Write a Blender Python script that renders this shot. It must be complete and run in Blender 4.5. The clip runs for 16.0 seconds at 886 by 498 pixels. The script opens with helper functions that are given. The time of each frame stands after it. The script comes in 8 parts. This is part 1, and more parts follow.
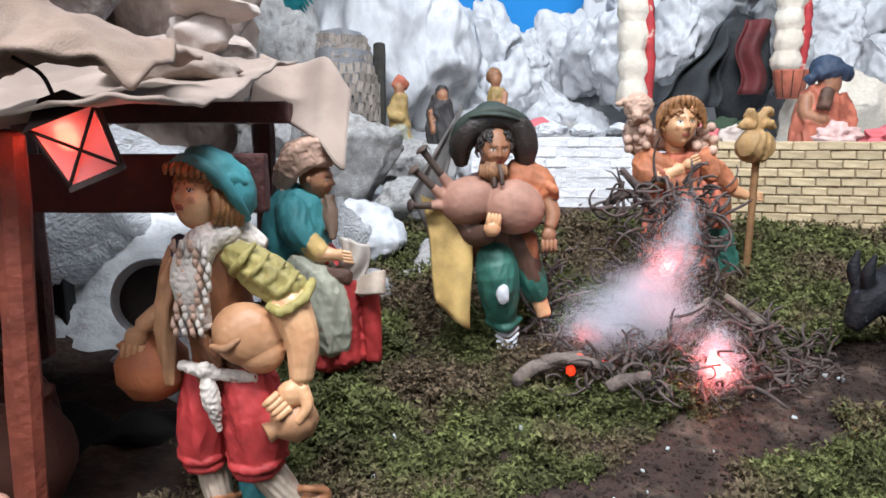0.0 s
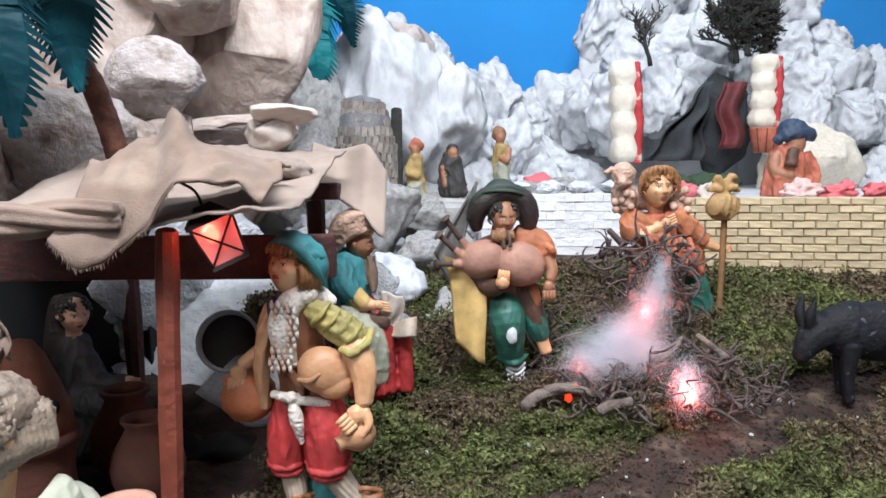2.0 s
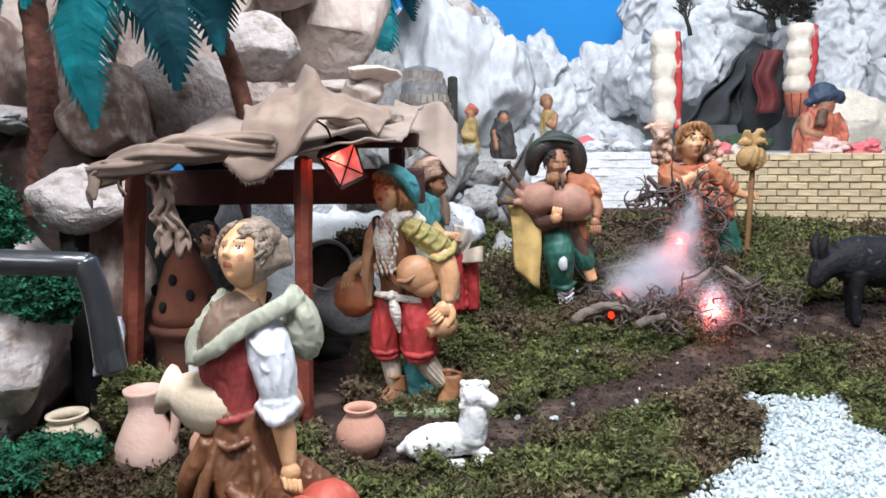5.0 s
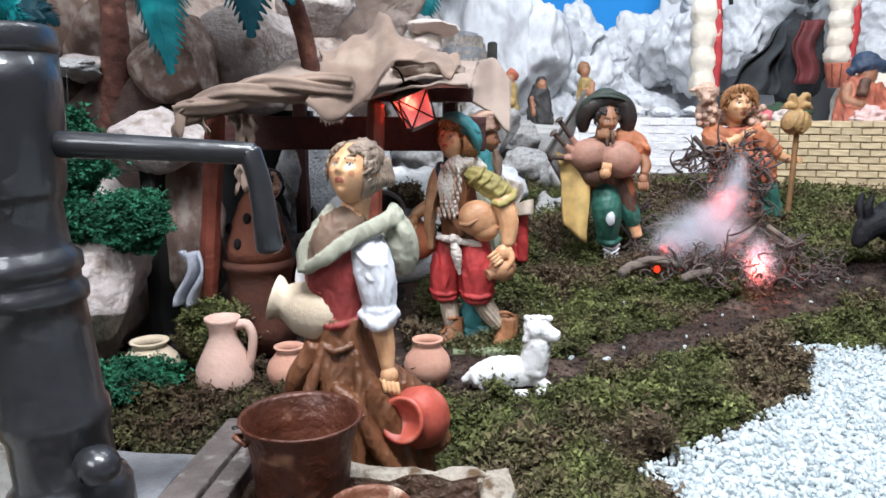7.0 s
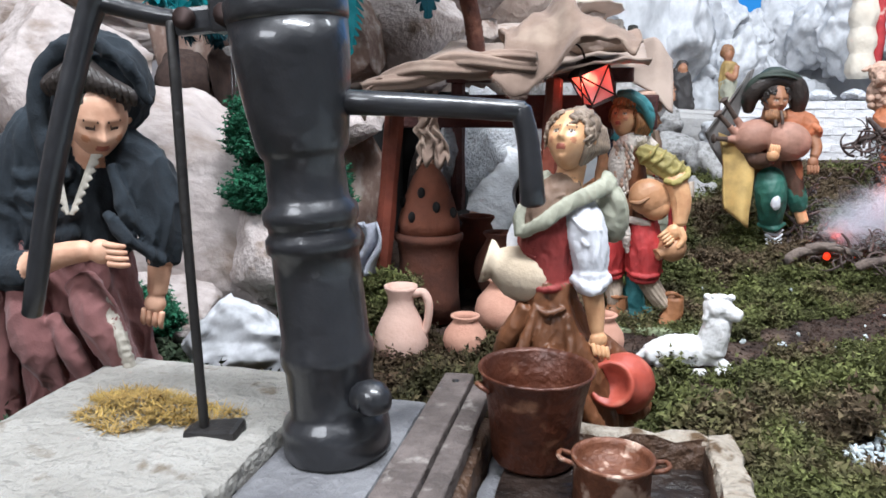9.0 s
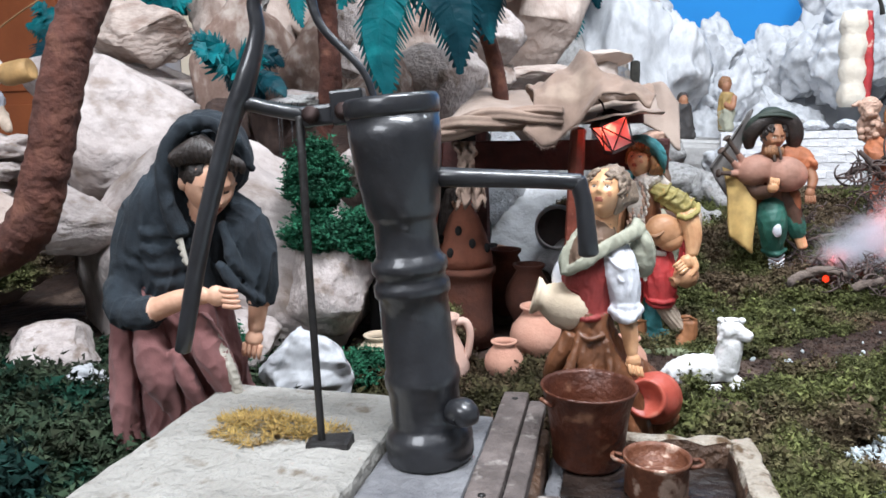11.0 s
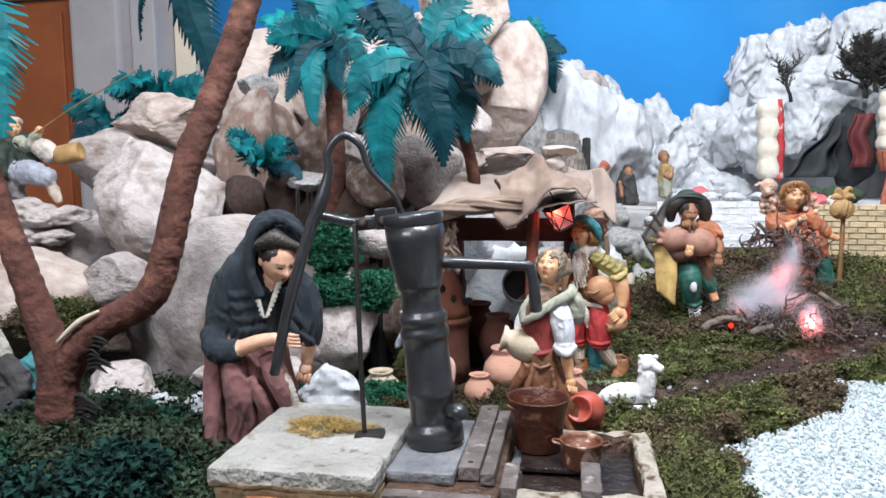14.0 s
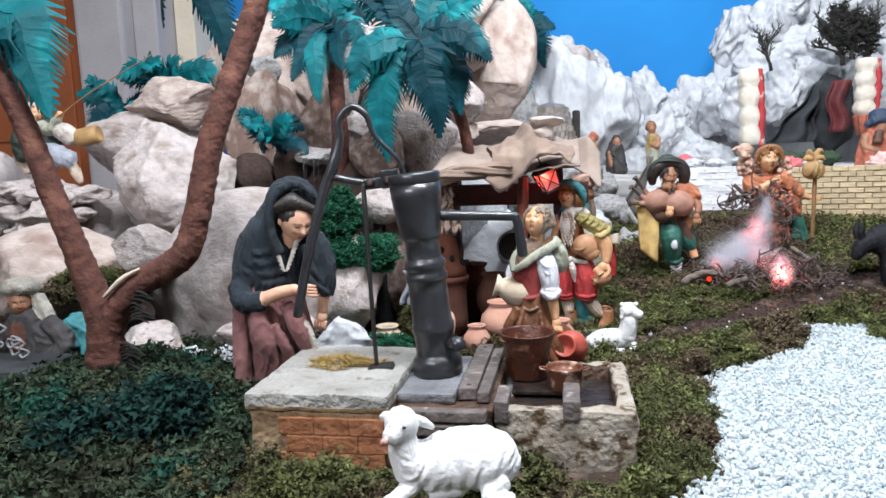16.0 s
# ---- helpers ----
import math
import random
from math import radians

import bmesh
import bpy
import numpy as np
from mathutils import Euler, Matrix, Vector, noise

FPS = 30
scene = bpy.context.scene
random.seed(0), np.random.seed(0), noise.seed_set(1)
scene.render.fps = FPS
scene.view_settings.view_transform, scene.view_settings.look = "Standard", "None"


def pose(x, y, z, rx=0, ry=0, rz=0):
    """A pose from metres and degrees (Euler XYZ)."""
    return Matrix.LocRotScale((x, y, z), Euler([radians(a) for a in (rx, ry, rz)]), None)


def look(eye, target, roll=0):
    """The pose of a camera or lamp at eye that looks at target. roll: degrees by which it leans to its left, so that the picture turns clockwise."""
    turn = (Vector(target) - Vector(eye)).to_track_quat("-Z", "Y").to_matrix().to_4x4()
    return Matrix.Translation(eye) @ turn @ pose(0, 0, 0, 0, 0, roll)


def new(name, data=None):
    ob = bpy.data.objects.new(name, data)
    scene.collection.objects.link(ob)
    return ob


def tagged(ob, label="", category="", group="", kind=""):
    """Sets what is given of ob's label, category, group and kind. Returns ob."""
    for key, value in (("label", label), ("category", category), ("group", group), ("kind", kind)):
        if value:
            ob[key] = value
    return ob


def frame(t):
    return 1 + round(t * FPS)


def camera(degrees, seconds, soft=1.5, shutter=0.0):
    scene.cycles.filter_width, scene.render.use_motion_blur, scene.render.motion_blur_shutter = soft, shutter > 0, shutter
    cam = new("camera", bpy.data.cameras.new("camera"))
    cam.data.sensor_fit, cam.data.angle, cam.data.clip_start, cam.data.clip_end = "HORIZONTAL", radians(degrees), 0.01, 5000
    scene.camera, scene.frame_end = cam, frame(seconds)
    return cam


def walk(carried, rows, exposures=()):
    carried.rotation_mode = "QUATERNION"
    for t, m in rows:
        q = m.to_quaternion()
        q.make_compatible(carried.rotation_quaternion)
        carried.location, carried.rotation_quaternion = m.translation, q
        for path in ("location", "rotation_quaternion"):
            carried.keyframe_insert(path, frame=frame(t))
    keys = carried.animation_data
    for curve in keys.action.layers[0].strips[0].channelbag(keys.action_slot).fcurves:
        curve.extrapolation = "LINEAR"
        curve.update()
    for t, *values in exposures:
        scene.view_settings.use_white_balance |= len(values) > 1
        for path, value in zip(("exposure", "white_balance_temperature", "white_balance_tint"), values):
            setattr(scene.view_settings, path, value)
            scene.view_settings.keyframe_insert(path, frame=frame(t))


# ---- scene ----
cam = camera(63.8, 16.0, soft=1.6)
METRES, EYE, TILT, LEAN, TURN = 1.25, 0.36, -10.0, 0.0, 0.0
ROWS = [
    (0.0, 0.0, 0.0, 0.0, -0.0, 0.0, 0.0),
    (0.5, 0.0033, -0.0344, 0.005, -0.63, 0.36, 0.02),
    (1.0, -0.0046, -0.0837, 0.0109, -0.49, 1.2, 0.41),
    (1.5, -0.009, -0.1257, 0.0141, -0.62, 1.96, 0.35),
    (2.0, -0.0189, -0.1609, 0.0194, 0.31, 2.74, 0.56),
    (2.5, -0.0304, -0.2059, 0.0143, 1.39, 3.14, 0.26),
    (3.0, -0.0353, -0.2415, 0.0121, 1.97, 3.51, 0.2),
    (3.5, -0.0359, -0.2666, 0.001, 2.05, 3.15, 0.22),
    (6.0, -0.0749, -0.3413, -0.0605, 4.58, -0.04, -0.42),
    (6.5, -0.0884, -0.3502, -0.0669, 4.77, -0.31, -0.95),
    (7.0, -0.0993, -0.3541, -0.0797, 4.7, -0.76, -1.02),
    (7.5, -0.1103, -0.3602, -0.0869, 5.91, -1.37, -0.78),
    (8.0, -0.1267, -0.3669, -0.0912, 6.9, -1.55, -0.61),
    (8.5, -0.1524, -0.3752, -0.0962, 10.28, -1.66, -2.25),
    (9.0, -0.1712, -0.3798, -0.0994, 12.95, -1.72, -2.42),
    (9.5, -0.1778, -0.3858, -0.1047, 13.64, -1.98, -1.87),
    (10.0, -0.1829, -0.4136, -0.0981, 13.65, -0.83, -1.45),
    (12.5, -0.2095, -0.59, -0.0729, 12.32, 0.91, -1.49),
    (13.0, -0.2005, -0.6376, -0.0707, 12.35, 1.86, -1.56),
    (13.5, -0.1912, -0.6842, -0.0834, 11.12, 1.78, -1.29),
    (14.0, -0.1723, -0.7383, -0.0751, 10.25, 3.93, -1.1),
    (14.5, -0.1582, -0.7861, -0.0754, 10.57, 4.75, -0.4),
    (15.0, -0.1575, -0.8229, -0.0819, 10.33, 4.89, -0.32),
    (15.5, -0.1542, -0.8383, -0.1012, 10.54, 3.66, 0.14),
    (16.0, -0.1523, -0.8408, -0.1115, 10.26, 2.37, 0.39),
]
walk(cam, [(t, pose(0, 0, EYE, TILT, LEAN, TURN) @ pose(METRES * x, METRES * y, METRES * z, 90 + pitch, roll, yaw)) for t, x, y, z, yaw, pitch, roll in ROWS])

# ---- light: a lit display in a dim hall ----
scene.view_settings.exposure = 0.08
world = bpy.data.worlds.new("hall_air")
scene.world = world
world.use_nodes = True
world.node_tree.nodes["Background"].inputs[0].default_value = (0.75, 0.85, 1.0, 1)
world.node_tree.nodes["Background"].inputs[1].default_value = 0.11


def area_lamp(name, eye, target, size, watts, colour):
    data = bpy.data.lights.new(name, "AREA")
    data.shape, data.size, data.size_y = "RECTANGLE", size[0], size[1]
    data.energy, data.color = watts, colour
    ob = new(name, data)
    ob.matrix_world = look(eye, target)
    return ob


def point_lamp(name, place, watts, colour, radius):
    data = bpy.data.lights.new(name, "POINT")
    data.energy, data.color, data.shadow_soft_size = watts, colour, radius
    ob = new(name, data)
    ob.location = place
    return ob


# unseen ceiling strips over the display, and an added soft fill behind the camera
area_lamp("ceiling_strip_front", (0.1, -0.55, 2.35), (-0.15, 0.6, 0.1), (1.3, 0.35), 112, (0.875, 0.925, 1.0))
area_lamp("ceiling_strip_back", (0.42, 1.10, 2.35), (0.35, 1.75, 0.4), (1.4, 0.3), 34, (0.86, 0.93, 1.0))
area_lamp("hall_fill", (-1.5, -2.3, 2.45), (-0.4, 0.2, 0.2), (1.6, 1.4), 116, (0.885, 0.925, 1.0))

# ---- materials ----
def mat(name, c1, c2=None, scale=30.0, rough=0.6, bump=0.0, bscale=200.0, metal=0.0, spot=None, spot_scale=8.0, spot_edge=(0.55, 0.7),
        island=0.0, piece=0.0, spec=0.5, coat=0.0, sheen=0.0, rough2=None, detail=6.0, voronoi=0.0, vscale=40.0, bdist=0.01, ridged=False):
    """A surface of two blended colours, with spots of a third, relief and, if asked, a change from island to island or piece to piece."""
    m = bpy.data.materials.new(name)
    m.use_nodes = True
    nt = m.node_tree
    n, l = nt.nodes, nt.links
    b = n["Principled BSDF"]
    c2 = c2 or tuple(v * 0.72 for v in c1)
    co = n.new("ShaderNodeTexCoord")
    nz = n.new("ShaderNodeTexNoise")
    nz.inputs["Scale"].default_value, nz.inputs["Detail"].default_value = scale, detail
    nz.inputs["Roughness"].default_value = 0.62
    l.new(co.outputs["Object"], nz.inputs["Vector"])
    ramp = n.new("ShaderNodeValToRGB")
    ramp.color_ramp.elements[0].position, ramp.color_ramp.elements[1].position = 0.34, 0.66
    ramp.color_ramp.elements[0].color, ramp.color_ramp.elements[1].color = (*c2, 1), (*c1, 1)
    l.new(nz.outputs["Fac"], ramp.inputs["Fac"])
    out = ramp.outputs["Color"]
    if spot:
        sn = n.new("ShaderNodeTexNoise")
        sn.inputs["Scale"].default_value, sn.inputs["Detail"].default_value = spot_scale, 8.0
        l.new(co.outputs["Object"], sn.inputs["Vector"])
        mr = n.new("ShaderNodeMapRange")
        mr.inputs["From Min"].default_value, mr.inputs["From Max"].default_value = spot_edge
        l.new(sn.outputs["Fac"], mr.inputs["Value"])
        mx = n.new("ShaderNodeMix")
        mx.data_type = "RGBA"
        l.new(mr.outputs["Result"], mx.inputs["Factor"])
        l.new(out, mx.inputs["A"])
        mx.inputs["B"].default_value = (*spot, 1)
        out = mx.outputs["Result"]
    if island or piece:
        src = n.new("ShaderNodeNewGeometry").outputs["Random Per Island"] if island else n.new("ShaderNodeObjectInfo").outputs["Random"]
        amount = island or piece
        mr = n.new("ShaderNodeMapRange")
        mr.inputs["To Min"].default_value, mr.inputs["To Max"].default_value = 1 - amount, 1 + amount * 0.6
        l.new(src, mr.inputs["Value"])
        hs = n.new("ShaderNodeHueSaturation")
        l.new(mr.outputs["Result"], hs.inputs["Value"])
        l.new(out, hs.inputs["Color"])
        out = hs.outputs["Color"]
    l.new(out, b.inputs["Base Color"])
    b.inputs["Metallic"].default_value = metal
    b.inputs["Specular IOR Level"].default_value = spec
    b.inputs["Coat Weight"].default_value = coat
    b.inputs["Sheen Weight"].default_value = sheen
    rr = n.new("ShaderNodeMapRange")
    rr.inputs["To Min"].default_value, rr.inputs["To Max"].default_value = rough, rough2 if rough2 is not None else min(1, rough + 0.15)
    l.new(nz.outputs["Fac"], rr.inputs["Value"])
    l.new(rr.outputs["Result"], b.inputs["Roughness"])
    if bump:
        bn = n.new("ShaderNodeTexNoise")
        bn.inputs["Scale"].default_value, bn.inputs["Detail"].default_value = bscale, 8.0
        if ridged:
            bn.noise_type, bn.inputs["Detail"].default_value = "RIDGED_MULTIFRACTAL", 4.0
        l.new(co.outputs["Object"], bn.inputs["Vector"])
        h = bn.outputs["Fac"]
        if voronoi:
            vo = n.new("ShaderNodeTexVoronoi")
            vo.inputs["Scale"].default_value = vscale
            l.new(co.outputs["Object"], vo.inputs["Vector"])
            ad = n.new("ShaderNodeMath")
            ad.operation = "MULTIPLY_ADD"
            l.new(vo.outputs["Distance"], ad.inputs[0])
            ad.inputs[1].default_value = voronoi
            l.new(h, ad.inputs[2])
            h = ad.outputs[0]
        bp = n.new("ShaderNodeBump")
        bp.inputs["Strength"].default_value, bp.inputs["Distance"].default_value = bump, bdist
        l.new(h, bp.inputs["Height"])
        l.new(bp.outputs["Normal"], b.inputs["Normal"])
    return m


def glow(name, colour, strength):
    m = bpy.data.materials.new(name)
    m.use_nodes = True
    b = m.node_tree.nodes["Principled BSDF"]
    b.inputs["Base Color"].default_value = (*colour, 1)
    b.inputs["Emission Color"].default_value = (*colour, 1)
    b.inputs["Emission Strength"].default_value = strength
    return m


SOIL = mat("soil", (0.050, 0.027, 0.019), (0.018, 0.010, 0.007), 25, 0.95, 1.0, 70, voronoi=0.5, vscale=45, spot=(0.12, 0.08, 0.06), spot_scale=14)
MOSS = mat("moss_green", (0.165, 0.182, 0.064), (0.062, 0.064, 0.028), 16, 0.9, spot=(0.135, 0.098, 0.062), spot_scale=6, spot_edge=(0.47, 0.58), island=0.6, spec=0.2)
MOSS_BROWN = mat("moss_brown", (0.085, 0.080, 0.034), (0.034, 0.030, 0.016), 16, 0.9, spot=(0.075, 0.048, 0.030), spot_scale=9, spot_edge=(0.46, 0.60), island=0.6, spec=0.2)
MOSS_DARK = mat("moss_dark", (0.046, 0.080, 0.046), (0.040, 0.044, 0.026), 12, 0.9, spot=(0.018, 0.075, 0.050), spot_scale=9, spot_edge=(0.56, 0.64), island=0.7, spec=0.2)
MOSS_SEA = mat("moss_dark_blue_green", (0.011, 0.050, 0.040), (0.006, 0.022, 0.019), 30, 0.85, island=0.6, spec=0.25)
MOSS_TEAL = mat("moss_dyed_green", (0.035, 0.20, 0.105), (0.018, 0.085, 0.048), 30, 0.85, island=0.6, spec=0.25)
GRAVEL = mat("white_marble_chips", (0.57, 0.625, 0.645), (0.46, 0.515, 0.535), 40, 0.6, 0.2, 300, island=0.28)
ROCK_W = mat("white_rock", (0.60, 0.61, 0.635), (0.45, 0.46, 0.48), 5, 0.92, 0.45, 2.2, spot=(0.36, 0.37, 0.39), spot_scale=3.2, spot_edge=(0.56, 0.72), bdist=0.08, ridged=True)
ROCK_G = mat("grey_rock", (0.46, 0.45, 0.44), (0.27, 0.26, 0.255), 8, 0.92, 0.55, 38, spot=(0.17, 0.165, 0.155), spot_scale=6, spot_edge=(0.52, 0.72), bdist=0.010)
ROCK_P = mat("beige_rock", (0.54, 0.45, 0.40), (0.38, 0.30, 0.26), 3.5, 0.92, 0.40, 11, spot=(0.27, 0.185, 0.15), spot_scale=2.6, spot_edge=(0.50, 0.70), bdist=0.02)
ROCK_L = mat("pale_rock", (0.57, 0.505, 0.485), (0.41, 0.35, 0.33), 4.5, 0.92, 0.42, 12, spot=(0.27, 0.21, 0.175), spot_scale=3.4, spot_edge=(0.52, 0.70), bdist=0.02)
ROCK_B = mat("brown_rock", (0.36, 0.25, 0.205), (0.22, 0.14, 0.11), 4, 0.93, 0.8, 90, spot=(0.50, 0.42, 0.37), spot_scale=4, spot_edge=(0.50, 0.66), bdist=0.006)
# its dark colour stands in for the shade of hollows
ROCK_D = mat("hollow_shade_rock", (0.085, 0.052, 0.042), (0.045, 0.028, 0.024), 8, 0.95, 0.5, 60)
TOWER_STONE = mat("brown_grey_stone", (0.36, 0.31, 0.27), (0.20, 0.17, 0.145), 30, 0.92, 0.5, 90, piece=0.4)
BRICK = mat("sand_brick", (0.66, 0.53, 0.34), (0.52, 0.40, 0.245), 30, 0.9, 0.6, 110, piece=0.16, spot=(0.70, 0.60, 0.44), spot_scale=14, bdist=0.004)
MORTAR = mat("sandy_mortar", (0.32, 0.24, 0.155), (0.20, 0.145, 0.095), 60, 0.95, 0.3, 200)
WHITE_BRICK = mat("whitewashed_block", (0.80, 0.80, 0.82), (0.66, 0.66, 0.68), 30, 0.9, 0.4, 120, piece=0.1)
POST = mat("red_brown_wood", (0.21, 0.048, 0.026), (0.13, 0.028, 0.016), 30, 0.55, 0.3, 90, spot=(0.30, 0.11, 0.065), spot_scale=110, spot_edge=(0.68, 0.76))
DARK_WOOD = mat("dark_red_wood", (0.075, 0.018, 0.014), (0.04, 0.010, 0.009), 40, 0.6, 0.3, 140)
GREY_WOOD = mat("weathered_wood", (0.16, 0.13, 0.12), (0.07, 0.055, 0.05), 35, 0.7, 0.5, 150, spot=(0.27, 0.24, 0.22), spot_scale=60, spot_edge=(0.6, 0.7))
BURLAP = mat("burlap", (0.29, 0.205, 0.16), (0.165, 0.112, 0.086), 11, 0.95, 0.6, 700, sheen=0.08, bdist=0.002, spot=(0.33, 0.25, 0.195), spot_scale=16, spot_edge=(0.56, 0.72))
BURLAP_PALE = mat("pale_canvas", (0.38, 0.295, 0.245), (0.26, 0.195, 0.16), 9, 0.95, 0.5, 600, sheen=0.08, bdist=0.002)
PALE_STONE = mat("cream_plaster_stone", (0.62, 0.53, 0.48), (0.50, 0.42, 0.37), 25, 0.9, 0.4, 120)
TERRA = mat("terracotta", (0.58, 0.32, 0.235), (0.49, 0.25, 0.18), 30, 0.85, 0.15, 200)
TERRA_ORANGE = mat("orange_glazed_clay", (0.46, 0.155, 0.060), (0.33, 0.095, 0.038), 26, 0.55, 0.15, 180)
TERRA_PALE = mat("pale_terracotta", (0.68, 0.465, 0.39), (0.60, 0.385, 0.31), 30, 0.85, 0.15, 200)
TERRA_CREAM = mat("cream_clay", (0.70, 0.58, 0.44), (0.58, 0.46, 0.33), 30, 0.85, 0.15, 200)
# dark clay, darkened further for the shade on the hut's stove and jars
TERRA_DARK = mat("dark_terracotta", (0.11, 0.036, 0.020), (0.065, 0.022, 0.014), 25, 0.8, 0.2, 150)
JUG_RED = mat("red_clay_glazed", (0.48, 0.095, 0.06), (0.34, 0.06, 0.04), 40, 0.35, 0.15, 150, spot=(0.60, 0.24, 0.17), spot_scale=40, spot_edge=(0.62, 0.75))
RUST = mat("rusty_copper", (0.14, 0.042, 0.021), (0.055, 0.018, 0.011), 18, 0.32, 0.3, 120, metal=0.25, spot=(0.30, 0.15, 0.09), spot_scale=34, spot_edge=(0.60, 0.72))
PAN_MAT = mat("flaking_enamel", (0.22, 0.085, 0.045), (0.10, 0.035, 0.018), 40, 0.4, 0.3, 150, metal=0.2, spot=(0.58, 0.42, 0.33), spot_scale=38, spot_edge=(0.53, 0.60))
IRON = mat("black_painted_iron", (0.026, 0.027, 0.031), (0.014, 0.0145, 0.017), 30, 0.30, 0.16, 60, coat=0.45, rough2=0.46)
IRON_THIN = mat("black_iron_rod", (0.018, 0.016, 0.015), (0.010, 0.009, 0.009), 60, 0.45, 0.2, 150)
SLAB = mat("cream_stone_slab", (0.39, 0.375, 0.345), (0.28, 0.267, 0.24), 14, 0.92, 1.0, 110, spot=(0.19, 0.16, 0.125), spot_scale=38, spot_edge=(0.60, 0.69))
SLAB_SIDE = mat("ochre_stone_side", (0.43, 0.31, 0.185), (0.27, 0.165, 0.09), 22, 0.92, 0.9, 120, spot=(0.13, 0.085, 0.04), spot_scale=30, spot_edge=(0.56, 0.70), bdist=0.006)
RIM = mat("pitted_stone_rim", (0.42, 0.375, 0.315), (0.26, 0.215, 0.165), 26, 0.92, 1.0, 90, spot=(0.10, 0.06, 0.03), spot_scale=50, spot_edge=(0.53, 0.63), bdist=0.01)
BRICK_RED = mat("worn_red_brick", (0.36, 0.145, 0.065), (0.27, 0.10, 0.045), 30, 0.9, 0.5, 90, spot=(0.50, 0.30, 0.17), spot_scale=34, spot_edge=(0.60, 0.72), piece=0.14)
STONE_GREY = mat("wet_grey_stone", (0.20, 0.20, 0.21), (0.11, 0.11, 0.12), 22, 0.5, 0.5, 120)
STRAW = mat("straw", (0.44, 0.30, 0.09), (0.28, 0.17, 0.05), 60, 0.85, island=0.5)
TROUGH_WET = mat("wet_brown_stone", (0.11, 0.060, 0.036), (0.045, 0.024, 0.015), 30, 0.4, 0.8, 110)
WATER = mat("wet_dark_boards", (0.030, 0.020, 0.016), (0.010, 0.007, 0.006), 30, 0.16, 0.5, 90, rough2=0.5)
SKIN = mat("painted_skin", (0.70, 0.41, 0.22), (0.56, 0.28, 0.14), 40, 0.36, 0.1, 120, coat=0.1)
SKIN_PALE = mat("painted_skin_pale", (0.70, 0.42, 0.29), (0.60, 0.32, 0.21), 60, 0.42, 0.1, 120, coat=0.1)
SKIN_DARK = mat("painted_skin_dark", (0.36, 0.17, 0.09), (0.26, 0.11, 0.06), 60, 0.45, 0.1, 120)
FACE_PAINT = mat("face_paint_dark", (0.055, 0.025, 0.016), (0.04, 0.02, 0.012), 60, 0.5)
EYE_WHITE = mat("eye_white_paint", (0.62, 0.56, 0.48), (0.52, 0.46, 0.38), 60, 0.3)
CHEEK = mat("painted_skin_flush", (0.58, 0.27, 0.15), (0.48, 0.20, 0.105), 60, 0.42, 0.1, 120, coat=0.1)
LIP_PAINT = mat("lip_paint", (0.40, 0.12, 0.08), (0.33, 0.09, 0.06), 60, 0.5)
HAIR = mat("painted_hair_brown", (0.30, 0.14, 0.06), (0.15, 0.065, 0.03), 160, 0.5, 0.5, 250, bdist=0.003)
HAIR_GREY = mat("painted_hair_grey", (0.30, 0.225, 0.165), (0.13, 0.092, 0.068), 110, 0.45, 0.5, 250, bdist=0.003)
HAIR_BLACK = mat("painted_hair_black", (0.040, 0.030, 0.026), (0.020, 0.015, 0.013), 160, 0.4, 0.5, 250, bdist=0.003)
HAIR_GOLD = mat("painted_hair_gold", (0.34, 0.155, 0.055), (0.17, 0.070, 0.026), 160, 0.45, 0.5, 250, bdist=0.003)


def cloth(name, c, dark=0.6, rough=0.6):
    return mat("painted_" + name, c, tuple(v * dark * 0.85 for v in c), 26, rough, 0.3, 110, bdist=0.003)


TEAL = cloth("teal", (0.05, 0.26, 0.28))
OLIVE = cloth("olive", (0.34, 0.28, 0.09))
WOOL = cloth("white_wool", (0.70, 0.62, 0.55), 0.62)
RED = cloth("red", (0.46, 0.035, 0.035))
BROWN = cloth("brown", (0.20, 0.078, 0.034), 0.45, 0.36)
BROWN_DARK = cloth("dark_brown", (0.11, 0.052, 0.032))
LEATHER = cloth("leather", (0.52, 0.27, 0.14), 0.6, 0.45)
SKIN_BAG = mat("tan_goatskin_hide", (0.56, 0.30, 0.16), (0.40, 0.19, 0.09), 30, 0.4, 0.2, 120, bdist=0.002)
SOCK = cloth("oatmeal_sock", (0.60, 0.48, 0.38))
KERCHIEF = cloth("brown_kerchief", (0.20, 0.125, 0.085))
SHOE = cloth("shoe_leather", (0.40, 0.17, 0.075), 0.6, 0.5)
WHITE = cloth("white", (0.76, 0.77, 0.82), 0.8)
SAGE = cloth("sage", (0.40, 0.40, 0.31), 0.75)
RED_VEST = cloth("red_vest", (0.34, 0.045, 0.04))
NAVY = mat("black_wool_shawl", (0.020, 0.029, 0.038), (0.010, 0.014, 0.019), 40, 0.95, 0.4, 600, sheen=0.03, bdist=0.002)
MAUVE = mat("mauve_skirt_cloth", (0.24, 0.105, 0.10), (0.17, 0.07, 0.068), 25, 0.9, 0.3, 500, sheen=0.15, bdist=0.002)
LACE = cloth("lace", (0.50, 0.46, 0.39), 0.5)
HAT_GREEN = cloth("dark_green_felt", (0.030, 0.048, 0.034), 0.5)
ORANGE = cloth("orange", (0.50, 0.17, 0.075))
YELLOW = cloth("yellow", (0.66, 0.44, 0.16), 0.7)
BAG_PINK = cloth("goatskin", (0.42, 0.215, 0.155), 0.7)
PIPE_DARK = cloth("dark_pipe", (0.10, 0.065, 0.05))
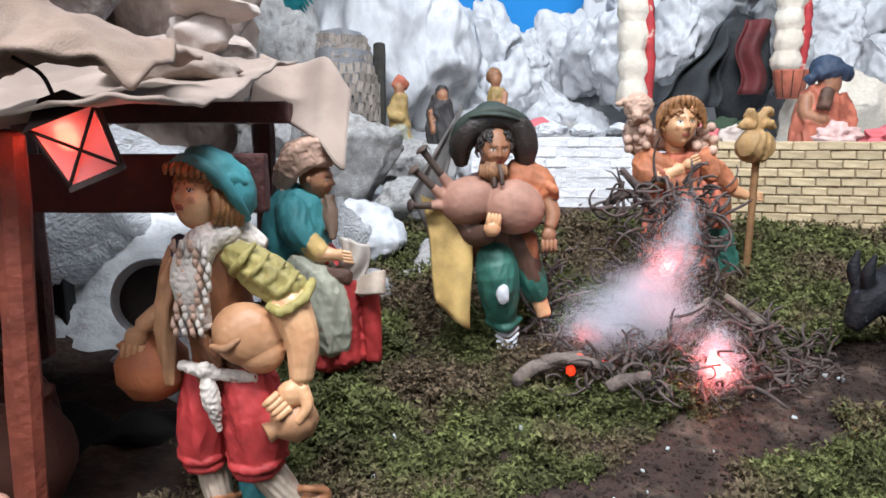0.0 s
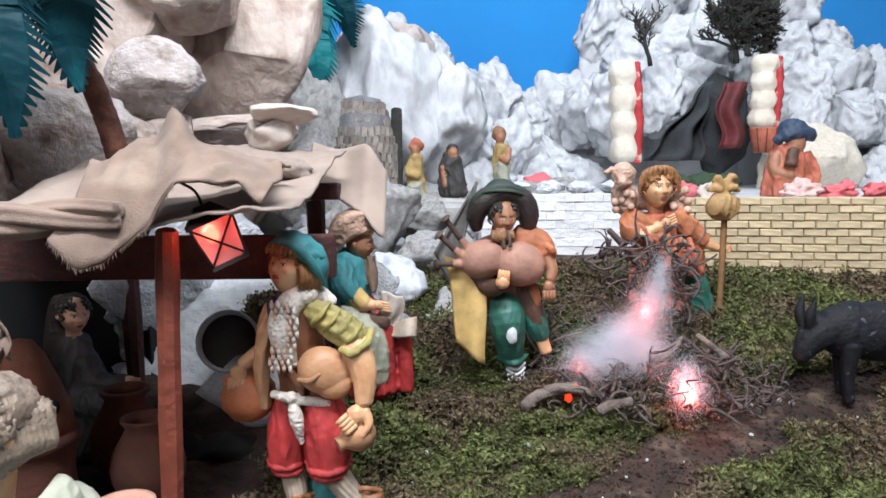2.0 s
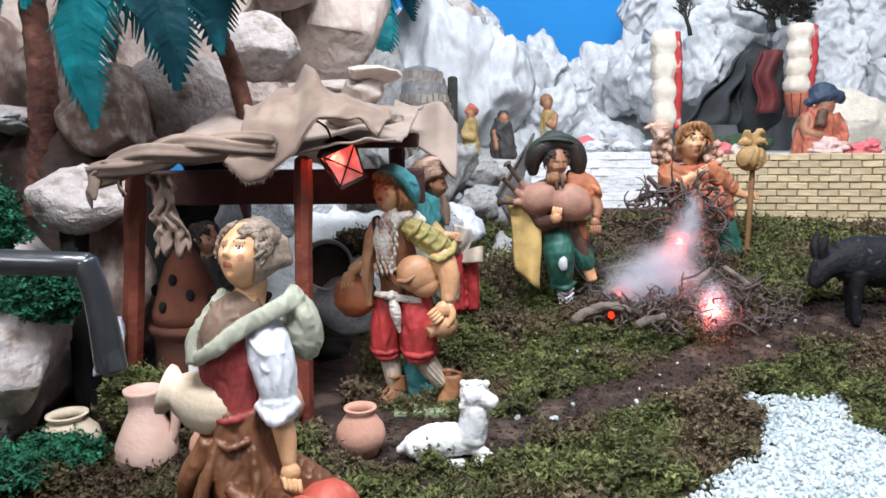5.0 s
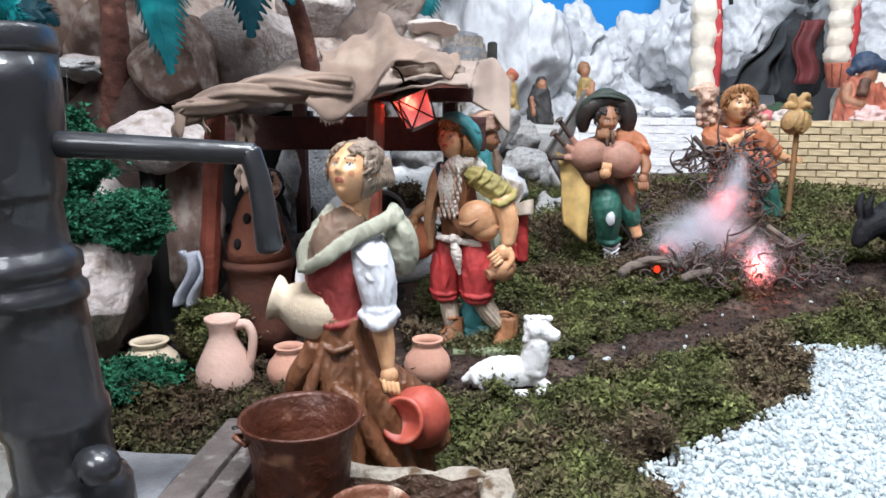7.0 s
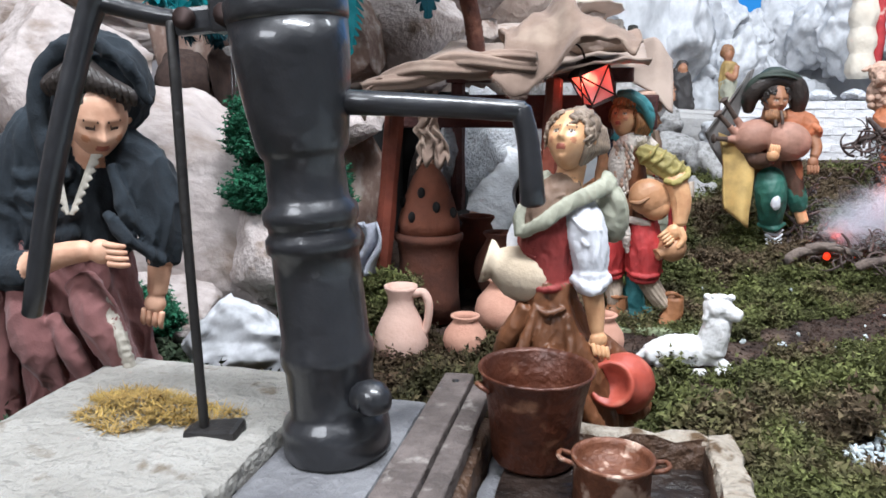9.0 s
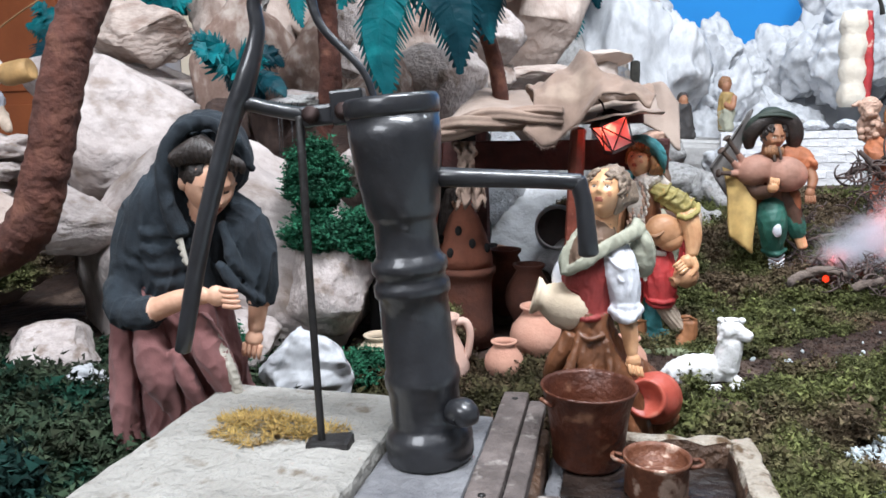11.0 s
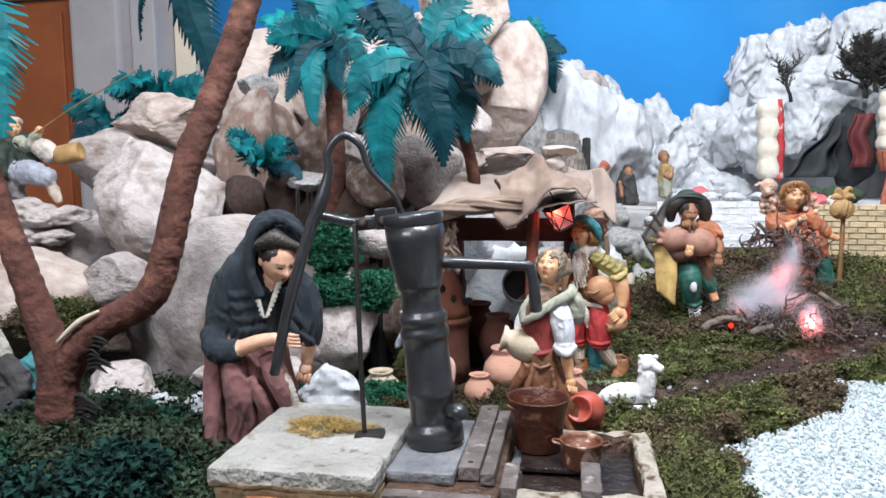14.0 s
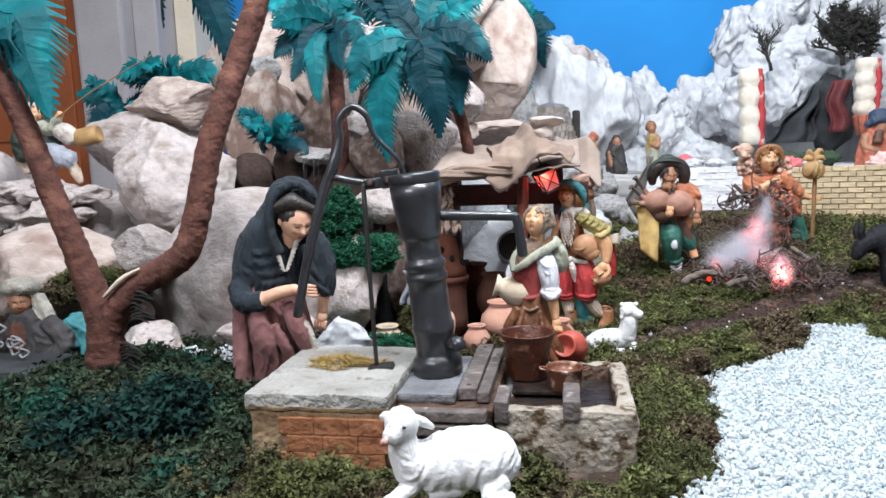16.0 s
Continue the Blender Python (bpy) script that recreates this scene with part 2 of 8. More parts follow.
GREEN_PAINT = cloth("green", (0.035, 0.16, 0.12), 0.6, 0.45)
CORAL = cloth("coral", (0.50, 0.14, 0.08), 0.6)
FLEECE = cloth("pinkish_fleece", (0.62, 0.40, 0.30), 0.6)
BUNDLE = cloth("ochre_bundle", (0.50, 0.30, 0.12), 0.6)
STICK = cloth("stick", (0.36, 0.19, 0.08), 0.6)
GREY_CLOAK = cloth("grey_cloak", (0.20, 0.185, 0.175), 0.6)
BLUE_HAT = cloth("navy_hat", (0.035, 0.06, 0.11), 0.6)
GOLD_ROBE = cloth("mustard", (0.42, 0.28, 0.10), 0.6)
DARK_ROBE = cloth("charcoal", (0.05, 0.045, 0.045), 0.6)
SHEEP = mat("white_painted_fleece", (0.80, 0.80, 0.80), (0.70, 0.69, 0.69), 50, 0.6, 0.3, 120, bdist=0.003)
SHEEP_NOSE = cloth("pink_nose", (0.60, 0.33, 0.28))
BLACK_HIDE = mat("black_animal_hide", (0.013, 0.013, 0.016), (0.006, 0.006, 0.008), 60, 0.6, 0.5, 200, bdist=0.004, spec=0.25, spot=(0.07, 0.08, 0.10), spot_scale=90, spot_edge=(0.64, 0.72))
TRUNK = mat("wrapped_palm_trunk", (0.118, 0.042, 0.028), (0.058, 0.020, 0.014), 45, 0.85, 0.9, 70, bdist=0.007, spot=(0.17, 0.070, 0.045), spot_scale=25, spot_edge=(0.56, 0.7))
TRUNK_PAINT = mat("cream_wood_scar", (0.62, 0.52, 0.42), (0.50, 0.40, 0.30), 40, 0.8)
FROND = mat("teal_palm_leaf", (0.004, 0.155, 0.172), (0.003, 0.060, 0.072), 10, 0.4, 0.4, 35, spec=0.16, spot=(0.008, 0.26, 0.275), spot_scale=12, spot_edge=(0.55, 0.70))
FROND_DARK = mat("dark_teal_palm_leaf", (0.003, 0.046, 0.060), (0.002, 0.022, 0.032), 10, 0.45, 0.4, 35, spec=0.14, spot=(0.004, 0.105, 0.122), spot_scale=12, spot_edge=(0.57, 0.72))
TWIG = mat("grey_twig", (0.13, 0.095, 0.085), (0.055, 0.038, 0.034), 60, 0.85, 0.4, 200, piece=0.35)
LOG = mat("charred_log", (0.20, 0.155, 0.13), (0.075, 0.055, 0.048), 40, 0.9, 0.5, 150, spot=(0.03, 0.025, 0.022), spot_scale=25, spot_edge=(0.55, 0.65))
BARE_TREE = mat("bare_dark_branch", (0.045, 0.042, 0.036), (0.022, 0.022, 0.018), 60, 0.9)
COTTON = mat("white_cotton_wool", (0.80, 0.84, 0.90), (0.76, 0.80, 0.87), 30, 1.0, spec=0.0)
_nt = COTTON.node_tree
_tr, _mx = _nt.nodes.new("ShaderNodeBsdfTranslucent"), _nt.nodes.new("ShaderNodeMixShader")
_tr.inputs["Color"].default_value, _mx.inputs[0].default_value = (0.85, 0.87, 0.90, 1), 0.5
_nt.links.new(_nt.nodes["Principled BSDF"].outputs[0], _mx.inputs[1])
_nt.links.new(_tr.outputs[0], _mx.inputs[2])
_nt.links.new(_mx.outputs[0], _nt.nodes["Material Output"].inputs["Surface"])
# dome clay with the hut's shade put into its colour
STOVE = mat("shaded_clay", (0.22, 0.075, 0.042), (0.14, 0.046, 0.027), 25, 0.8, 0.2, 150)
PINK_CLOTH = cloth("pink_cloth", (0.72, 0.16, 0.18), 0.75)
ROSE_CLOTH = cloth("pale_rose_cloth", (0.74, 0.50, 0.46), 0.8)
COLUMN = mat("cream_column", (0.74, 0.68, 0.58), (0.60, 0.53, 0.44), 14, 0.85, 0.6, 45, bdist=0.008)
COLUMN_RED = mat("red_painted_edge", (0.50, 0.04, 0.045), (0.32, 0.025, 0.03), 30, 0.7, spot=(0.62, 0.50, 0.42), spot_scale=30, spot_edge=(0.58, 0.66))
TENT_DARK = mat("dark_tent_cloth", (0.038, 0.042, 0.046), (0.018, 0.020, 0.022), 16, 0.9, 0.3, 120)
# palm bracts, and painted shade: the hut's inside and the stove holes
BLACK = mat("black_bract_and_shade", (0.012, 0.011, 0.011), (0.006, 0.006, 0.006), 20, 0.9)
PAPER_W = mat("white_board", (0.66, 0.67, 0.69), (0.48, 0.485, 0.50), 8, 0.9, 0.8, 26, bdist=0.014, spot=(0.34, 0.32, 0.31), spot_scale=9, spot_edge=(0.56, 0.76))
GREEN_BASE = mat("green_plinth", (0.30, 0.34, 0.20), (0.20, 0.24, 0.14), 40, 0.6)
RAG = mat("grey_rag", (0.42, 0.44, 0.50), (0.30, 0.31, 0.36), 60, 0.9, 0.4, 300)
NET = mat("grey_net", (0.42, 0.42, 0.42), (0.28, 0.28, 0.29), 60, 0.9)
EMBER = glow("ember_lamp", (1.0, 0.045, 0.012), 1.3)
BULB = glow("red_bulb", (1.0, 0.12, 0.07), 14.0)
LANTERN_GLASS = mat("frosted_red_glass", (0.80, 0.42, 0.40), (0.72, 0.34, 0.33), 20, 0.5)
LANTERN_GLASS.node_tree.nodes["Principled BSDF"].inputs["Transmission Weight"].default_value = 0.55
BARE_METAL = mat("dark_lantern_metal", (0.04, 0.022, 0.02), (0.02, 0.012, 0.010), 40, 0.5, metal=0.6)
DOOR_ORANGE = mat("orange_brown_door", (0.36, 0.10, 0.032), (0.28, 0.075, 0.024), 6, 0.45, 0.1, 60)
WALL_GREY = mat("grey_plaster", (0.44, 0.41, 0.42), (0.38, 0.355, 0.365), 5, 0.9, 0.2, 60)
WALL_CREAM = mat("cream_plaster", (0.78, 0.68, 0.54), (0.70, 0.60, 0.47), 5, 0.9, 0.2, 60)
HALL = mat("hall_plaster", (0.50, 0.48, 0.46), (0.44, 0.42, 0.40), 4, 0.9)
SKY = mat("painted_sky_blue", (0.022, 0.265, 0.64), (0.016, 0.215, 0.56), 1.1, 0.85, spot=(0.10, 0.41, 0.74), spot_scale=0.8, spot_edge=(0.5, 0.9))

# ---- building tools ----
from mathutils.bvhtree import BVHTree


def spline(pts, sub):
    """Points along a smooth curve through pts, with the radii carried along."""
    if len(pts) < 3 or sub < 2:
        return [np.array(p, float) for p in pts]
    p = [2 * np.array(pts[0]) - np.array(pts[1])] + [np.array(q, float) for q in pts] + [2 * np.array(pts[-1]) - np.array(pts[-2])]
    out = []
    for i in range(1, len(p) - 2):
        for s in range(sub):
            t = s / sub
            out.append(0.5 * (2 * p[i] + (p[i + 1] - p[i - 1]) * t + (2 * p[i - 1] - 5 * p[i] + 4 * p[i + 1] - p[i + 2]) * t * t
                              + (3 * p[i] - p[i - 1] - 3 * p[i + 1] + p[i + 2]) * t ** 3))
    out.append(p[-2])
    return out


def tube(bm, pts, radii, mi=0, seg=12, sub=4, folds=0, amp=0.0, twist=0.0, cap=True, rough=0.0, dome=0.42):
    """A swept solid. radii: one number or (across, deep) at each point."""
    rows = [np.r_[p, (r if isinstance(r, (tuple, list)) else (r, r))] for p, r in zip(pts, radii)]
    rows = spline(rows, sub)
    if cap:
        a, b, y, z = rows[0], rows[1], rows[-1], rows[-2]
        def ends(e, i):
            d = e[:3] - i[:3]
            d = d / (np.linalg.norm(d) + 1e-9)
            r = min(e[3], e[4])
            r = r * dome
            return [np.r_[e[:3] + d * r * 0.45, e[3:] * 0.88], np.r_[e[:3] + d * r * 0.85, e[3:] * 0.58], np.r_[e[:3] + d * r, e[3:] * 0.16]]
        rows = ends(a, b)[::-1] + rows + ends(y, z)
    rings, count = [], len(rows)
    for i, row in enumerate(rows):
        t = rows[min(i + 1, count - 1)][:3] - rows[max(i - 1, 0)][:3]
        t = Vector(t).normalized()
        ref = Vector((0, 1, 0))
        if abs(t.dot(ref)) > 0.93:
            ref = Vector((0, 0, 1))
        n2 = (ref - t * ref.dot(t)).normalized()
        n1 = t.cross(n2)
        ring = []
        for s in range(seg):
            a = 2 * math.pi * s / seg
            f = 1 + amp * math.sin(folds * a + twist * i / count + 1.3 * math.sin(2.1 * i / count * 3)) if folds else 1
            if rough:
                f *= 1 + rough * noise.noise(Vector(row[:3]) * 60 + Vector((math.cos(a), math.sin(a), i)) * 1.7)
            ring.append(bm.verts.new(Vector(row[:3]) + n1 * (math.cos(a) * row[3] * f) + n2 * (math.sin(a) * row[4] * f)))
        rings.append(ring)
    faces = []
    for r0, r1 in zip(rings, rings[1:]):
        for s in range(seg):
            faces.append(bm.faces.new((r0[s], r0[(s + 1) % seg], r1[(s + 1) % seg], r1[s])))
    faces.append(bm.faces.new(rings[0][::-1]))
    faces.append(bm.faces.new(rings[-1]))
    for f in faces:
        f.material_index, f.smooth = mi, True


def blob(bm, c, r, mi=0, rot=(0, 0, 0), level=2, rough=0.0, freq=3.0, seed=0):
    """A rounded lump with uneven skin."""
    m = pose(*c, *rot) @ Matrix.Diagonal((*r, 1))
    vs = bmesh.ops.create_icosphere(bm, subdivisions=level, radius=1)["verts"]
    off = Vector((seed * 7.3, seed * 3.1, seed * 5.7))
    for v in vs:
        if rough:
            v.co *= 1 + rough * noise.fractal(v.co * freq + off, 1.0, 2.0, 3)
        v.co = m @ v.co
    for f in {f for v in vs for f in v.link_faces}:
        f.material_index, f.smooth = mi, True


def lathe(bm, prof, mi=0, seg=24, m=None, closed=True, rough=0.0):
    """A turned solid of (radius, height) rows about z, moved by m."""
    m = m or Matrix.Identity(4)
    rings = []
    for r, z in prof:
        ring = []
        for s in range(seg):
            a = 2 * math.pi * s / seg
            f = 1 + (rough * noise.noise(Vector((math.cos(a) * 2, math.sin(a) * 2, z * 40))) if rough else 0)
            ring.append(bm.verts.new(m @ Vector((r * f * math.cos(a), r * f * math.sin(a), z))))
        rings.append(ring)
    for r0, r1 in zip(rings, rings[1:]):
        for s in range(seg):
            f = bm.faces.new((r0[s], r0[(s + 1) % seg], r1[(s + 1) % seg], r1[s]))
            f.material_index, f.smooth = mi, True
    if closed:
        for ring in (rings[0][::-1], rings[-1]):
            f = bm.faces.new(ring)
            f.material_index = mi


def box(bm, lo, hi, mi=0, bevel=0.0, rough=0.0, cuts=0, m=None):
    """A block with worn edges between two corners."""
    c = [(a + b) / 2 for a, b in zip(lo, hi)]
    s = [b - a for a, b in zip(lo, hi)]
    tmp = bmesh.new()
    bmesh.ops.create_cube(tmp, size=1, matrix=Matrix.Translation(c) @ Matrix.Diagonal((*s, 1)))
    if bevel:
        bmesh.ops.bevel(tmp, geom=tmp.edges[:], offset=bevel, segments=2, affect="EDGES", profile=0.6)
    if cuts:
        bmesh.ops.subdivide_edges(tmp, edges=tmp.edges[:], cuts=cuts, use_grid_fill=True)
    if rough:
        for v in tmp.verts:
            v.co += noise.noise_vector(v.co * 45) * rough
    if m:
        bmesh.ops.transform(tmp, matrix=m, verts=tmp.verts)
    for f in tmp.faces:
        f.material_index = mi
    me = bpy.data.meshes.new("tmp")
    tmp.to_mesh(me)
    bm.from_mesh(me)
    bpy.data.meshes.remove(me)
    tmp.free()


def mesh_of(name, bm, mats):
    me = bpy.data.meshes.new(name)
    bmesh.ops.recalc_face_normals(bm, faces=bm.faces[:])
    bm.to_mesh(me)
    bm.free()
    for m in mats if isinstance(mats, (list, tuple)) else [mats]:
        me.materials.append(m)
    return me


def thing(name, bm, mats, label, category, m=None, group="", kind=""):
    ob = new(name, mesh_of(name, bm, mats))
    if m:
        ob.matrix_world = m
    return tagged(ob, label, category, group, kind)


def holder(name, m, label, category, group="", kind=""):
    ob = new(name)
    ob.empty_display_size = 0.02
    ob.matrix_world = m
    return tagged(ob, label, category, group, kind)


def part(name, bm, material, parent, label=""):
    ob = new(name, mesh_of(name, bm, material))
    ob.parent = parent
    return tagged(ob, label)


def sheet(bm, fn, nu, nv, mi=0, thick=0.002):
    """A cloth: fn(u, v) gives a place; it has two skins and a hem."""
    pts = [[Vector(fn(i / nu, j / nv)) for j in range(nv + 1)] for i in range(nu + 1)]
    skins = []
    for side in (1, -1):
        grid = []
        for i in range(nu + 1):
            row = []
            for j in range(nv + 1):
                a = pts[min(i + 1, nu)][j] - pts[max(i - 1, 0)][j]
                b = pts[i][min(j + 1, nv)] - pts[i][max(j - 1, 0)]
                n = a.cross(b)
                n = n.normalized() if n.length > 1e-12 else Vector((0, 0, 1))
                row.append(bm.verts.new(pts[i][j] + n * thick * 0.5 * side))
            grid.append(row)
        skins.append(grid)
    A, B = skins
    fs = []
    for i in range(nu):
        for j in range(nv):
            fs.append(bm.faces.new((A[i][j], A[i + 1][j], A[i + 1][j + 1], A[i][j + 1])))
            fs.append(bm.faces.new((B[i][j], B[i][j + 1], B[i + 1][j + 1], B[i + 1][j])))
    for i in range(nu):
        fs.append(bm.faces.new((A[i][0], B[i][0], B[i + 1][0], A[i + 1][0])))
        fs.append(bm.faces.new((A[i][nv], A[i + 1][nv], B[i + 1][nv], B[i][nv])))
    for j in range(nv):
        fs.append(bm.faces.new((A[0][j], A[0][j + 1], B[0][j + 1], B[0][j])))
        fs.append(bm.faces.new((A[nu][j], B[nu][j], B[nu][j + 1], A[nu][j + 1])))
    for f in fs:
        f.material_index, f.smooth = mi, True


def soup(name, verts, faces, mats, label, category, kind="stuff", smooth=False):
    """One mesh out of number arrays."""
    me = bpy.data.meshes.new(name)
    me.from_pydata(verts, [], faces)
    for m in mats if isinstance(mats, (list, tuple)) else [mats]:
        me.materials.append(m)
    if smooth:
        me.shade_smooth()
    ob = new(name, me)
    return tagged(ob, label, category, kind=kind)


def smooth01(a, b, v):
    t = min(1, max(0, (v - a) / (b - a)))
    return t * t * (3 - 2 * t)


def ground_z(x, y):
    """The height of the soil."""
    right = smooth01(-0.35, -0.05, x)
    z = right * min(0.235 * max(0, y - 0.66), 0.19)
    z += 0.07 * math.exp(-(((x + 0.92) / 0.22) ** 2 + ((y + 0.06) / 0.22) ** 2))
    z += (1 - right) * 0.10 * smooth01(0.62, 0.95, y)
    z -= 0.017 * smooth01(-0.40, -0.46, x) * smooth01(0.22, 0.32, y) * smooth01(0.52, 0.46, y)
    z += 0.006 * noise.noise(Vector((x * 9, y * 9, 0.3)))
    return z - 0.004

# ---- the hall and the table of the display ----
def slab_box(name, lo, hi, m, label, category):
    bm = bmesh.new()
    box(bm, lo, hi)
    return thing(name, bm, m, label, category, kind="structure")


slab_box("floor", (-4.2, -4.2, -0.95), (4.2, 4.2, -0.85), HALL, "plain grey hall floor", "floor")
slab_box("ceiling", (-4.2, -4.2, 2.6), (4.2, 4.2, 2.7), HALL, "plain pale hall ceiling", "ceiling")
slab_box("wall_south", (-4.2, -4.3, -0.85), (4.2, -4.2, 2.6), HALL, "plain hall wall behind the visitors", "wall")
slab_box("wall_east", (4.2, -4.2, -0.85), (4.3, 4.2, 2.6), HALL, "plain hall wall", "wall")
slab_box("wall_west", (-4.3, -4.2, -0.85), (-4.2, 4.2, 2.6), HALL, "plain hall wall", "wall")
slab_box("wall_north", (-4.2, 4.2, -0.85), (4.2, 4.3, 2.6), HALL, "plain hall wall behind the backdrop", "wall")
bm = bmesh.new()
box(bm, (-2.3, 2.86, -0.3), (3.6, 2.90, 2.55))
thing("backdrop", bm, SKY, "smooth sky-blue painted backdrop behind the rocks", "backdrop", kind="structure")
bm = bmesh.new()
box(bm, (-3.0, -0.85, -0.85), (3.2, 2.86, -0.06), 0, 0.01)
thing("table_base", bm, DARK_WOOD, "dark boxed base that carries the display", "table", kind="structure")

# door, pillar and cream wall seen past the rocks
bm = bmesh.new()
box(bm, (-3.7, 2.25, -0.3), (-2.56, 2.30, 1.30), 0, 0.004)
for z0, z1 in ((-0.2, 0.5), (0.56, 1.24)):
    box(bm, (-3.5, 2.235, z0), (-2.66, 2.252, z1), 0, 0.006)
thing("door_1", bm, DOOR_ORANGE, "orange-brown wooden panelled door standing behind the rocks", "door", kind="structure")
bm = bmesh.new()
box(bm, (-3.72, 2.20, 1.304), (-2.58, 2.32, 1.36), 0, 0.006)
thing("trim", bm, PAPER_W, "white lintel over the orange door", "lintel", kind="structure")
bm = bmesh.new()
box(bm, (-2.555, 2.15, -0.3), (-2.30, 2.45, 2.55), 0, 0.02)
box(bm, (-2.298, 2.24, -0.3), (-2.17, 2.45, 2.55), 0, 0.01)
thing("pillar", bm, WALL_GREY, "grey plastered square pillar", "pillar", kind="structure")
bm = bmesh.new()
box(bm, (-2.165, 2.4, -0.3), (-2.06, 2.6, 2.55), 0, 0.006)
thing("pilaster", bm, WALL_CREAM, "cream plastered strip beside the pillar", "pilaster", kind="structure")

# ---- ground ----
NX, NY = 150, 110
gx = np.linspace(-2.9, 3.1, NX)
gy = np.linspace(-0.8, 2.82, NY)
gv = [(x, y, ground_z(x, y)) for y in gy for x in gx]
gf = [(j * NX + i, j * NX + i + 1, (j + 1) * NX + i + 1, (j + 1) * NX + i) for j in range(NY - 1) for i in range(NX - 1)]
soup("ground", gv, gf, SOIL, "dark brown crumbly soil of the display", "ground", "structure", True)

# ---- rocks ----
def rock(c, size, seed, m, label, name="rock", level=4, rough=0.30, freq=1.3, rot=0, group="", tilt=0, cut=(0.62, 0.95), crumple=0.0):
    """A boulder with broad facets, hollows and a pitted skin."""
    bm = bmesh.new()
    vs = bmesh.ops.create_icosphere(bm, subdivisions=level, radius=1)["verts"]
    off = Vector((seed * 3.7, seed * 1.9, seed * 2.3))
    rng = random.Random(seed)
    planes = []
    for _ in range(15):
        n = Vector((rng.uniform(-1, 1), rng.uniform(-1, 1), rng.uniform(-0.8, 1))).normalized()
        planes.append((n, rng.uniform(*cut)))
    for v in vs:
        p = v.co.copy()
        for n, d in planes:
            over = p.dot(n) - d
            if over > 0:
                p -= n * over * 0.93
        k = 1 + rough * noise.fractal(v.co * freq + off, 1.0, 2.1, 5 if level > 4 else 3)
        k += 0.022 * noise.noise(v.co * 7 + off) + (0.012 * noise.noise(v.co * 19 + off) - 0.030 * max(0, noise.noise(v.co * 11 - off) - 0.25) if level > 4 else 0)
        if crumple:
            k += crumple * (0.9 - noise.ridged_multi_fractal(v.co * 1.5 + off, 0.9, 2.1, 4, 1.0, 2.0))
        v.co = p * k
    for f in bm.faces:
        f.smooth = True
    ob = thing(name, bm, m, label, "rock", pose(*c, tilt, 0, rot) @ Matrix.Diagonal((*size, 1)), group)
    return ob


# far white mountain: a ridge of crumpled boulders in several tiers
RIDGE = ((-0.62, 0.80), (-0.35, 0.88), (-0.19, 0.92), (-0.05, 0.88), (0.05, 0.78), (0.10, 0.70), (0.17, 0.78), (0.24, 0.69), (0.38, 0.65), (0.46, 0.78), (0.54, 1.0), (0.80, 1.10), (1.0, 1.14), (1.2, 1.08), (1.34, 1.0), (1.40, 0.86), (1.55, 0.77), (1.9, 0.70))


def ridge_z(x):
    for (a, za), (b, zb) in zip(RIDGE, RIDGE[1:]):
        if a <= x <= b:
            return za + (zb - za) * (x - a) / (b - a)
    return RIDGE[0][1] if x < 0 else RIDGE[-1][1]


rng = random.Random(5)
for tier, (y, drop, count) in enumerate(((2.52, 0.0, 19), (2.40, 0.17, 18), (2.30, 0.33, 17), (2.22, 0.47, 14))):
    for i in range(count):
        x = -0.62 + 2.4 * (i + rng.uniform(-0.25, 0.25)) / (count - 1)
        s = rng.uniform(0.10, 0.16)
        z = ridge_z(x) - drop * (0.7 + 0.3 * ridge_z(x)) - s * 0.9
        if z < 0.22 or (0.50 < x < 1.02 and tier == 3 and z < 0.55):
            continue
        rock((x, y + rng.uniform(-0.04, 0.04), z), (s * rng.uniform(0.9, 1.25), s * 0.8, s * rng.uniform(0.9, 1.2)), 100 + tier * 30 + i, ROCK_W,
             "white crumpled boulder of the far mountain", "mountain_rock", 5, 0.20, 1.8, rng.uniform(0, 360), "mountain boulders", 0, (0.58, 0.9), 0.13)
rock((-0.20, 2.36, 0.76), (0.17, 0.11, 0.155), 199, ROCK_L, "large smooth pinkish boulder on the far ridge", "mountain_rock", 5, 0.12, 1.2, 30, "mountain boulders", 0, (0.66, 0.95))
# solid heart of the mountain, so that no gap shows
bm = bmesh.new()
for i in range(25):
    x = -0.75 + i * 0.11
    blob(bm, (x, 2.56, (ridge_z(x) - 0.1) / 2), (0.13, 0.10, (ridge_z(x) - 0.08) / 2 + 0.03), 0, level=3, rough=0.25, seed=i)
thing("mountain_core", bm, ROCK_W, "white rocky heart of the far mountain", "mountain", kind="structure")
# low white terrace between wall and mountain
bm = bmesh.new()
box(bm, (0.42, 1.40, 0.10), (1.9, 2.5, 0.315), 0, 0.01, 0.01, 6)
thing("terrace", bm, ROCK_W, "white rough terrace above the brick wall", "terrace", kind="structure")
bm = bmesh.new()
box(bm, (-0.7, 1.75, -0.02), (0.44, 2.5, 0.30), 0, 0.02, 0.02, 6)
thing("terrace_low", bm, ROCK_G, "grey rocky shelf below the mountain", "terrace", kind="structure")

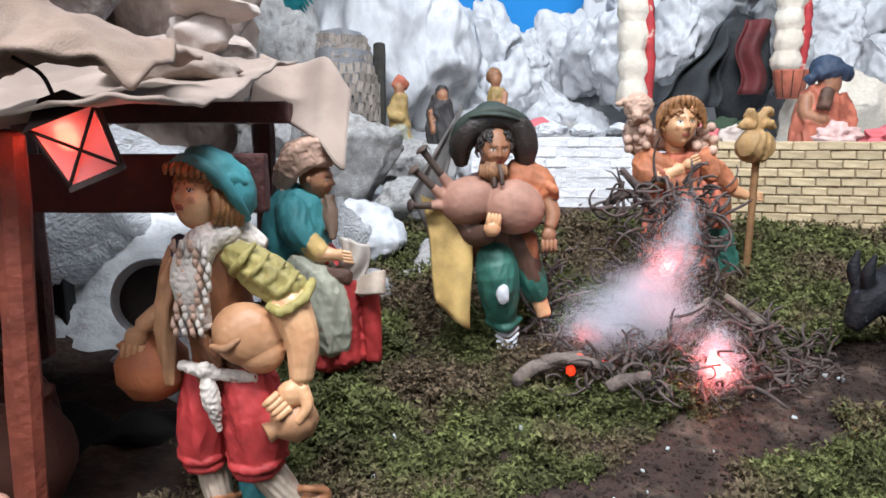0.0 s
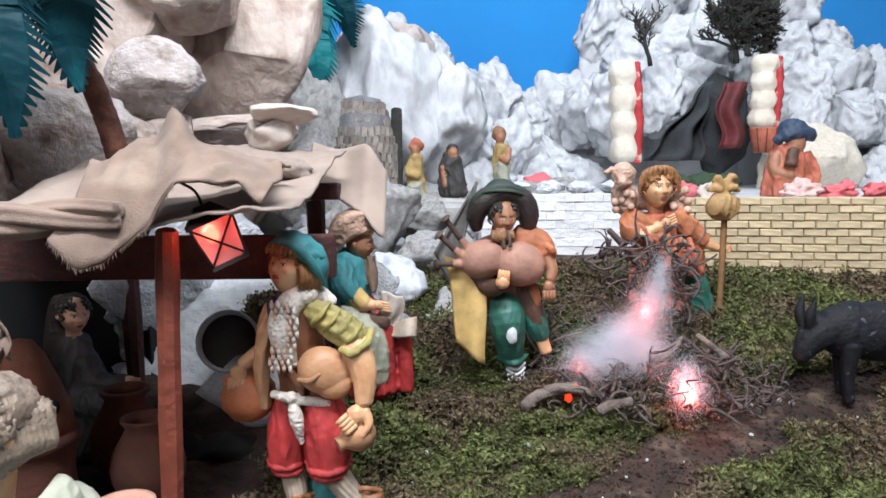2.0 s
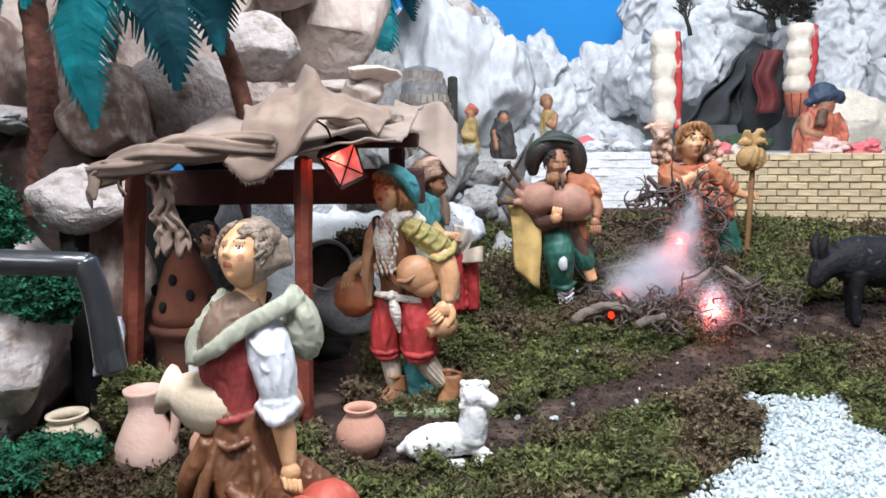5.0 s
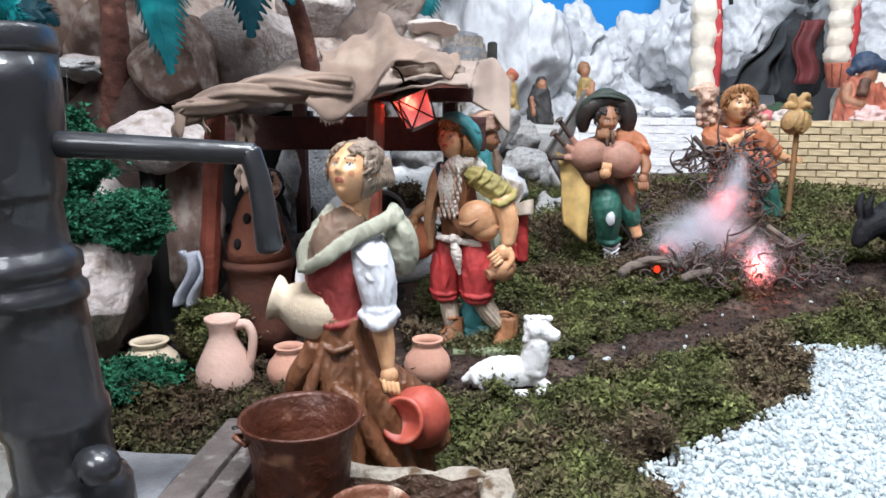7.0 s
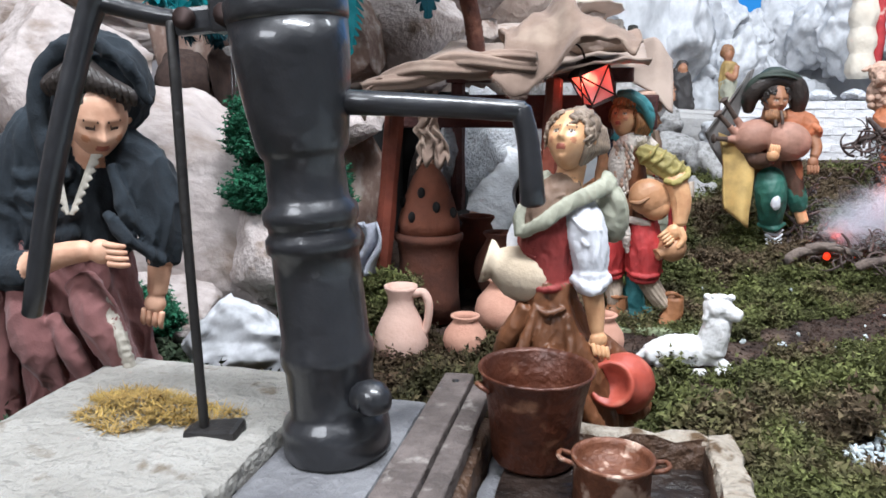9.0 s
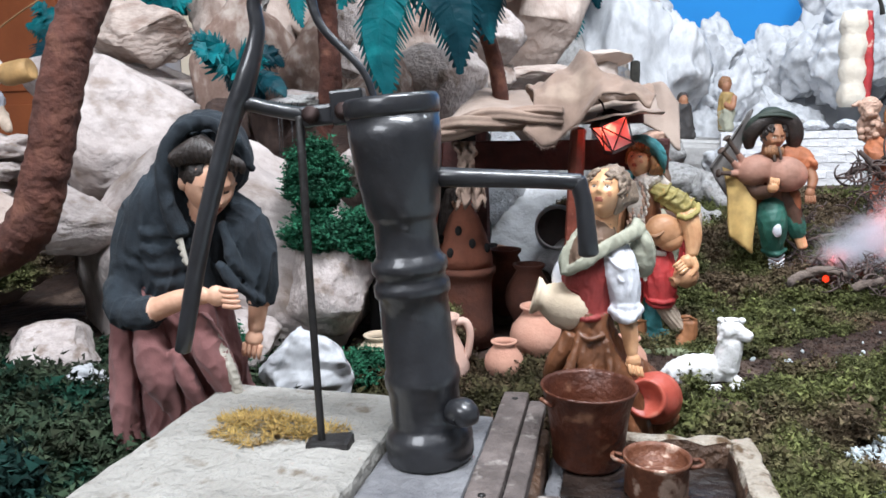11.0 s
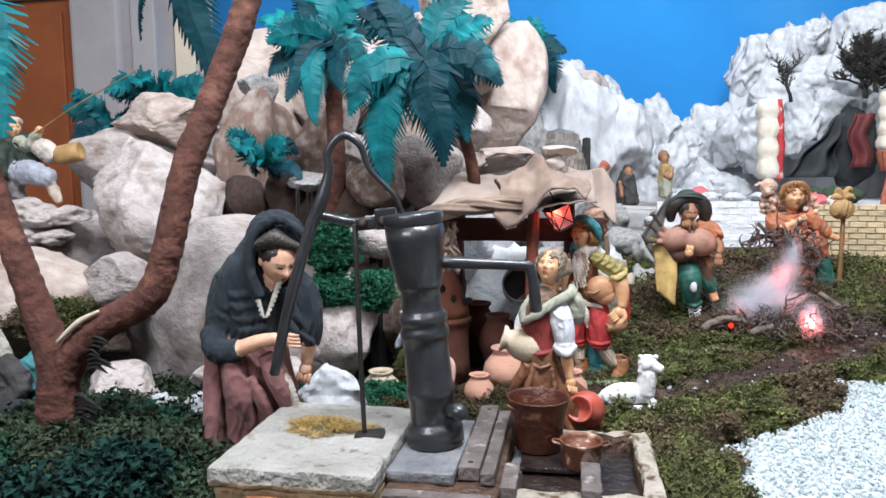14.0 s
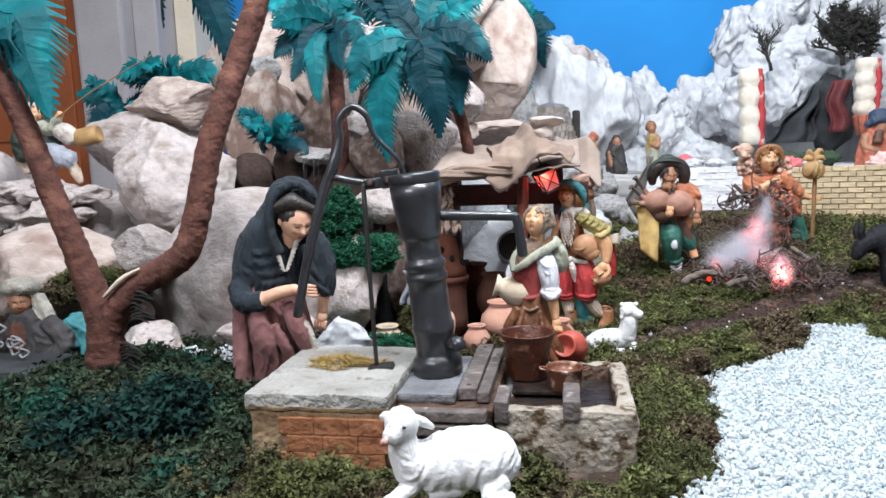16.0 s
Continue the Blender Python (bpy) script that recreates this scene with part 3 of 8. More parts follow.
# grey stones round the middle distance
for i, (x, y, z, s) in enumerate(((-0.20, 1.55, 0.20, 0.09), (-0.07, 1.42, 0.20, 0.085), (0.03, 1.36, 0.17, 0.09), (-0.16, 1.28, 0.15, 0.10), (-0.30, 1.4, 0.2, 0.1),
                                  (-0.02, 1.2, 0.10, 0.09), (0.10, 1.62, 0.24, 0.09), (-0.10, 1.70, 0.27, 0.08), (0.2, 1.75, 0.3, 0.08), (-0.36, 1.65, 0.25, 0.12), (-0.17, 1.12, 0.08, 0.10), (0.30, 1.80, 0.30, 0.09))):
    rock((x, y, z), (s, s * 0.8, s * 0.72), 300 + i, ROCK_G if i % 3 else ROCK_W, "pale grey rough stone in the middle distance", "stone", 4, 0.3, 1.6, i * 47, "stones in the middle distance")
# mid ridge to the back of the hut
for i, (x, y, z, sx, sz) in enumerate(((-0.22, 2.1, 0.62, 0.20, 0.28), (-0.42, 1.95, 0.45, 0.18, 0.25), (-0.02, 2.2, 0.55, 0.16, 0.20), (-0.62, 2.0, 0.55, 0.2, 0.3))):
    rock((x, y, z), (sx, 0.14, sz), 340 + i, ROCK_G if i in (1,) else ROCK_W, "tall pale rock behind the hut", "rock", 4, 0.3, 1.5, i * 60)

# big boulders about and over the hut
BOULDERS = (
    # the tall block over the hut, its overhang and ledge
    ((-0.475, 1.45, 0.70), (0.155, 0.13, 0.27), 21, ROCK_P, 10, 0.06), ((-0.535, 1.27, 0.765), (0.118, 0.12, 0.092), 22, ROCK_P, 35, 0.08), ((-0.57, 1.38, 0.95), (0.14, 0.12, 0.13), 43, ROCK_P, 20, 0.08),
    ((-0.49, 1.28, 0.472), (0.150, 0.09, 0.050), 44, ROCK_P, 0, 0.08), ((-0.507, 1.02, 0.553), (0.080, 0.08, 0.069), 23, ROCK_L, 80, 0.065), ((-0.50, 1.03, 0.47), (0.055, 0.06, 0.055), 56, ROCK_P, 10, 0.08),
    ((-0.597, 0.87, 0.440), (0.112, 0.09, 0.105), 24, ROCK_L, 20, 0.10), ((-0.668, 0.74, 0.425), (0.095, 0.08, 0.078), 25, ROCK_B, 130, 0.08), ((-0.79, 0.99, 0.325), (0.10, 0.06, 0.065), 29, ROCK_B, 60, 0.08), ((-0.512, 0.95, 0.455), (0.034, 0.03, 0.040), 26, ROCK_P, 0, 0.08),
    ((-0.70, 1.30, 0.66), (0.17, 0.16, 0.18), 29, ROCK_P, 160, 0.08), ((-0.72, 1.12, 0.53), (0.13, 0.13, 0.13), 54, ROCK_P, 70, 0.08), ((-0.85, 1.25, 0.72), (0.14, 0.14, 0.14), 46, ROCK_L, 70, 0.10), ((-1.0, 1.40, 0.74), (0.24, 0.16, 0.22), 39, ROCK_P, 0, 0.08),
    ((-0.76, 1.60, 0.66), (0.32, 0.13, 0.40), 51, ROCK_P, 0, 0.08), ((-0.57, 1.64, 0.55), (0.20, 0.13, 0.34), 52, ROCK_P, 40, 0.08), ((-1.05, 1.52, 0.58), (0.26, 0.15, 0.32), 53, ROCK_L, 0, 0.10),
    # beside the hut, with the little waterfall's hollow, its shade put in as dark rock
    ((-0.624, 0.565, 0.303), (0.074, 0.07, 0.056), 27, ROCK_L, 30, 0.08), ((-0.625, 0.60, 0.15), (0.075, 0.075, 0.135), 28, ROCK_B, 80, 0.10), ((-0.680, 0.455, 0.130), (0.092, 0.085, 0.10), 38, ROCK_L, 130, 0.14),
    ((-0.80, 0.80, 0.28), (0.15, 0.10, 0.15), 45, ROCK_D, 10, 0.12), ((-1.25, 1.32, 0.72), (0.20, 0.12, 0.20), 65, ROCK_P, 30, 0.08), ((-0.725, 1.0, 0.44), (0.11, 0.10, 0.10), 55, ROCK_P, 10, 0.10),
    # the left bank
    ((-1.27, 0.76, 0.375), (0.195, 0.20, 0.175), 31, ROCK_L, 15, 0.13), ((-1.34, 0.94, 0.585), (0.14, 0.09, 0.070), 32, ROCK_P, 10, 0.22), ((-1.47, 1.00, 0.47), (0.22, 0.16, 0.13), 34, ROCK_L, 20, 0.12),
    # seeds 57 and 58: dark rock put in for shaded recesses
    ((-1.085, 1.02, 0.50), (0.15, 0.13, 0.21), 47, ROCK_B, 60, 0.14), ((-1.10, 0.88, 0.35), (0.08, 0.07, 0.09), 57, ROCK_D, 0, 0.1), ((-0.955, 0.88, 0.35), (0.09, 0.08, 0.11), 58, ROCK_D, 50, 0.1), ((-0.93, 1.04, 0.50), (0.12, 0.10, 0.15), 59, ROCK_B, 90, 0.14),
    ((-0.865, 0.80, 0.418), (0.070, 0.06, 0.026), 60, ROCK_L, 0, 0.2), ((-0.836, 1.0, 0.59), (0.048, 0.05, 0.062), 61, ROCK_L, 40, 0.15), ((-0.79, 0.93, 0.50), (0.045, 0.05, 0.05), 62, ROCK_L, 80, 0.15), ((-1.145, 1.12, 0.69), (0.065, 0.06, 0.062), 63, ROCK_G, 0, 0.2),
    ((-0.93, 0.54, 0.10), (0.30, 0.16, 0.245), 30, ROCK_L, 0, 0.10), ((-1.16, 0.44, 0.215), (0.11, 0.09, 0.065), 64, ROCK_L, 20, 0.12), ((-1.40, 0.48, 0.14), (0.20, 0.14, 0.12), 41, ROCK_P, 10, 0.12),
    ((-1.62, 0.84, 0.22), (0.28, 0.17, 0.16), 33, ROCK_L, 90, 0.12), ((-1.95, 0.85, 0.22), (0.3, 0.24, 0.26), 35, ROCK_L, 70, 0.12), ((-0.85, 0.36, 0.03), (0.12, 0.08, 0.07), 36, ROCK_L, 0, 0.15),
    ((-0.635, 0.235, 0.045), (0.072, 0.055, 0.066), 37, ROCK_W, 30, 0.15), ((-1.05, 0.26, 0.04), (0.08, 0.07, 0.045), 40, ROCK_L, 70, 0.15),
    ((-0.20, 1.45, 0.27), (0.12, 0.10, 0.13), 42, ROCK_G, 15, 0.2), ((-0.38, 1.62, 0.36), (0.11, 0.11, 0.14), 48, ROCK_G, 15, 0.2),
)
for c, s, seed, m, rot, lumps in BOULDERS:
    if m is ROCK_P:
        s = tuple(q * 1.16 for q in s)
    rock(c, s, seed, m, {"brown_rock": "rough brown boulder with paler patches", "hollow_shade_rock": "rock coloured dark for the shade of a hollow", "grey_rock": "grey rough boulder among the rocks"}.get(m.name, "large rounded boulder of pitted plaster stone"),
         "boulder", 5, lumps, 1.2, rot, "boulders about the hut", 0, (0.50, 0.84) if m is ROCK_P else (0.78, 1.0) if lumps <= 0.07 else (0.58, 0.90))

# ---- brick wall ----
WALL_A, WALL_B = Vector((0.46, 1.395, 0)), Vector((1.62, 1.23, 0))
wall_dir = (WALL_B - WALL_A).normalized()
wall_pose = pose(WALL_A.x, WALL_A.y, 0.155, 0, 0, math.degrees(math.atan2(wall_dir.y, wall_dir.x)))
COURSE, BL, BD = 0.0172, 0.046, 0.05


def brick_mesh(name, w, h, d, seed, m):
    bm = bmesh.new()
    box(bm, (-w / 2, 0, -h / 2), (w / 2, d, h / 2), 0, 0.0022)
    r = random.Random(seed)
    for v in bm.verts:
        v.co += Vector((r.uniform(-1, 1), r.uniform(-1, 1), r.uniform(-1, 1))) * 0.0007
    return mesh_of(name, bm, m)


def brick_wall(m4, length, courses, bmat, mortar, label, course=COURSE, bl=BL, gap=0.0025, sunk=0.004):
    bm = bmesh.new()
    box(bm, (0, sunk, -0.12), (length, BD, courses * course - 0.002), 0, 0.002)
    wall = thing("brick_wall", bm, mortar, label, "wall", m4)
    meshes = [brick_mesh("brick", bl - gap, course - gap * 0.88, BD * 0.7, s, bmat) for s in range(5)]
    half = [brick_mesh("brick", bl / 2 - gap, course - gap * 0.88, BD * 0.7, s, bmat) for s in range(3)]
    r = random.Random(3)
    for c in range(courses):
        x = 0.0
        first = c % 2
        while x < length - bl * 0.3:
            w = bl / 2 if first or x + bl > length else bl
            first = 0
            ob = new("brick", r.choice(half if w < bl else meshes))
            ob.parent = wall
            ob.location = (x + w / 2, -0.001 + r.uniform(-0.002, 0.0012), (c + 0.5) * course)
            ob.rotation_euler = (0, r.uniform(-0.01, 0.01), r.uniform(-0.02, 0.02))
            x += w
    return wall

# ---- painted figurines, each one mesh drawn on a grid ----
class Figure:
    """A statuette on a drawing grid: x to the right, y downwards, d away from the viewer; unit: metres to one step; (x0, y0): its foot.
    Its solids are melted into one skin, which then gets carved folds, curls and fleece."""

    def __init__(self, unit, x0, y0):
        self.bm, self.fine, self.k, self.x0, self.y0, self.mats = bmesh.new(), bmesh.new(), unit, x0, y0, []

    def mi(self, m):
        if m not in self.mats:
            self.mats.append(m)
        return self.mats.index(m)

    def at(self, p):
        return ((p[0] - self.x0) * self.k, (p[2] if len(p) > 2 else 0) * self.k, (self.y0 - p[1]) * self.k)

    def limb(self, m, pts, radii, fine=False, **kw):
        rr = [tuple(v * self.k for v in r) if isinstance(r, (tuple, list)) else r * self.k for r in radii]
        tube(self.fine if fine else self.bm, [self.at(p) for p in pts], rr, self.mi(m), **kw)

    def lump(self, m, p, r, rot=0, turn=0, fine=False, **kw):
        r = r if isinstance(r, (tuple, list)) else (r, r, r)
        blob(self.fine if fine else self.bm, self.at(p), (r[0] * self.k, r[2] * self.k, r[1] * self.k), self.mi(m), (0, rot, turn), **kw)

    def pot(self, m, p, prof, tilt=0, lean=0, seg=24):
        mm = Matrix.Translation(self.at(p)) @ pose(0, 0, 0, lean, tilt, 0)
        lathe(self.fine, [(r * self.k, z * self.k) for r, z in prof], self.mi(m), seg, mm)

    def drape(self, m, fn, nu=16, nv=12, thick=3):
        sheet(self.fine, lambda u, v: self.at(fn(u, v)), nu, nv, self.mi(m), thick * self.k)

    def head(self, c, r, look_x, look_d, skin, hair=None, up=0.0, curls=26, seed=1, crown=0.15, lids=False):
        """A modelled head with brow, sockets, nose, lips and chin, painted eyes, and locks of hair. (look_x, look_d): where it faces; up: how far it is raised."""
        x, y, d = c
        n = math.hypot(look_x, look_d) or 1
        F, U = Vector((look_x / n, look_d / n, 0)), Vector((0, 0, 1))
        S = F.cross(U)
        tilt = Matrix.Rotation(up * 1.6, 3, S)
        F, U = tilt @ F, tilt @ U
        org = Vector(self.at(c))
        k = r * self.k
        paints = [self.mi(m) for m in (skin, EYE_WHITE, FACE_PAINT, LIP_PAINT, CHEEK)]

        def g(a, b, w, h):
            return math.exp(-(a / w) ** 2 - (b / h) ** 2)

        def skull(az, el):
            s, f, u = math.sin(az) * math.cos(el), math.cos(az) * math.cos(el), math.sin(el)
            jaw = 1 - 0.36 * smooth01(0.0, -1.0, u) * (0.5 + 0.5 * max(0, f))
            ps, pu, pf = s * 0.74 * jaw, u * 1.02, f * (0.84 if f > 0 else 0.92)
            if f > 0:
                pf += 0.05 * smooth01(0.2, -0.7, pu) * f
                v = abs(ps)
                pf += -0.10 * g(v - 0.28, pu - 0.06, 0.15, 0.11) + 0.045 * g(v - 0.28, pu - 0.05, 0.10, 0.07) + 0.045 * g(v - 0.26, pu - 0.24, 0.20, 0.07)
                nose = smooth01(0.20, -0.20, pu) * smooth01(-0.34, -0.22, pu)
                pf += (0.07 + 0.17 * smooth01(0.1, -0.22, pu)) * nose * math.exp(-(v / (0.075 + 0.05 * smooth01(0, -0.25, pu))) ** 2) + 0.06 * g(v, pu - 0.12, 0.07, 0.2)
                pf += 0.05 * g(v - 0.36, pu + 0.24, 0.18, 0.16) + 0.065 * g(v, pu + 0.44, 0.17, 0.045) + 0.060 * g(v, pu + 0.55, 0.14, 0.045) - 0.03 * g(v, pu + 0.495, 0.18, 0.014) - 0.03 * g(v, pu + 0.66, 0.16, 0.05) + 0.09 * g(v, pu + 0.84, 0.17, 0.13)
            return ps, pu, pf

        rings = []
        NA, NE = 88, 64
        for j in range(NE + 1):
            e0 = -math.pi / 2 + math.pi * j / NE
            el = e0 + 0.20 * math.sin(2 * (e0 + 0.35)) * math.cos(e0)
            ring = []
            for i in range(NA):
                a0 = -math.pi + 2 * math.pi * i / NA
                ps, pu, pf = skull(a0 - 0.62 * math.sin(a0), el)
                ring.append((self.fine.verts.new(org + (S * ps + U * pu + F * pf) * k), ps, pu, pf))
            rings.append(ring)
        for j in range(NE):
            for i in range(NA):
                q = [rings[j][i], rings[j][(i + 1) % NA], rings[j + 1][(i + 1) % NA], rings[j + 1][i]]
                fc = self.fine.faces.new([v[0] for v in q])
                ps, pu, pf = [sum(v[h] for v in q) / 4 for h in (1, 2, 3)]
                v, mi = abs(ps), paints[0]
                if pf > 0.3:
                    eye = ((v - 0.28) / 0.115) ** 2 + ((pu - 0.055) / 0.050) ** 2
                    brow = 0.255 - 0.5 * (v - 0.28) ** 2
                    if lids and eye < 1.3:
                        mi = paints[2] if pu < 0.035 and eye < 1 and pu > 0.005 else paints[0]
                    elif eye < 1:
                        mi = paints[2] if ((v - 0.275) / 0.05) ** 2 + ((pu - 0.058) / 0.052) ** 2 < 1 else paints[1]
                    elif eye < 1.5 and pu > 0.075:
                        mi = paints[2]
                    elif abs(pu - brow) < 0.022 and 0.11 < v < 0.44:
                        mi = paints[2]
                    elif v < 0.175 - 0.5 * abs(pu + 0.495) and -0.575 < pu < -0.42:
                        mi = paints[3]
                    elif g(v - 0.38, pu + 0.24, 0.14, 0.12) > 0.62:
                        mi = paints[4]
                fc.material_index, fc.smooth = mi, True
        for s in (-1, 1):
            p = org + (S * s * 0.74 + U * 0.0 - F * 0.08) * k
            blob(self.fine, tuple(p), (k * 0.16, k * 0.16, k * 0.24), paints[0], level=2)
        if hair:
            rg, hm = random.Random(seed), self.mi(hair)

            def place(ps, pu, pf):
                return tuple(org + (S * ps + U * pu + F * pf) * k)
            blob(self.fine, place(0, 0.30, -0.20), (k * 0.84, k * 0.84, k * 0.80), hm, level=4, rough=0.10, freq=5, seed=seed)
            for i in range(curls * 3):
                az = math.radians(rg.uniform(58, 302)) if i % 4 else math.radians(rg.choice((-1, 1)) * rg.uniform(20, 70))
                top = rg.uniform(0.25, 0.95) if i % 4 else rg.uniform(0.62, 0.85)
                ln = rg.uniform(0.35, 0.75) * (1 if i % 4 else 0.55) + crown * 0.3
                pts = []
                for q in range(5):
                    pu = top - ln * q / 4
                    wide = math.sqrt(max(0.06, 1 - (max(-0.2, pu) / 1.08) ** 2)) * (0.96 + 0.05 * math.sin(q * 2.3 + i))
                    aa = az + 0.16 * math.sin(q * 1.9 + i * 1.3)
                    pts.append(place(math.sin(aa) * 0.86 * wide, pu + 0.06, math.cos(aa) * 0.94 * wide - 0.05))
                w = rg.uniform(0.060, 0.10) * k
                tube(self.fine, pts, [w * 0.7, w, w, w * 0.9, w * 0.35], hm, seg=6, sub=2)

    def hand(self, m, p, r, toward=(0, 1, 0)):
        """A palm and four bent fingers."""
        self.lump(m, p, (r * 0.8, r * 0.8, r * 0.6), level=2)
        tx, ty, td = toward
        for i in range(4):
            o = (i - 1.5) * r * 0.42
            q = (p[0] + o * abs(ty) + tx * r * 0.5, p[1] + o * abs(tx) + ty * r * 0.5, p[2] + td * r * 0.5 - r * 0.2)
            self.limb(m, [q, (q[0] + tx * r * 0.8, q[1] + ty * r * 0.8, q[2] + td * r * 0.8), (q[0] + tx * r * 1.2, q[1] + ty * r * 1.2, q[2] + td * r + r * 0.3)], [r * 0.23, r * 0.21, r * 0.13], seg=8, sub=3, fine=True)

    def carve(self, voxel, folds):
        """Melts the solids into one skin, keeps the paint of the nearest solid, and carves the relief of cloth, hair and fleece."""
        bmesh.ops.recalc_face_normals(self.bm, faces=self.bm.faces[:])
        me = bpy.data.meshes.new("solids")
        self.bm.to_mesh(me)
        tree = BVHTree.FromBMesh(self.bm)
        self.bm.faces.ensure_lookup_table()
        paint = [fc.material_index for fc in self.bm.faces]
        tmp = new("solids", me)
        mod = tmp.modifiers.new("melt", "REMESH")
        mod.mode, mod.voxel_size = "VOXEL", voxel * self.k
        skin = bpy.data.meshes.new_from_object(tmp.evaluated_get(bpy.context.evaluated_depsgraph_get()))
        bpy.data.objects.remove(tmp)
        bpy.data.meshes.remove(me)
        out = bmesh.new()
        out.from_mesh(skin)
        bpy.data.meshes.remove(skin)
        for _ in range(2):
            bmesh.ops.smooth_vert(out, verts=out.verts[:], factor=0.4, use_axis_x=True, use_axis_y=True, use_axis_z=True)
        out.normal_update()
        kinds = [("hair" if "hair" in m.name else "wool" if ("wool" in m.name and "shawl" not in m.name) or "fleece" in m.name or "lace" in m.name else "skin" if "skin" in m.name or "hide" in m.name else "cloth") for m in self.mats]
        paint_sheep = ["white_painted" in m.name for m in self.mats]
        moves = []
        for v in out.verts:
            hit = tree.find_nearest(v.co)
            kind = kinds[paint[hit[2]]]
            p = v.co / self.k
            if kind == "cloth":
                w = noise.noise(p / 46)
                q = Vector((p.x / 15 + w * 1.2, p.y / 15, p.z / 52 + w))
                n1 = noise.noise(q)
                n2 = noise.noise(Vector((p.x / 9 + p.z / 22, p.y / 9, p.z / 17 - p.x / 30)))
                h = folds * (6.0 * (0.30 - abs(n1) ** 0.8) + 1.6 * (0.3 - abs(n2)))
            elif kind == "hair":
                h = 2.4 * (0.3 - abs(noise.noise(Vector((p.x / 5, p.y / 5, p.z / 11)))))
            elif kind == "wool":
                h = (0.5 if paint_sheep[paint[hit[2]]] else 1) * (2.6 * (0.3 - abs(noise.noise(p / 7))) + 0.8 * noise.noise(p / 3))
            else:
                h = 0.25 * noise.noise(p / 6)
            moves.append(v.normal * h * self.k)
        for v, mv in zip(out.verts, moves):
            v.co += mv
        for fc in out.faces:
            fc.material_index = paint[tree.find_nearest(fc.calc_center_median())[2]]
            fc.smooth = True
        self.bm.free()
        self.bm = out

    def done(self, name, place, yaw, label, category="figurine", group="", voxel=2.0, folds=1.0):
        self.carve(voxel, folds)
        bmesh.ops.recalc_face_normals(self.fine, faces=self.fine.faces[:])
        me = bpy.data.meshes.new("fine")
        self.fine.to_mesh(me)
        self.bm.from_mesh(me)
        bpy.data.meshes.remove(me)
        self.fine.free()
        return thing(name, self.bm, self.mats, label, category, pose(*place, 0, 0, yaw), group)


# the man with the bag and the two jugs
f = Figure(0.000758, 680, 845)
f.limb(BROWN, [(640, 498, 2), (640, 560, 4), (646, 620, 4), (650, 665, 4)], [(28, 24), (37, 30), (37, 30), (40, 30)], seg=24, dome=0.2)
f.limb(BLUE_HAT, [(606, 494, -8), (612, 516, -18), (622, 540, -22)], [9, 10, 6], seg=12)
for q in range(3):
    f.limb(BROWN, [(612 + q * 10, 562 + q * 12, -30), (628 + q * 6, 590 + q * 10, -36), (650, 612 + q * 8, -34)], [4, 5, 4], seg=8)
f.limb(RED, [(628, 650, 10), (618, 695, 6), (616, 735, 4), (618, 754, 4)], [(29, 28), (30, 31), (29, 30), (25, 24)], seg=26, folds=7, amp=0.05)
f.limb(RED, [(668, 650, -4), (678, 695, -12), (680, 735, -16), (680, 752, -16)], [(34, 30), (35, 33), (33, 31), (27, 26)], seg=26, folds=7, amp=0.05)
for q, (x, y, d, w) in enumerate(((618, 752, 4, 26), (616, 742, 4, 29), (680, 752, -16, 28), (680, 741, -16, 33))):
    f.limb(RED, [(x - w, y - 3, d), (x - w * 0.5, y + 3, d - w * 0.8), (x + w * 0.5, y + 3, d - w * 0.8), (x + w, y - 4, d)], [4, 5, 5, 4], seg=8)
f.limb(SOCK, [(622, 750, 6), (626, 782, 6), (630, 812, 6)], [18, 17, 14], folds=14, amp=0.07, seg=56, fine=True)
f.limb(SOCK, [(684, 750, -16), (704, 782, -12), (722, 808, -8)], [19, 18, 14], folds=14, amp=0.07, seg=56, fine=True)
f.limb(SHOE, [(636, 806, 10), (632, 830, 4), (610, 842, -8), (588, 848, -14)], [(19, 18), (20, 18), (15, 15), (8, 10)])
f.limb(SHOE, [(740, 796, -4), (738, 828, -6), (716, 850, -14), (696, 860, -20)], [(20, 19), (21, 19), (16, 16), (8, 11)])
for pts, r in (([(613, 800, 6), (632, 796, -10), (651, 802, 8)], 4), ([(718, 786, -8), (738, 780, -22), (756, 792, -6)], 4), ([(620, 836, -12), (606, 842, -18), (590, 848, -20)], 4), ([(736, 836, -22), (714, 852, -28), (698, 860, -28)], 4)):
    f.limb(SHOE, pts, [r] * 3, seg=8)
f.limb(TEAL, [(664, 750, 20), (668, 800, 22), (674, 842, 22)], [15, 19, 24], seg=10, rough=0.3)
f.lump(TEAL, (690, 832, 12), (18, 14, 14), level=3, rough=0.3)
# sleeve with its rolled cuff
f.limb(OLIVE, [(654, 510, -4), (678, 519, -14), (706, 536, -24), (728, 552, -28)], [14, 20, 23, 21], seg=30, folds=7, amp=0.09, twist=3.0)
for q in range(4):
    x, y = 676 + q * 15, 506 + q * 10
    f.limb(OLIVE, [(x - 12, y + 22, -28 - q * 4), (x + 2, y + 8, -41 - q * 3), (x + 16, y - 10, -28 - q * 3)], [2.5, 4, 2.5], seg=8)
f.limb(OLIVE, [(706, 562, -44), (722, 564, -56), (744, 552, -44), (748, 540, -16)], [5, 5.5, 5.5, 5], seg=10)
f.limb(SKIN, [(724, 556, -30), (738, 600, -36), (737, 640, -42)], [22, 19, 13])
f.hand(SKIN, (726, 656, -48), 19, (-0.65, 0.5, -0.4))
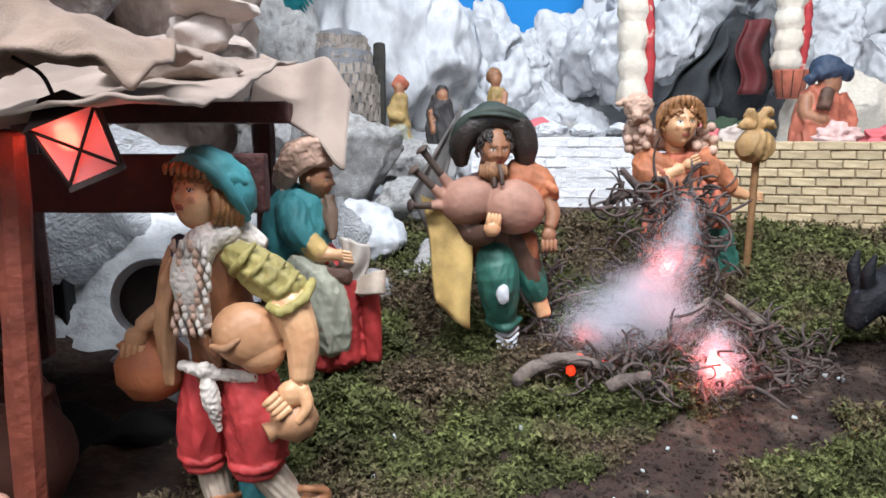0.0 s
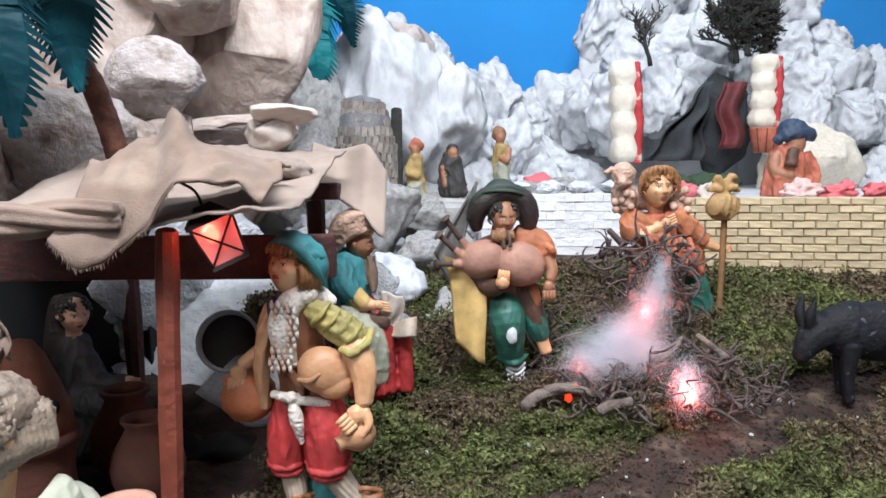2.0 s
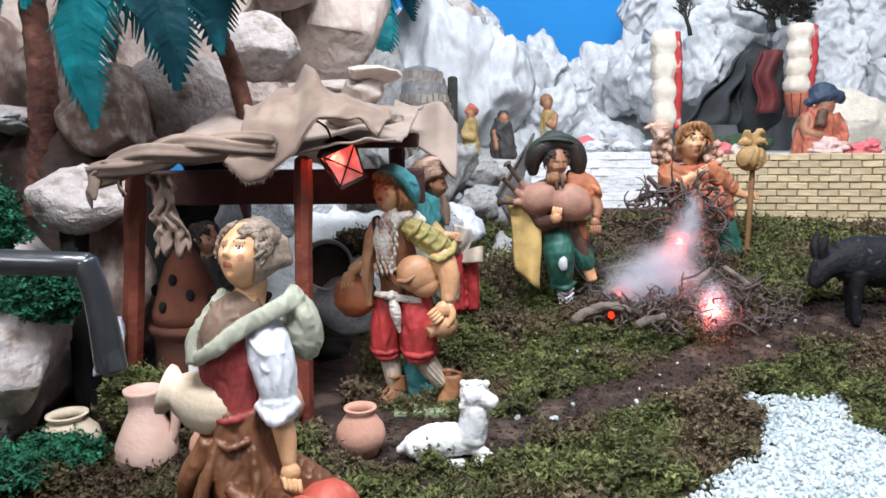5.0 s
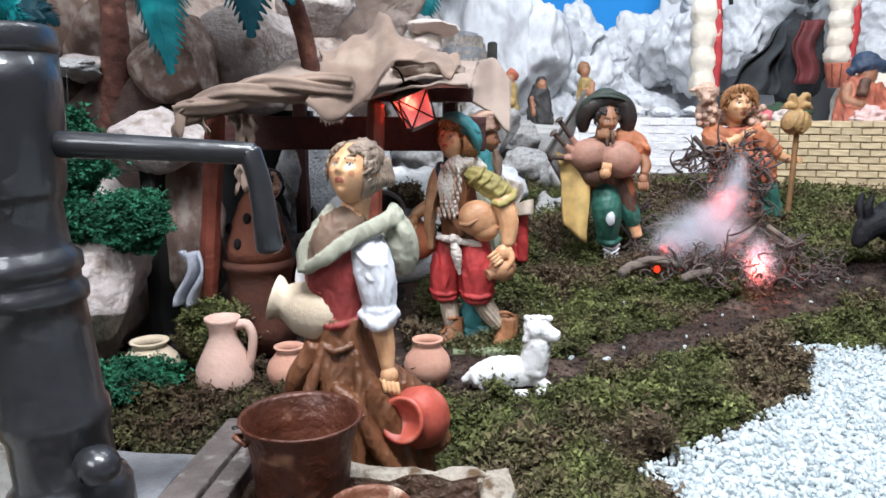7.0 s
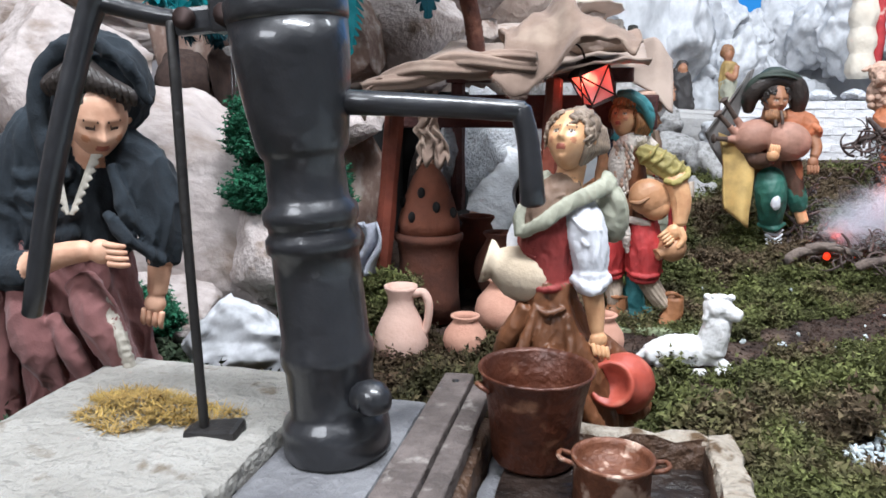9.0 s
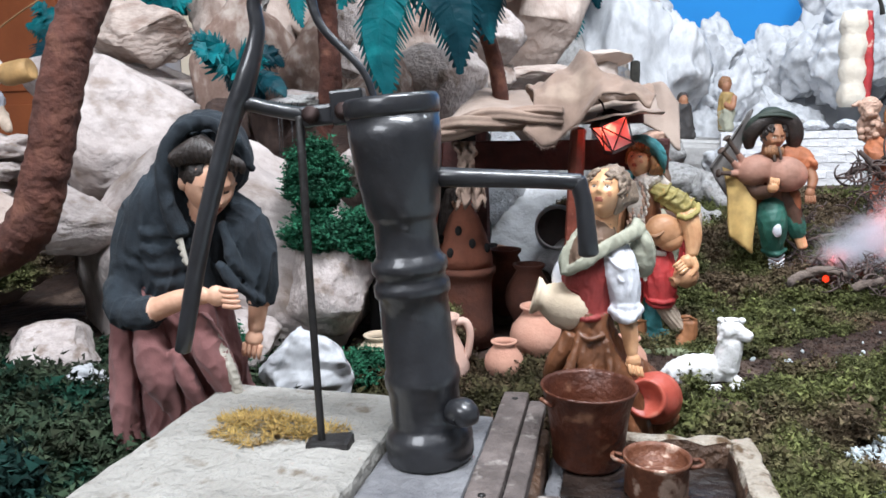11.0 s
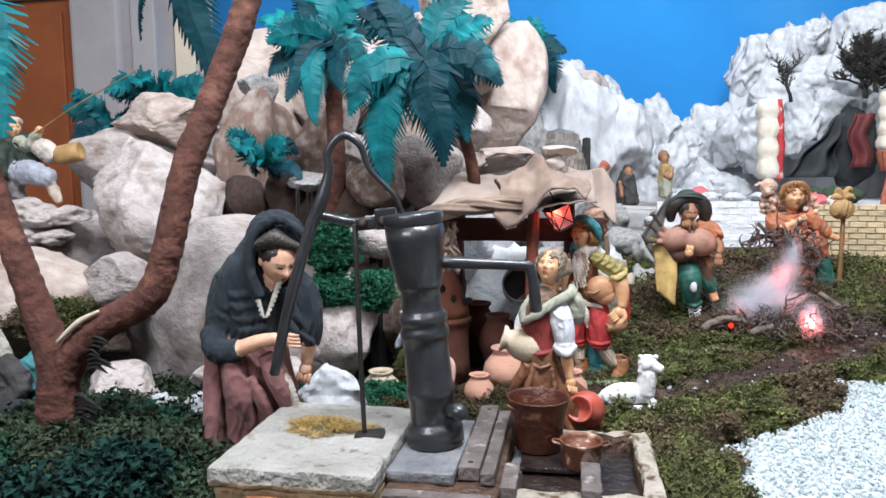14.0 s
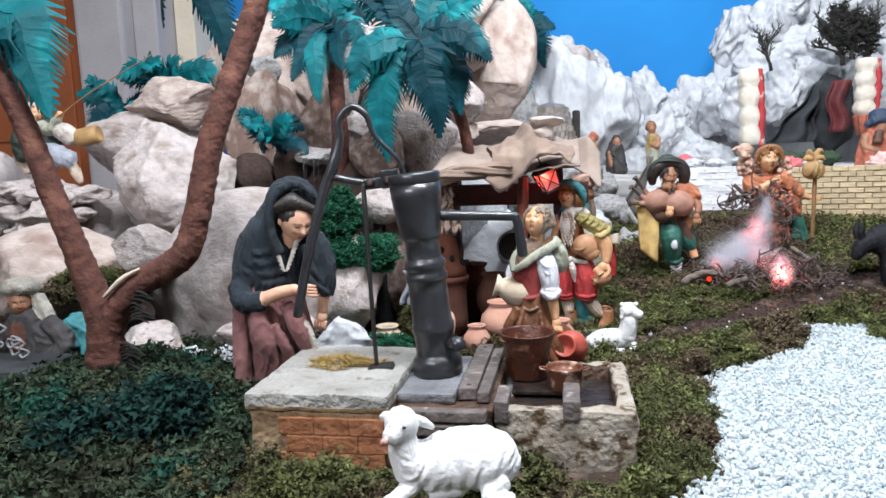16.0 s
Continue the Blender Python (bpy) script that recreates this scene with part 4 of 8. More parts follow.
f.limb(SKIN, [(738, 650, -46), (744, 668, -52), (734, 684, -56)], [8, 7, 5], seg=8)
f.pot(LEATHER, (724, 690, -36), [(0, -28), (15, -26), (26, -12), (25, 6), (15, 17), (10, 22), (12, 30), (8, 30), (0, 22)], -112, 25)
f.limb(LEATHER, [(604, 506, -4), (594, 545, -14), (588, 600, -14), (590, 655, -12)], [12, 12, 11, 9], folds=5, amp=0.16, twist=16, seg=18, sub=10)
f.limb(SKIN, [(602, 566, 12), (574, 582, 4), (556, 594, 0)], [15, 13, 10])
f.hand(SKIN, (552, 604, -8), 16, (-0.15, 0.9, -0.2))
f.pot(TERRA_ORANGE, (560, 642, 12), [(0, -40), (16, -39), (34, -27), (42, -2), (36, 18), (23, 30), (25, 37), (19, 37), (0, 24)], -22)
# fleece lapel in rows of locks
f.limb(WOOL, [(664, 486, -4), (634, 498, -22), (622, 536, -32), (634, 586, -32)], [13, 18, 19, 9], seg=18, sub=6)
f.limb(WOOL, [(636, 486, 2), (664, 490, 10), (690, 506, 12)], [14, 15, 10], seg=16)
for q in range(12):
    y = 496 + q * 8.2
    for e in range(4):
        x = 611 + e * 8.5 + 6 * math.sin(q * 0.42) + (q % 2) * 3
        f.limb(WOOL if e % 2 else FLEECE, [(x, y - 5, -40 - 4 * math.sin(e)), (x + 1.5, y + 1, -47), (x + 2, y + 7, -43)], [2.2, 3.2, 1.6], seg=6, sub=3, fine=True)
f.lump(SKIN_BAG, (680, 594, -34), (38, 35, 25), 24, level=3)
f.lump(SKIN_BAG, (692, 612, -32), (28, 26, 22), 14, level=3)
f.limb(LEATHER, [(646, 602, -50), (662, 602, -58), (678, 592, -58)], [3, 4.5, 2], seg=10, fine=True)
f.limb(WOOL, [(634, 636, -36), (640, 662, -42), (646, 700, -38)], [5, 10, 3])
f.lump(WOOL, (634, 632, -38), (11, 9, 9), level=2)
f.limb(WOOL, [(604, 632, -20), (640, 636, -36), (684, 646, -26)], [6, 7, 6], seg=10)
f.limb(SKIN, [(644, 500, 0), (636, 474, -4)], [16, 16])
f.head((630, 450, -8), 34, -0.44, -0.90, SKIN, HAIR_GOLD, up=0.20, seed=4, curls=30)
f.lump(TEAL, (646, 424, 4), (39, 23, 35), 32, level=4, fine=True, rough=0.10)
f.lump(TEAL, (666, 446, 10), (20, 32, 30), -8, level=4, fine=True, rough=0.08)
f.limb(TEAL, [(606, 416, -20), (628, 408, -34), (656, 424, -34), (672, 450, -24), (678, 474, -2)], [4.5, 6.5, 7, 6.5, 5], seg=12, fine=True, rough=0.15)
for q in range(7):
    f.limb(HAIR_GOLD, [(612 + q * 6, 410 + abs(q - 3), -38 + q), (609 + q * 6, 416 + q, -43 + q), (607 + q * 6.4, 423 + q, -41 + q)], [2.5, 3.5, 1.5], seg=6, sub=3, fine=True)
for q in range(6):
    f.limb(HAIR_GOLD, [(652 + q * 4, 440 + q * 2, -28 + q * 4), (655 + q * 4, 458 + q, -32 + q * 4), (650 + q * 4.5, 476 + q, -28 + q * 4)], [4, 5.5, 2.5], seg=7, sub=3, fine=True)
f.done("shepherd_with_bag_figurine", (-0.159, 0.58, 0.002), 2, "painted standing man figurine with teal cap, red breeches, bag and jugs", voxel=1.3, folds=0.5)
bm = bmesh.new()
box(bm, (-0.06, -0.045, -0.012), (0.075, 0.05, 0.0), 0, 0.004)
thing("plinth", bm, GREEN_BASE, "small pale green plinth under the standing man", "plinth", pose(-0.135, 0.575, 0.004, 0, 0, 4))

# the girl who pours
f = Figure(0.000507, 640, 825)
f.limb(BROWN, [(606, 545, 0), (604, 585, 0), (612, 650, -2), (634, 740, 0), (656, 884, 4)], [(46, 40), (52, 46), (74, 64), (98, 82), (116, 94)], folds=7, amp=0.10, twist=2.5, seg=56, sub=6, dome=0.1)
f.limb(BROWN, [(568, 590, -34), (538, 650, -34), (520, 694, -20)], [15, 19, 9])
f.limb(BROWN, [(586, 590, -46), (560, 690, -74), (580, 815, -86)], [8, 13, 16])
f.limb(BROWN, [(582, 584, -44), (604, 594, -54), (634, 586, -46)], [5, 6, 5], seg=10)
f.limb(BROWN, [(606, 650, -68), (640, 680, -78), (670, 740, -80), (716, 815, -78)], [9, 14, 15, 14], seg=14)
f.limb(BROWN, [(640, 600, -44), (648, 690, -72), (640, 815, -92)], [7, 11, 15])
f.limb(BROWN, [(676, 650, 10), (730, 710, 20), (764, 790, 20)], [24, 34, 36])
f.limb(RED_VEST, [(612, 420, 4), (602, 460, -2), (600, 505, -2), (604, 556, 0)], [(40, 30), (48, 38), (47, 38), (47, 39)], seg=28, dome=0.2)
f.limb(RED_VEST, [(556, 546, -20), (602, 556, -42), (650, 546, -18)], [5, 6, 5], seg=10)
for q in range(6):
    f.limb(RED_VEST, [(566, 452 + q * 15, -28), (582, 456 + q * 15, -38)], [2.5, 2.5], seg=6, sub=2, fine=True)
f.limb(WHITE, [(652, 418, -2), (664, 450, -12), (674, 500, -20), (677, 532, -24)], [28, 33, 31, 25], seg=24, folds=5, amp=0.05, twist=3)
for q in range(3):
    f.limb(WHITE, [(640 + q * 8, 430 + q * 26, -34), (664 + q * 4, 450 + q * 26, -46), (690, 452 + q * 26, -34)], [3, 5, 3], seg=8)
f.limb(WHITE, [(648, 536, -30), (677, 550, -56), (706, 534, -28)], [9, 11, 9], seg=12)
f.limb(WHITE, [(676, 526, -24), (677, 552, -24)], [29, 29], seg=20)
f.limb(SKIN, [(678, 550, -24), (686, 590, -30), (690, 626, -36)], [19, 17, 12])
f.hand(SKIN, (693, 640, -40), 20, (0.2, 0.85, -0.3))
f.pot(JUG_RED, (738, 726, -14), [(0, -66), (22, -64), (42, -50), (55, -18), (52, 16), (40, 36), (31, 46), (37, 58), (40, 66), (33, 66), (25, 50), (0, 36)], -50, 62)
# the cowl: a band that falls to a point in front, its hood behind
f.limb(SAGE, [(706, 372, 22), (690, 384, -14), (640, 406, -42), (592, 440, -52), (556, 462, -40)], [(18, 8), (15, 8), (13, 7), (12, 7), (9, 7)], seg=20, sub=6)
f.limb(SAGE, [(556, 462, -40), (556, 430, -30), (578, 392, -18), (600, 362, -6)], [(12, 10), (11, 9), (10, 8), (9, 8)], seg=16, sub=6)
f.lump(SAGE, (706, 428, 30), (33, 58, 34), -14, level=3)
f.limb(SAGE, [(690, 380, 10), (716, 410, 6), (722, 460, 16)], [12, 13, 9], seg=14)
f.limb(KERCHIEF, [(638, 380, 0), (614, 398, -18), (592, 424, -34), (572, 448, -36)], [(27, 24), (33, 25), (28, 18), (12, 8)], seg=20)
for q in range(3):
    f.limb(KERCHIEF, [(584 + q * 6, 376 + q * 12, -22), (598 + q * 6, 398 + q * 10, -40), (628, 394 + q * 8, -42)], [3, 4, 3], seg=8)
f.limb(SKIN, [(632, 392, 2), (640, 345, 4)], [25, 24])
f.head((634, 306, -8), 49, -0.36, -0.93, SKIN, HAIR_GREY, up=0.24, curls=44, seed=8, crown=0.10)
f.lump(HAIR_GREY, (650, 288, 10), (36, 37, 36), level=4, rough=0.12, freq=5, fine=True)
f.lump(HAIR_GREY, (682, 298, 20), (14, 18, 16), level=4, rough=0.25, freq=4, fine=True)
rg2 = random.Random(17)
for q in range(12):
    x = 654 + q * 3.2
    f.limb(HAIR_GREY, [(x, 288, -26 + q * 4), (x + 5, 320, -30 + q * 4), (x - 2 + rg2.uniform(-4, 4), 346 - q * 2, -24 + q * 4)], [6, 8, 4], seg=7, sub=4, fine=True)
f.limb(WHITE, [(570, 440, 16), (552, 480, 22), (552, 516, 6)], [20, 22, 16])
f.pot(TERRA_CREAM, (556, 536, 4), [(0, -70), (20, -68), (42, -54), (54, -20), (48, 14), (33, 38), (28, 46), (38, 56), (40, 64), (31, 64), (21, 48), (0, 40)], -74)
f.limb(SHOE, [(610, 876, -70), (600, 882, -106)], [17, 12])
f.done("pouring_girl_figurine", (-0.245, 0.13, 0.028), 4.8, "painted girl figurine in red vest and brown skirt with red jug", voxel=2.1, folds=0.6)

# the old woman at the pump
f = Figure(0.000965, 520, 690)
f.limb(MAUVE, [(492, 500, 10), (490, 540, 8), (496, 610, 6), (504, 714, 6)], [(50, 42), (58, 48), (64, 54), (72, 62)], folds=9, amp=0.08, twist=1.0, seg=66, sub=7, dome=0.1)
f.limb(MAUVE, [(478, 530, -44), (490, 580, -56), (506, 634, -48)], [14, 18, 8], seg=18)
f.limb(MAUVE, [(530, 530, -46), (552, 570, -54), (566, 620, -46)], [14, 17, 9], seg=18)
f.limb(MAUVE, [(508, 560, -54), (524, 594, -58), (536, 624, -50)], [7, 9, 5], seg=12)
f.limb(MAUVE, [(446, 520, -30), (446, 600, -42), (446, 700, -46)], [11, 14, 14], seg=14)
f.limb(NAVY, [(536, 390, 4), (512, 415, 6), (500, 460, 6), (498, 510, 8)], [(38, 32), (54, 42), (58, 46), (54, 44)], seg=34, sub=7, dome=0.25)
f.limb(NAVY, [(508, 392, 2), (482, 414, -6), (462, 452, -14), (450, 505, -22)], [28, 31, 26, 20], seg=22)
f.limb(NAVY, [(552, 415, -2), (576, 440, -6), (588, 482, -8), (588, 520, -8)], [20, 25, 21, 14], seg=22)
for q in range(4):
    f.limb(NAVY, [(458 + q * 6, 424 + q * 18, -24), (484 + q * 4, 440 + q * 18, -34), (526, 434 + q * 18, -36)], [6, 8, 6], seg=10)
f.limb(NAVY, [(560, 430, -34), (572, 470, -36), (590, 500, -22)], [5, 7, 5], seg=10)
f.limb(NAVY, [(556, 470, -44), (574, 494, -40), (594, 516, -22)], [5, 6, 5], seg=10)
f.limb(NAVY, [(446, 496, -26), (458, 520, -44), (492, 518, -56)], [20, 19, 16])
f.limb(SKIN_PALE, [(486, 518, -56), (522, 504, -62), (550, 498, -66)], [12.5, 11, 9])
f.hand(SKIN_PALE, (562, 499, -66), 14, (0.9, 0.15, 0))
f.limb(SKIN_PALE, [(586, 520, -10), (582, 548, -12)], [11, 9])
f.hand(SKIN_PALE, (580, 558, -14), 13, (-0.2, 1, 0))
f.limb(SKIN_PALE, [(528, 430, -14), (540, 405, -18)], [19, 18])
f.head((549, 389, -30), 34, 0.62, -0.78, SKIN_PALE, HAIR_BLACK, up=-0.26, lids=True, curls=0, seed=5)
for q in range(16):
    a = q / 15
    x, y, d = 524 + 62 * a, 362 - 8 * math.sin(a * 3.14) + 8 * a, -56 - 9 * math.sin(a * 3.14) + 16 * a
    f.limb(HAIR_BLACK, [(548, 342, -34), ((548 + x) / 2, y - 11, d + 4), (x, y, d), (x + 1, y + 9, d + 2)], [3, 4, 4.5, 2.5], seg=7, sub=4, fine=True)
# the kerchief drawn over the head, in one piece with the shawl
f.lump(NAVY, (539, 362, 0), (46, 47, 37), -12, level=4)
f.limb(NAVY, [(590, 376, -16), (578, 344, -32), (550, 328, -40), (524, 342, -46), (511, 374, -48), (511, 408, -46), (522, 440, -46)], [4, 6, 7, 8, 8, 9, 8], seg=16, sub=6)
f.limb(NAVY, [(520, 372, 4), (502, 400, 0), (488, 436, -12)], [32, 34, 26], seg=18)
for s2 in (-1, 1):
    f.drape(LACE, lambda u, v, s2=s2: (532 + s2 * (15 * (1 - v) + 9 * u * (1 - 0.5 * v) + 1.5 * math.sin(v * 50) * u), 420 + 50 * v, -40 - 16 * v + 2.5 * abs(u - 0.5)), 6, 40, 1.6)
f.limb(LACE, [(552, 545, -52), (568, 574, -60), (575, 600, -60), (574, 626, -56)], [4, 5, 5, 4], folds=5, amp=0.25, twist=20, seg=16, sub=10)
f.done("old_woman_figurine", (-0.661, 0.05, 0.019), 10.3, "clothed old woman figurine in black shawl and mauve skirt", voxel=1.6, folds=0.8)

# the piper
f = Figure(0.000999, 960, 665)
f.drape(GREY_CLOAK, lambda u, v: (898 - 66 * v + 30 * u * v, 336 + 150 * v * (0.72 + 0.42 * u) - 6 * u, 14 + 12 * math.sin(u * 5) + 20 * v - 12 * u), 20, 20, 4)
f.limb(BROWN, [(925, 425, 14), (935, 470, 12), (945, 525, 10)], [(34, 28), (42, 30), (38, 28)], seg=24)
f.drape(YELLOW, lambda u, v: (846 + 60 * u + v * (22 - 18 * u) + 3 * math.sin(v * 5), 440 + 22 * u + v * (136 + 12 * u), -20 + (2 + 8 * v) * math.sin(u * 5.5 + v) - 8 * v), 28, 16, 4)
f.limb(ORANGE, [(962, 418, 4), (990, 424, 0), (1006, 440, -6)], [22, 22, 17])
f.limb(SKIN_DARK, [(1006, 446, -8), (1012, 465, -16), (1008, 480, -22)], [11, 10, 8])
f.hand(SKIN_DARK, (1006, 490, -24), 12, (0, 1, -0.3))
f.lump(BAG_PINK, (906, 446, -24), (36, 30, 28), -14, level=3)
f.lump(BAG_PINK, (960, 454, -28), (40, 34, 30), 14, level=3)
for a, b, r in (((885, 432, -24), (852, 388, -34), 8), ((875, 442, -26), (842, 410, -40), 8), ((872, 452, -28), (838, 450, -44), 8)):
    f.limb(BAG_PINK, [a, tuple(p + (q - p) * 0.4 for p, q in zip(a, b))], [r, r * 0.7])
    f.limb(PIPE_DARK, [tuple(p + (q - p) * 0.35 for p, q in zip(a, b)), b, tuple(p + (q - p) * 1.10 for p, q in zip(a, b))], [r * 0.6, r * 0.55, r * 1.1], seg=12, fine=True)
f.limb(PIPE_DARK, [(936, 428, -40), (934, 400, -30)], [3.5, 3], fine=True)
f.limb(BROWN_DARK, [(895, 470, -10), (915, 488, -26), (930, 484, -46)], [17, 15, 11])
f.hand(SKIN, (932, 476, -56), 14, (0.1, -0.7, 0))
f.limb(BROWN_DARK, [(960, 495, 4), (980, 520, 0), (992, 552, -2)], [20, 18, 14])
f.limb(ORANGE, [(982, 490, -8), (988, 512, -8), (990, 530, -6)], [9, 9, 6])
f.limb(GREEN_PAINT, [(940, 510, 4), (944, 545, -16), (950, 590, -4), (955, 614, 0)], [24, 27, 22, 15], seg=20)
f.limb(GREEN_PAINT, [(975, 510, 10), (990, 550, 4), (1000, 575, 8)], [20, 20, 15])
f.limb(GREEN_PAINT, [(932, 606, 0), (954, 612, -20), (976, 604, 2)], [4, 5, 4], seg=8)
f.limb(SKIN, [(1000, 575, 8), (1008, 600, 4)], [11, 10])
f.lump(WHITE, (948, 562, -42), (8, 13, 4), level=2)
f.limb(SKIN_DARK, [(956, 610, 0), (960, 640, 0)], [12, 10])
for j in range(5):
    f.limb(WHITE, [(943 + j * 1.5, 617 + j * 8, -4), (958 + j, 623 + j * 8, -14), (973 - j * 0.5, 615 + j * 8, -3)], [2.6] * 3, seg=8, fine=True)
f.limb(SOCK, [(966, 650, 4), (956, 660, -8), (938, 664, -18)], [11, 10, 7])
f.limb(ORANGE, [(990, 418, -8), (1010, 432, -22), (1016, 444, -8)], [5, 6, 5], seg=8)
f.limb(SKIN_DARK, [(934, 415, 0), (936, 395, 0)], [15, 14])
f.head((938, 382, -16), 27, 0.16, -1, SKIN_DARK, HAIR_BLACK, up=-0.10, seed=6, curls=20)
f.lump(HAIR, (934, 410, -30), (15, 12, 9), level=3, rough=0.3, fine=True)
for q in range(9):
    f.limb(HAIR, [(920 + q * 3.6, 402, -34), (919 + q * 3.8, 412, -38), (922 + q * 3.0, 422 - abs(q - 4), -34)], [2.4, 3, 1.2], seg=6, sub=3, fine=True)
f.limb(PIPE_DARK, [(941, 402, -44), (943, 414, -50), (944, 424, -50)], [2.5, 2.5, 3], seg=8, fine=True)
# broad hat, its brim bent down over the thick hair
f.pot(HAT_GREEN, (936, 352, 4), [(0, 22), (18, 21), (26, 12), (31, 2), (39, -2), (44, -7), (45, -10), (41, -10), (34, -7), (20, -5), (0, -4)], 4, -24, 40)
f.limb(HAIR_BLACK, [(898, 402, 4), (897, 378, -6), (910, 358, -14), (938, 348, -20), (966, 356, -14), (976, 380, -8), (978, 408, 2)], [9, 16, 17, 13, 16, 17, 10], seg=22, sub=6, rough=0.05, fine=True)
f.limb(HAT_GREEN, [(886, 388, -8), (898, 354, -18), (934, 338, -24), (970, 350, -18), (986, 384, -10)], [5, 8, 8, 8, 5], seg=14, sub=6, fine=True)
f.done("piper_figurine", (0.085, 0.90, 0.048), 2, "painted bagpipe player figurine with broad dark green hat", voxel=1.5, folds=0.5)

# the youth with a lamb on his shoulders
f = Figure(0.00117, 1190, 560)
f.limb(CORAL, [(1175, 385, 4), (1180, 430, 4), (1185, 490, 6), (1190, 560, 6)], [(34, 26), (38, 28), (44, 32), (50, 36)], folds=8, amp=0.08, twist=1.5, seg=40, sub=6, dome=0.2)
f.limb(ORANGE, [(1140, 400, -16), (1176, 418, -30), (1206, 446, -30), (1240, 478, -16)], [10, 13, 13, 7])
f.limb(ORANGE, [(1136, 382, -10), (1166, 400, -28), (1190, 440, -30), (1196, 480, -24)], [8, 10, 10, 6])
for q in range(5):
    f.limb(CORAL, [(1150 + q * 18, 404 + q * 4, -34), (1166 + q * 15, 436 + q * 2, -40), (1170 + q * 18, 476, -38)], [4, 6, 5], seg=8)
f.limb(ORANGE, [(1140, 382, 0), (1134, 408, -14), (1150, 418, -26)], [16, 17, 13])
f.limb(SKIN, [(1148, 414, -28), (1175, 398, -34)], [10, 8])
f.hand(SKIN, (1184, 393, -36), 10, (0.9, -0.4, 0))
f.limb(ORANGE, [(1212, 385, 0), (1234, 408, -6), (1254, 426, -8)], [17, 17, 14])
f.limb(ORANGE, [(1236, 420, -6), (1248, 450, -4), (1256, 480, -2)], [9, 11, 5])
f.limb(SKIN, [(1252, 428, -8), (1278, 438, -10)], [10, 7])
f.hand(SKIN, (1288, 438, -12), 9, (0.8, 0.1, 0))
f.limb(GREEN_PAINT, [(1236, 440, 14), (1252, 500, 14), (1270, 570, 10)], [14, 20, 24])
f.limb(STICK, [(1286, 330, -14), (1284, 440, -16), (1282, 560, -14)], [4.5, 5, 5], seg=10, rough=0.2, fine=True)
f.lump(BUNDLE, (1278, 370, -22), (26, 23, 20), level=3)
for x, y in ((1252, 346), (1304, 346), (1260, 332), (1298, 330)):
    f.limb(BUNDLE, [(1278, 345, -24), ((1278 + x) / 2, y - 6, -26), (x, y, -22)], [5, 7, 3], seg=10)
f.limb(SKIN, [(1178, 376, 0), (1178, 350, 0)], [13, 12])
f.head((1176, 340, -14), 31, 0.10, -1, SKIN, HAIR_GOLD, up=0.02, seed=9, curls=30, crown=0.5)
for q in range(14):
    a = q / 13 * math.pi
    x, y = 1176 - 27 * math.cos(a), 330 - 18 * math.sin(a)
    f.limb(HAIR_GOLD, [(1178, 312, -22), (x, y - 4, -36 + 12 * abs(math.cos(a))), (x - 5 * math.cos(a), y + 5 + 12 * abs(math.cos(a)), -38 + 14 * abs(math.cos(a)))], [4, 5, 2.5], seg=7, sub=4, fine=True)
f.lump(FLEECE, (1128, 354, 6), (20, 30, 20), level=3)
f.lump(FLEECE, (1124, 318, -2), (19, 19, 20), level=3)
for q in range(16):
    f.lump(FLEECE, (1122 + 14 * math.cos(q * 2.4), 352 + 22 * math.sin(q * 1.7), -12 + 3 * math.sin(q)), (6, 6, 6), level=2, fine=True)
for q in range(10):
    f.lump(FLEECE, (1216 + 12 * math.cos(q * 2.4), 362 + 18 * math.sin(q * 1.7), -8 + 3 * math.sin(q)), (7, 7, 7), level=2, fine=True)
f.limb(FLEECE, [(1118, 322, -12), (1116, 334, -26)], [9, 7])
for s in (-1, 1):
    f.limb(FLEECE, [(1118 + s * 12, 310, -4), (1118 + s * 25, 316, -6)], [5, 3], seg=8)
f.lump(FLEECE, (1214, 366, 8), (16, 18, 16), level=3)
f.limb(FLEECE, [(1130, 364, 16), (1180, 362, 22), (1216, 368, 16)], [16, 16, 14])
f.done("youth_with_lamb_figurine", (0.385, 1.15, 0.103), 2, "painted youth figurine in coral robe carrying a lamb and staff", voxel=1.5, folds=0.95)

# the seated woman with a turban
f = Figure(0.00090, 600, 690)
f.limb(TEAL, [(578, 468, 0), (566, 500, 0), (566, 560, 0)], [(32, 28), (46, 38), (44, 36)], folds=7, amp=0.06, seg=22)
f.limb(TEAL, [(566, 480, -24), (574, 510, -36), (590, 530, -38)], [22, 22, 16])
f.limb(RED, [(575, 560, 0), (600, 600, -4), (612, 650, -4), (620, 690, -4)], [42, 48, 44, 46], folds=8, amp=0.12, seg=30)
f.limb(SAGE, [(570, 562, -24), (600, 590, -36), (612, 636, -36), (616, 668, -34)], [30, 36, 34, 26], folds=6, amp=0.1)
f.limb(YELLOW, [(590, 526, -38), (606, 540, -42)], [16, 14])
f.limb(SKIN, [(604, 540, -42), (622, 542, -44)], [11, 9])
f.hand(SKIN, (630, 542, -44), 11, (0.9, 0.2, 0))
f.limb(BROWN_DARK, [(596, 566, -40), (640, 572, -36)], [12, 12])
f.drape(WOOL, lambda u, v: (630 + 36 * u - 6 * v + 4 * math.sin(v * 6), 520 + 70 * v + 10 * u, -34 + 6 * math.sin(u * 7 + v * 3)), 14, 16, 4)
f.drape(SOCK, lambda u, v: (628 + 60 * u, 570 + 14 * v + 16 * u * v + 6 * math.sin(u * 5), -30 - 14 * v + 8 * math.sin(u * 6)), 14, 10, 5)
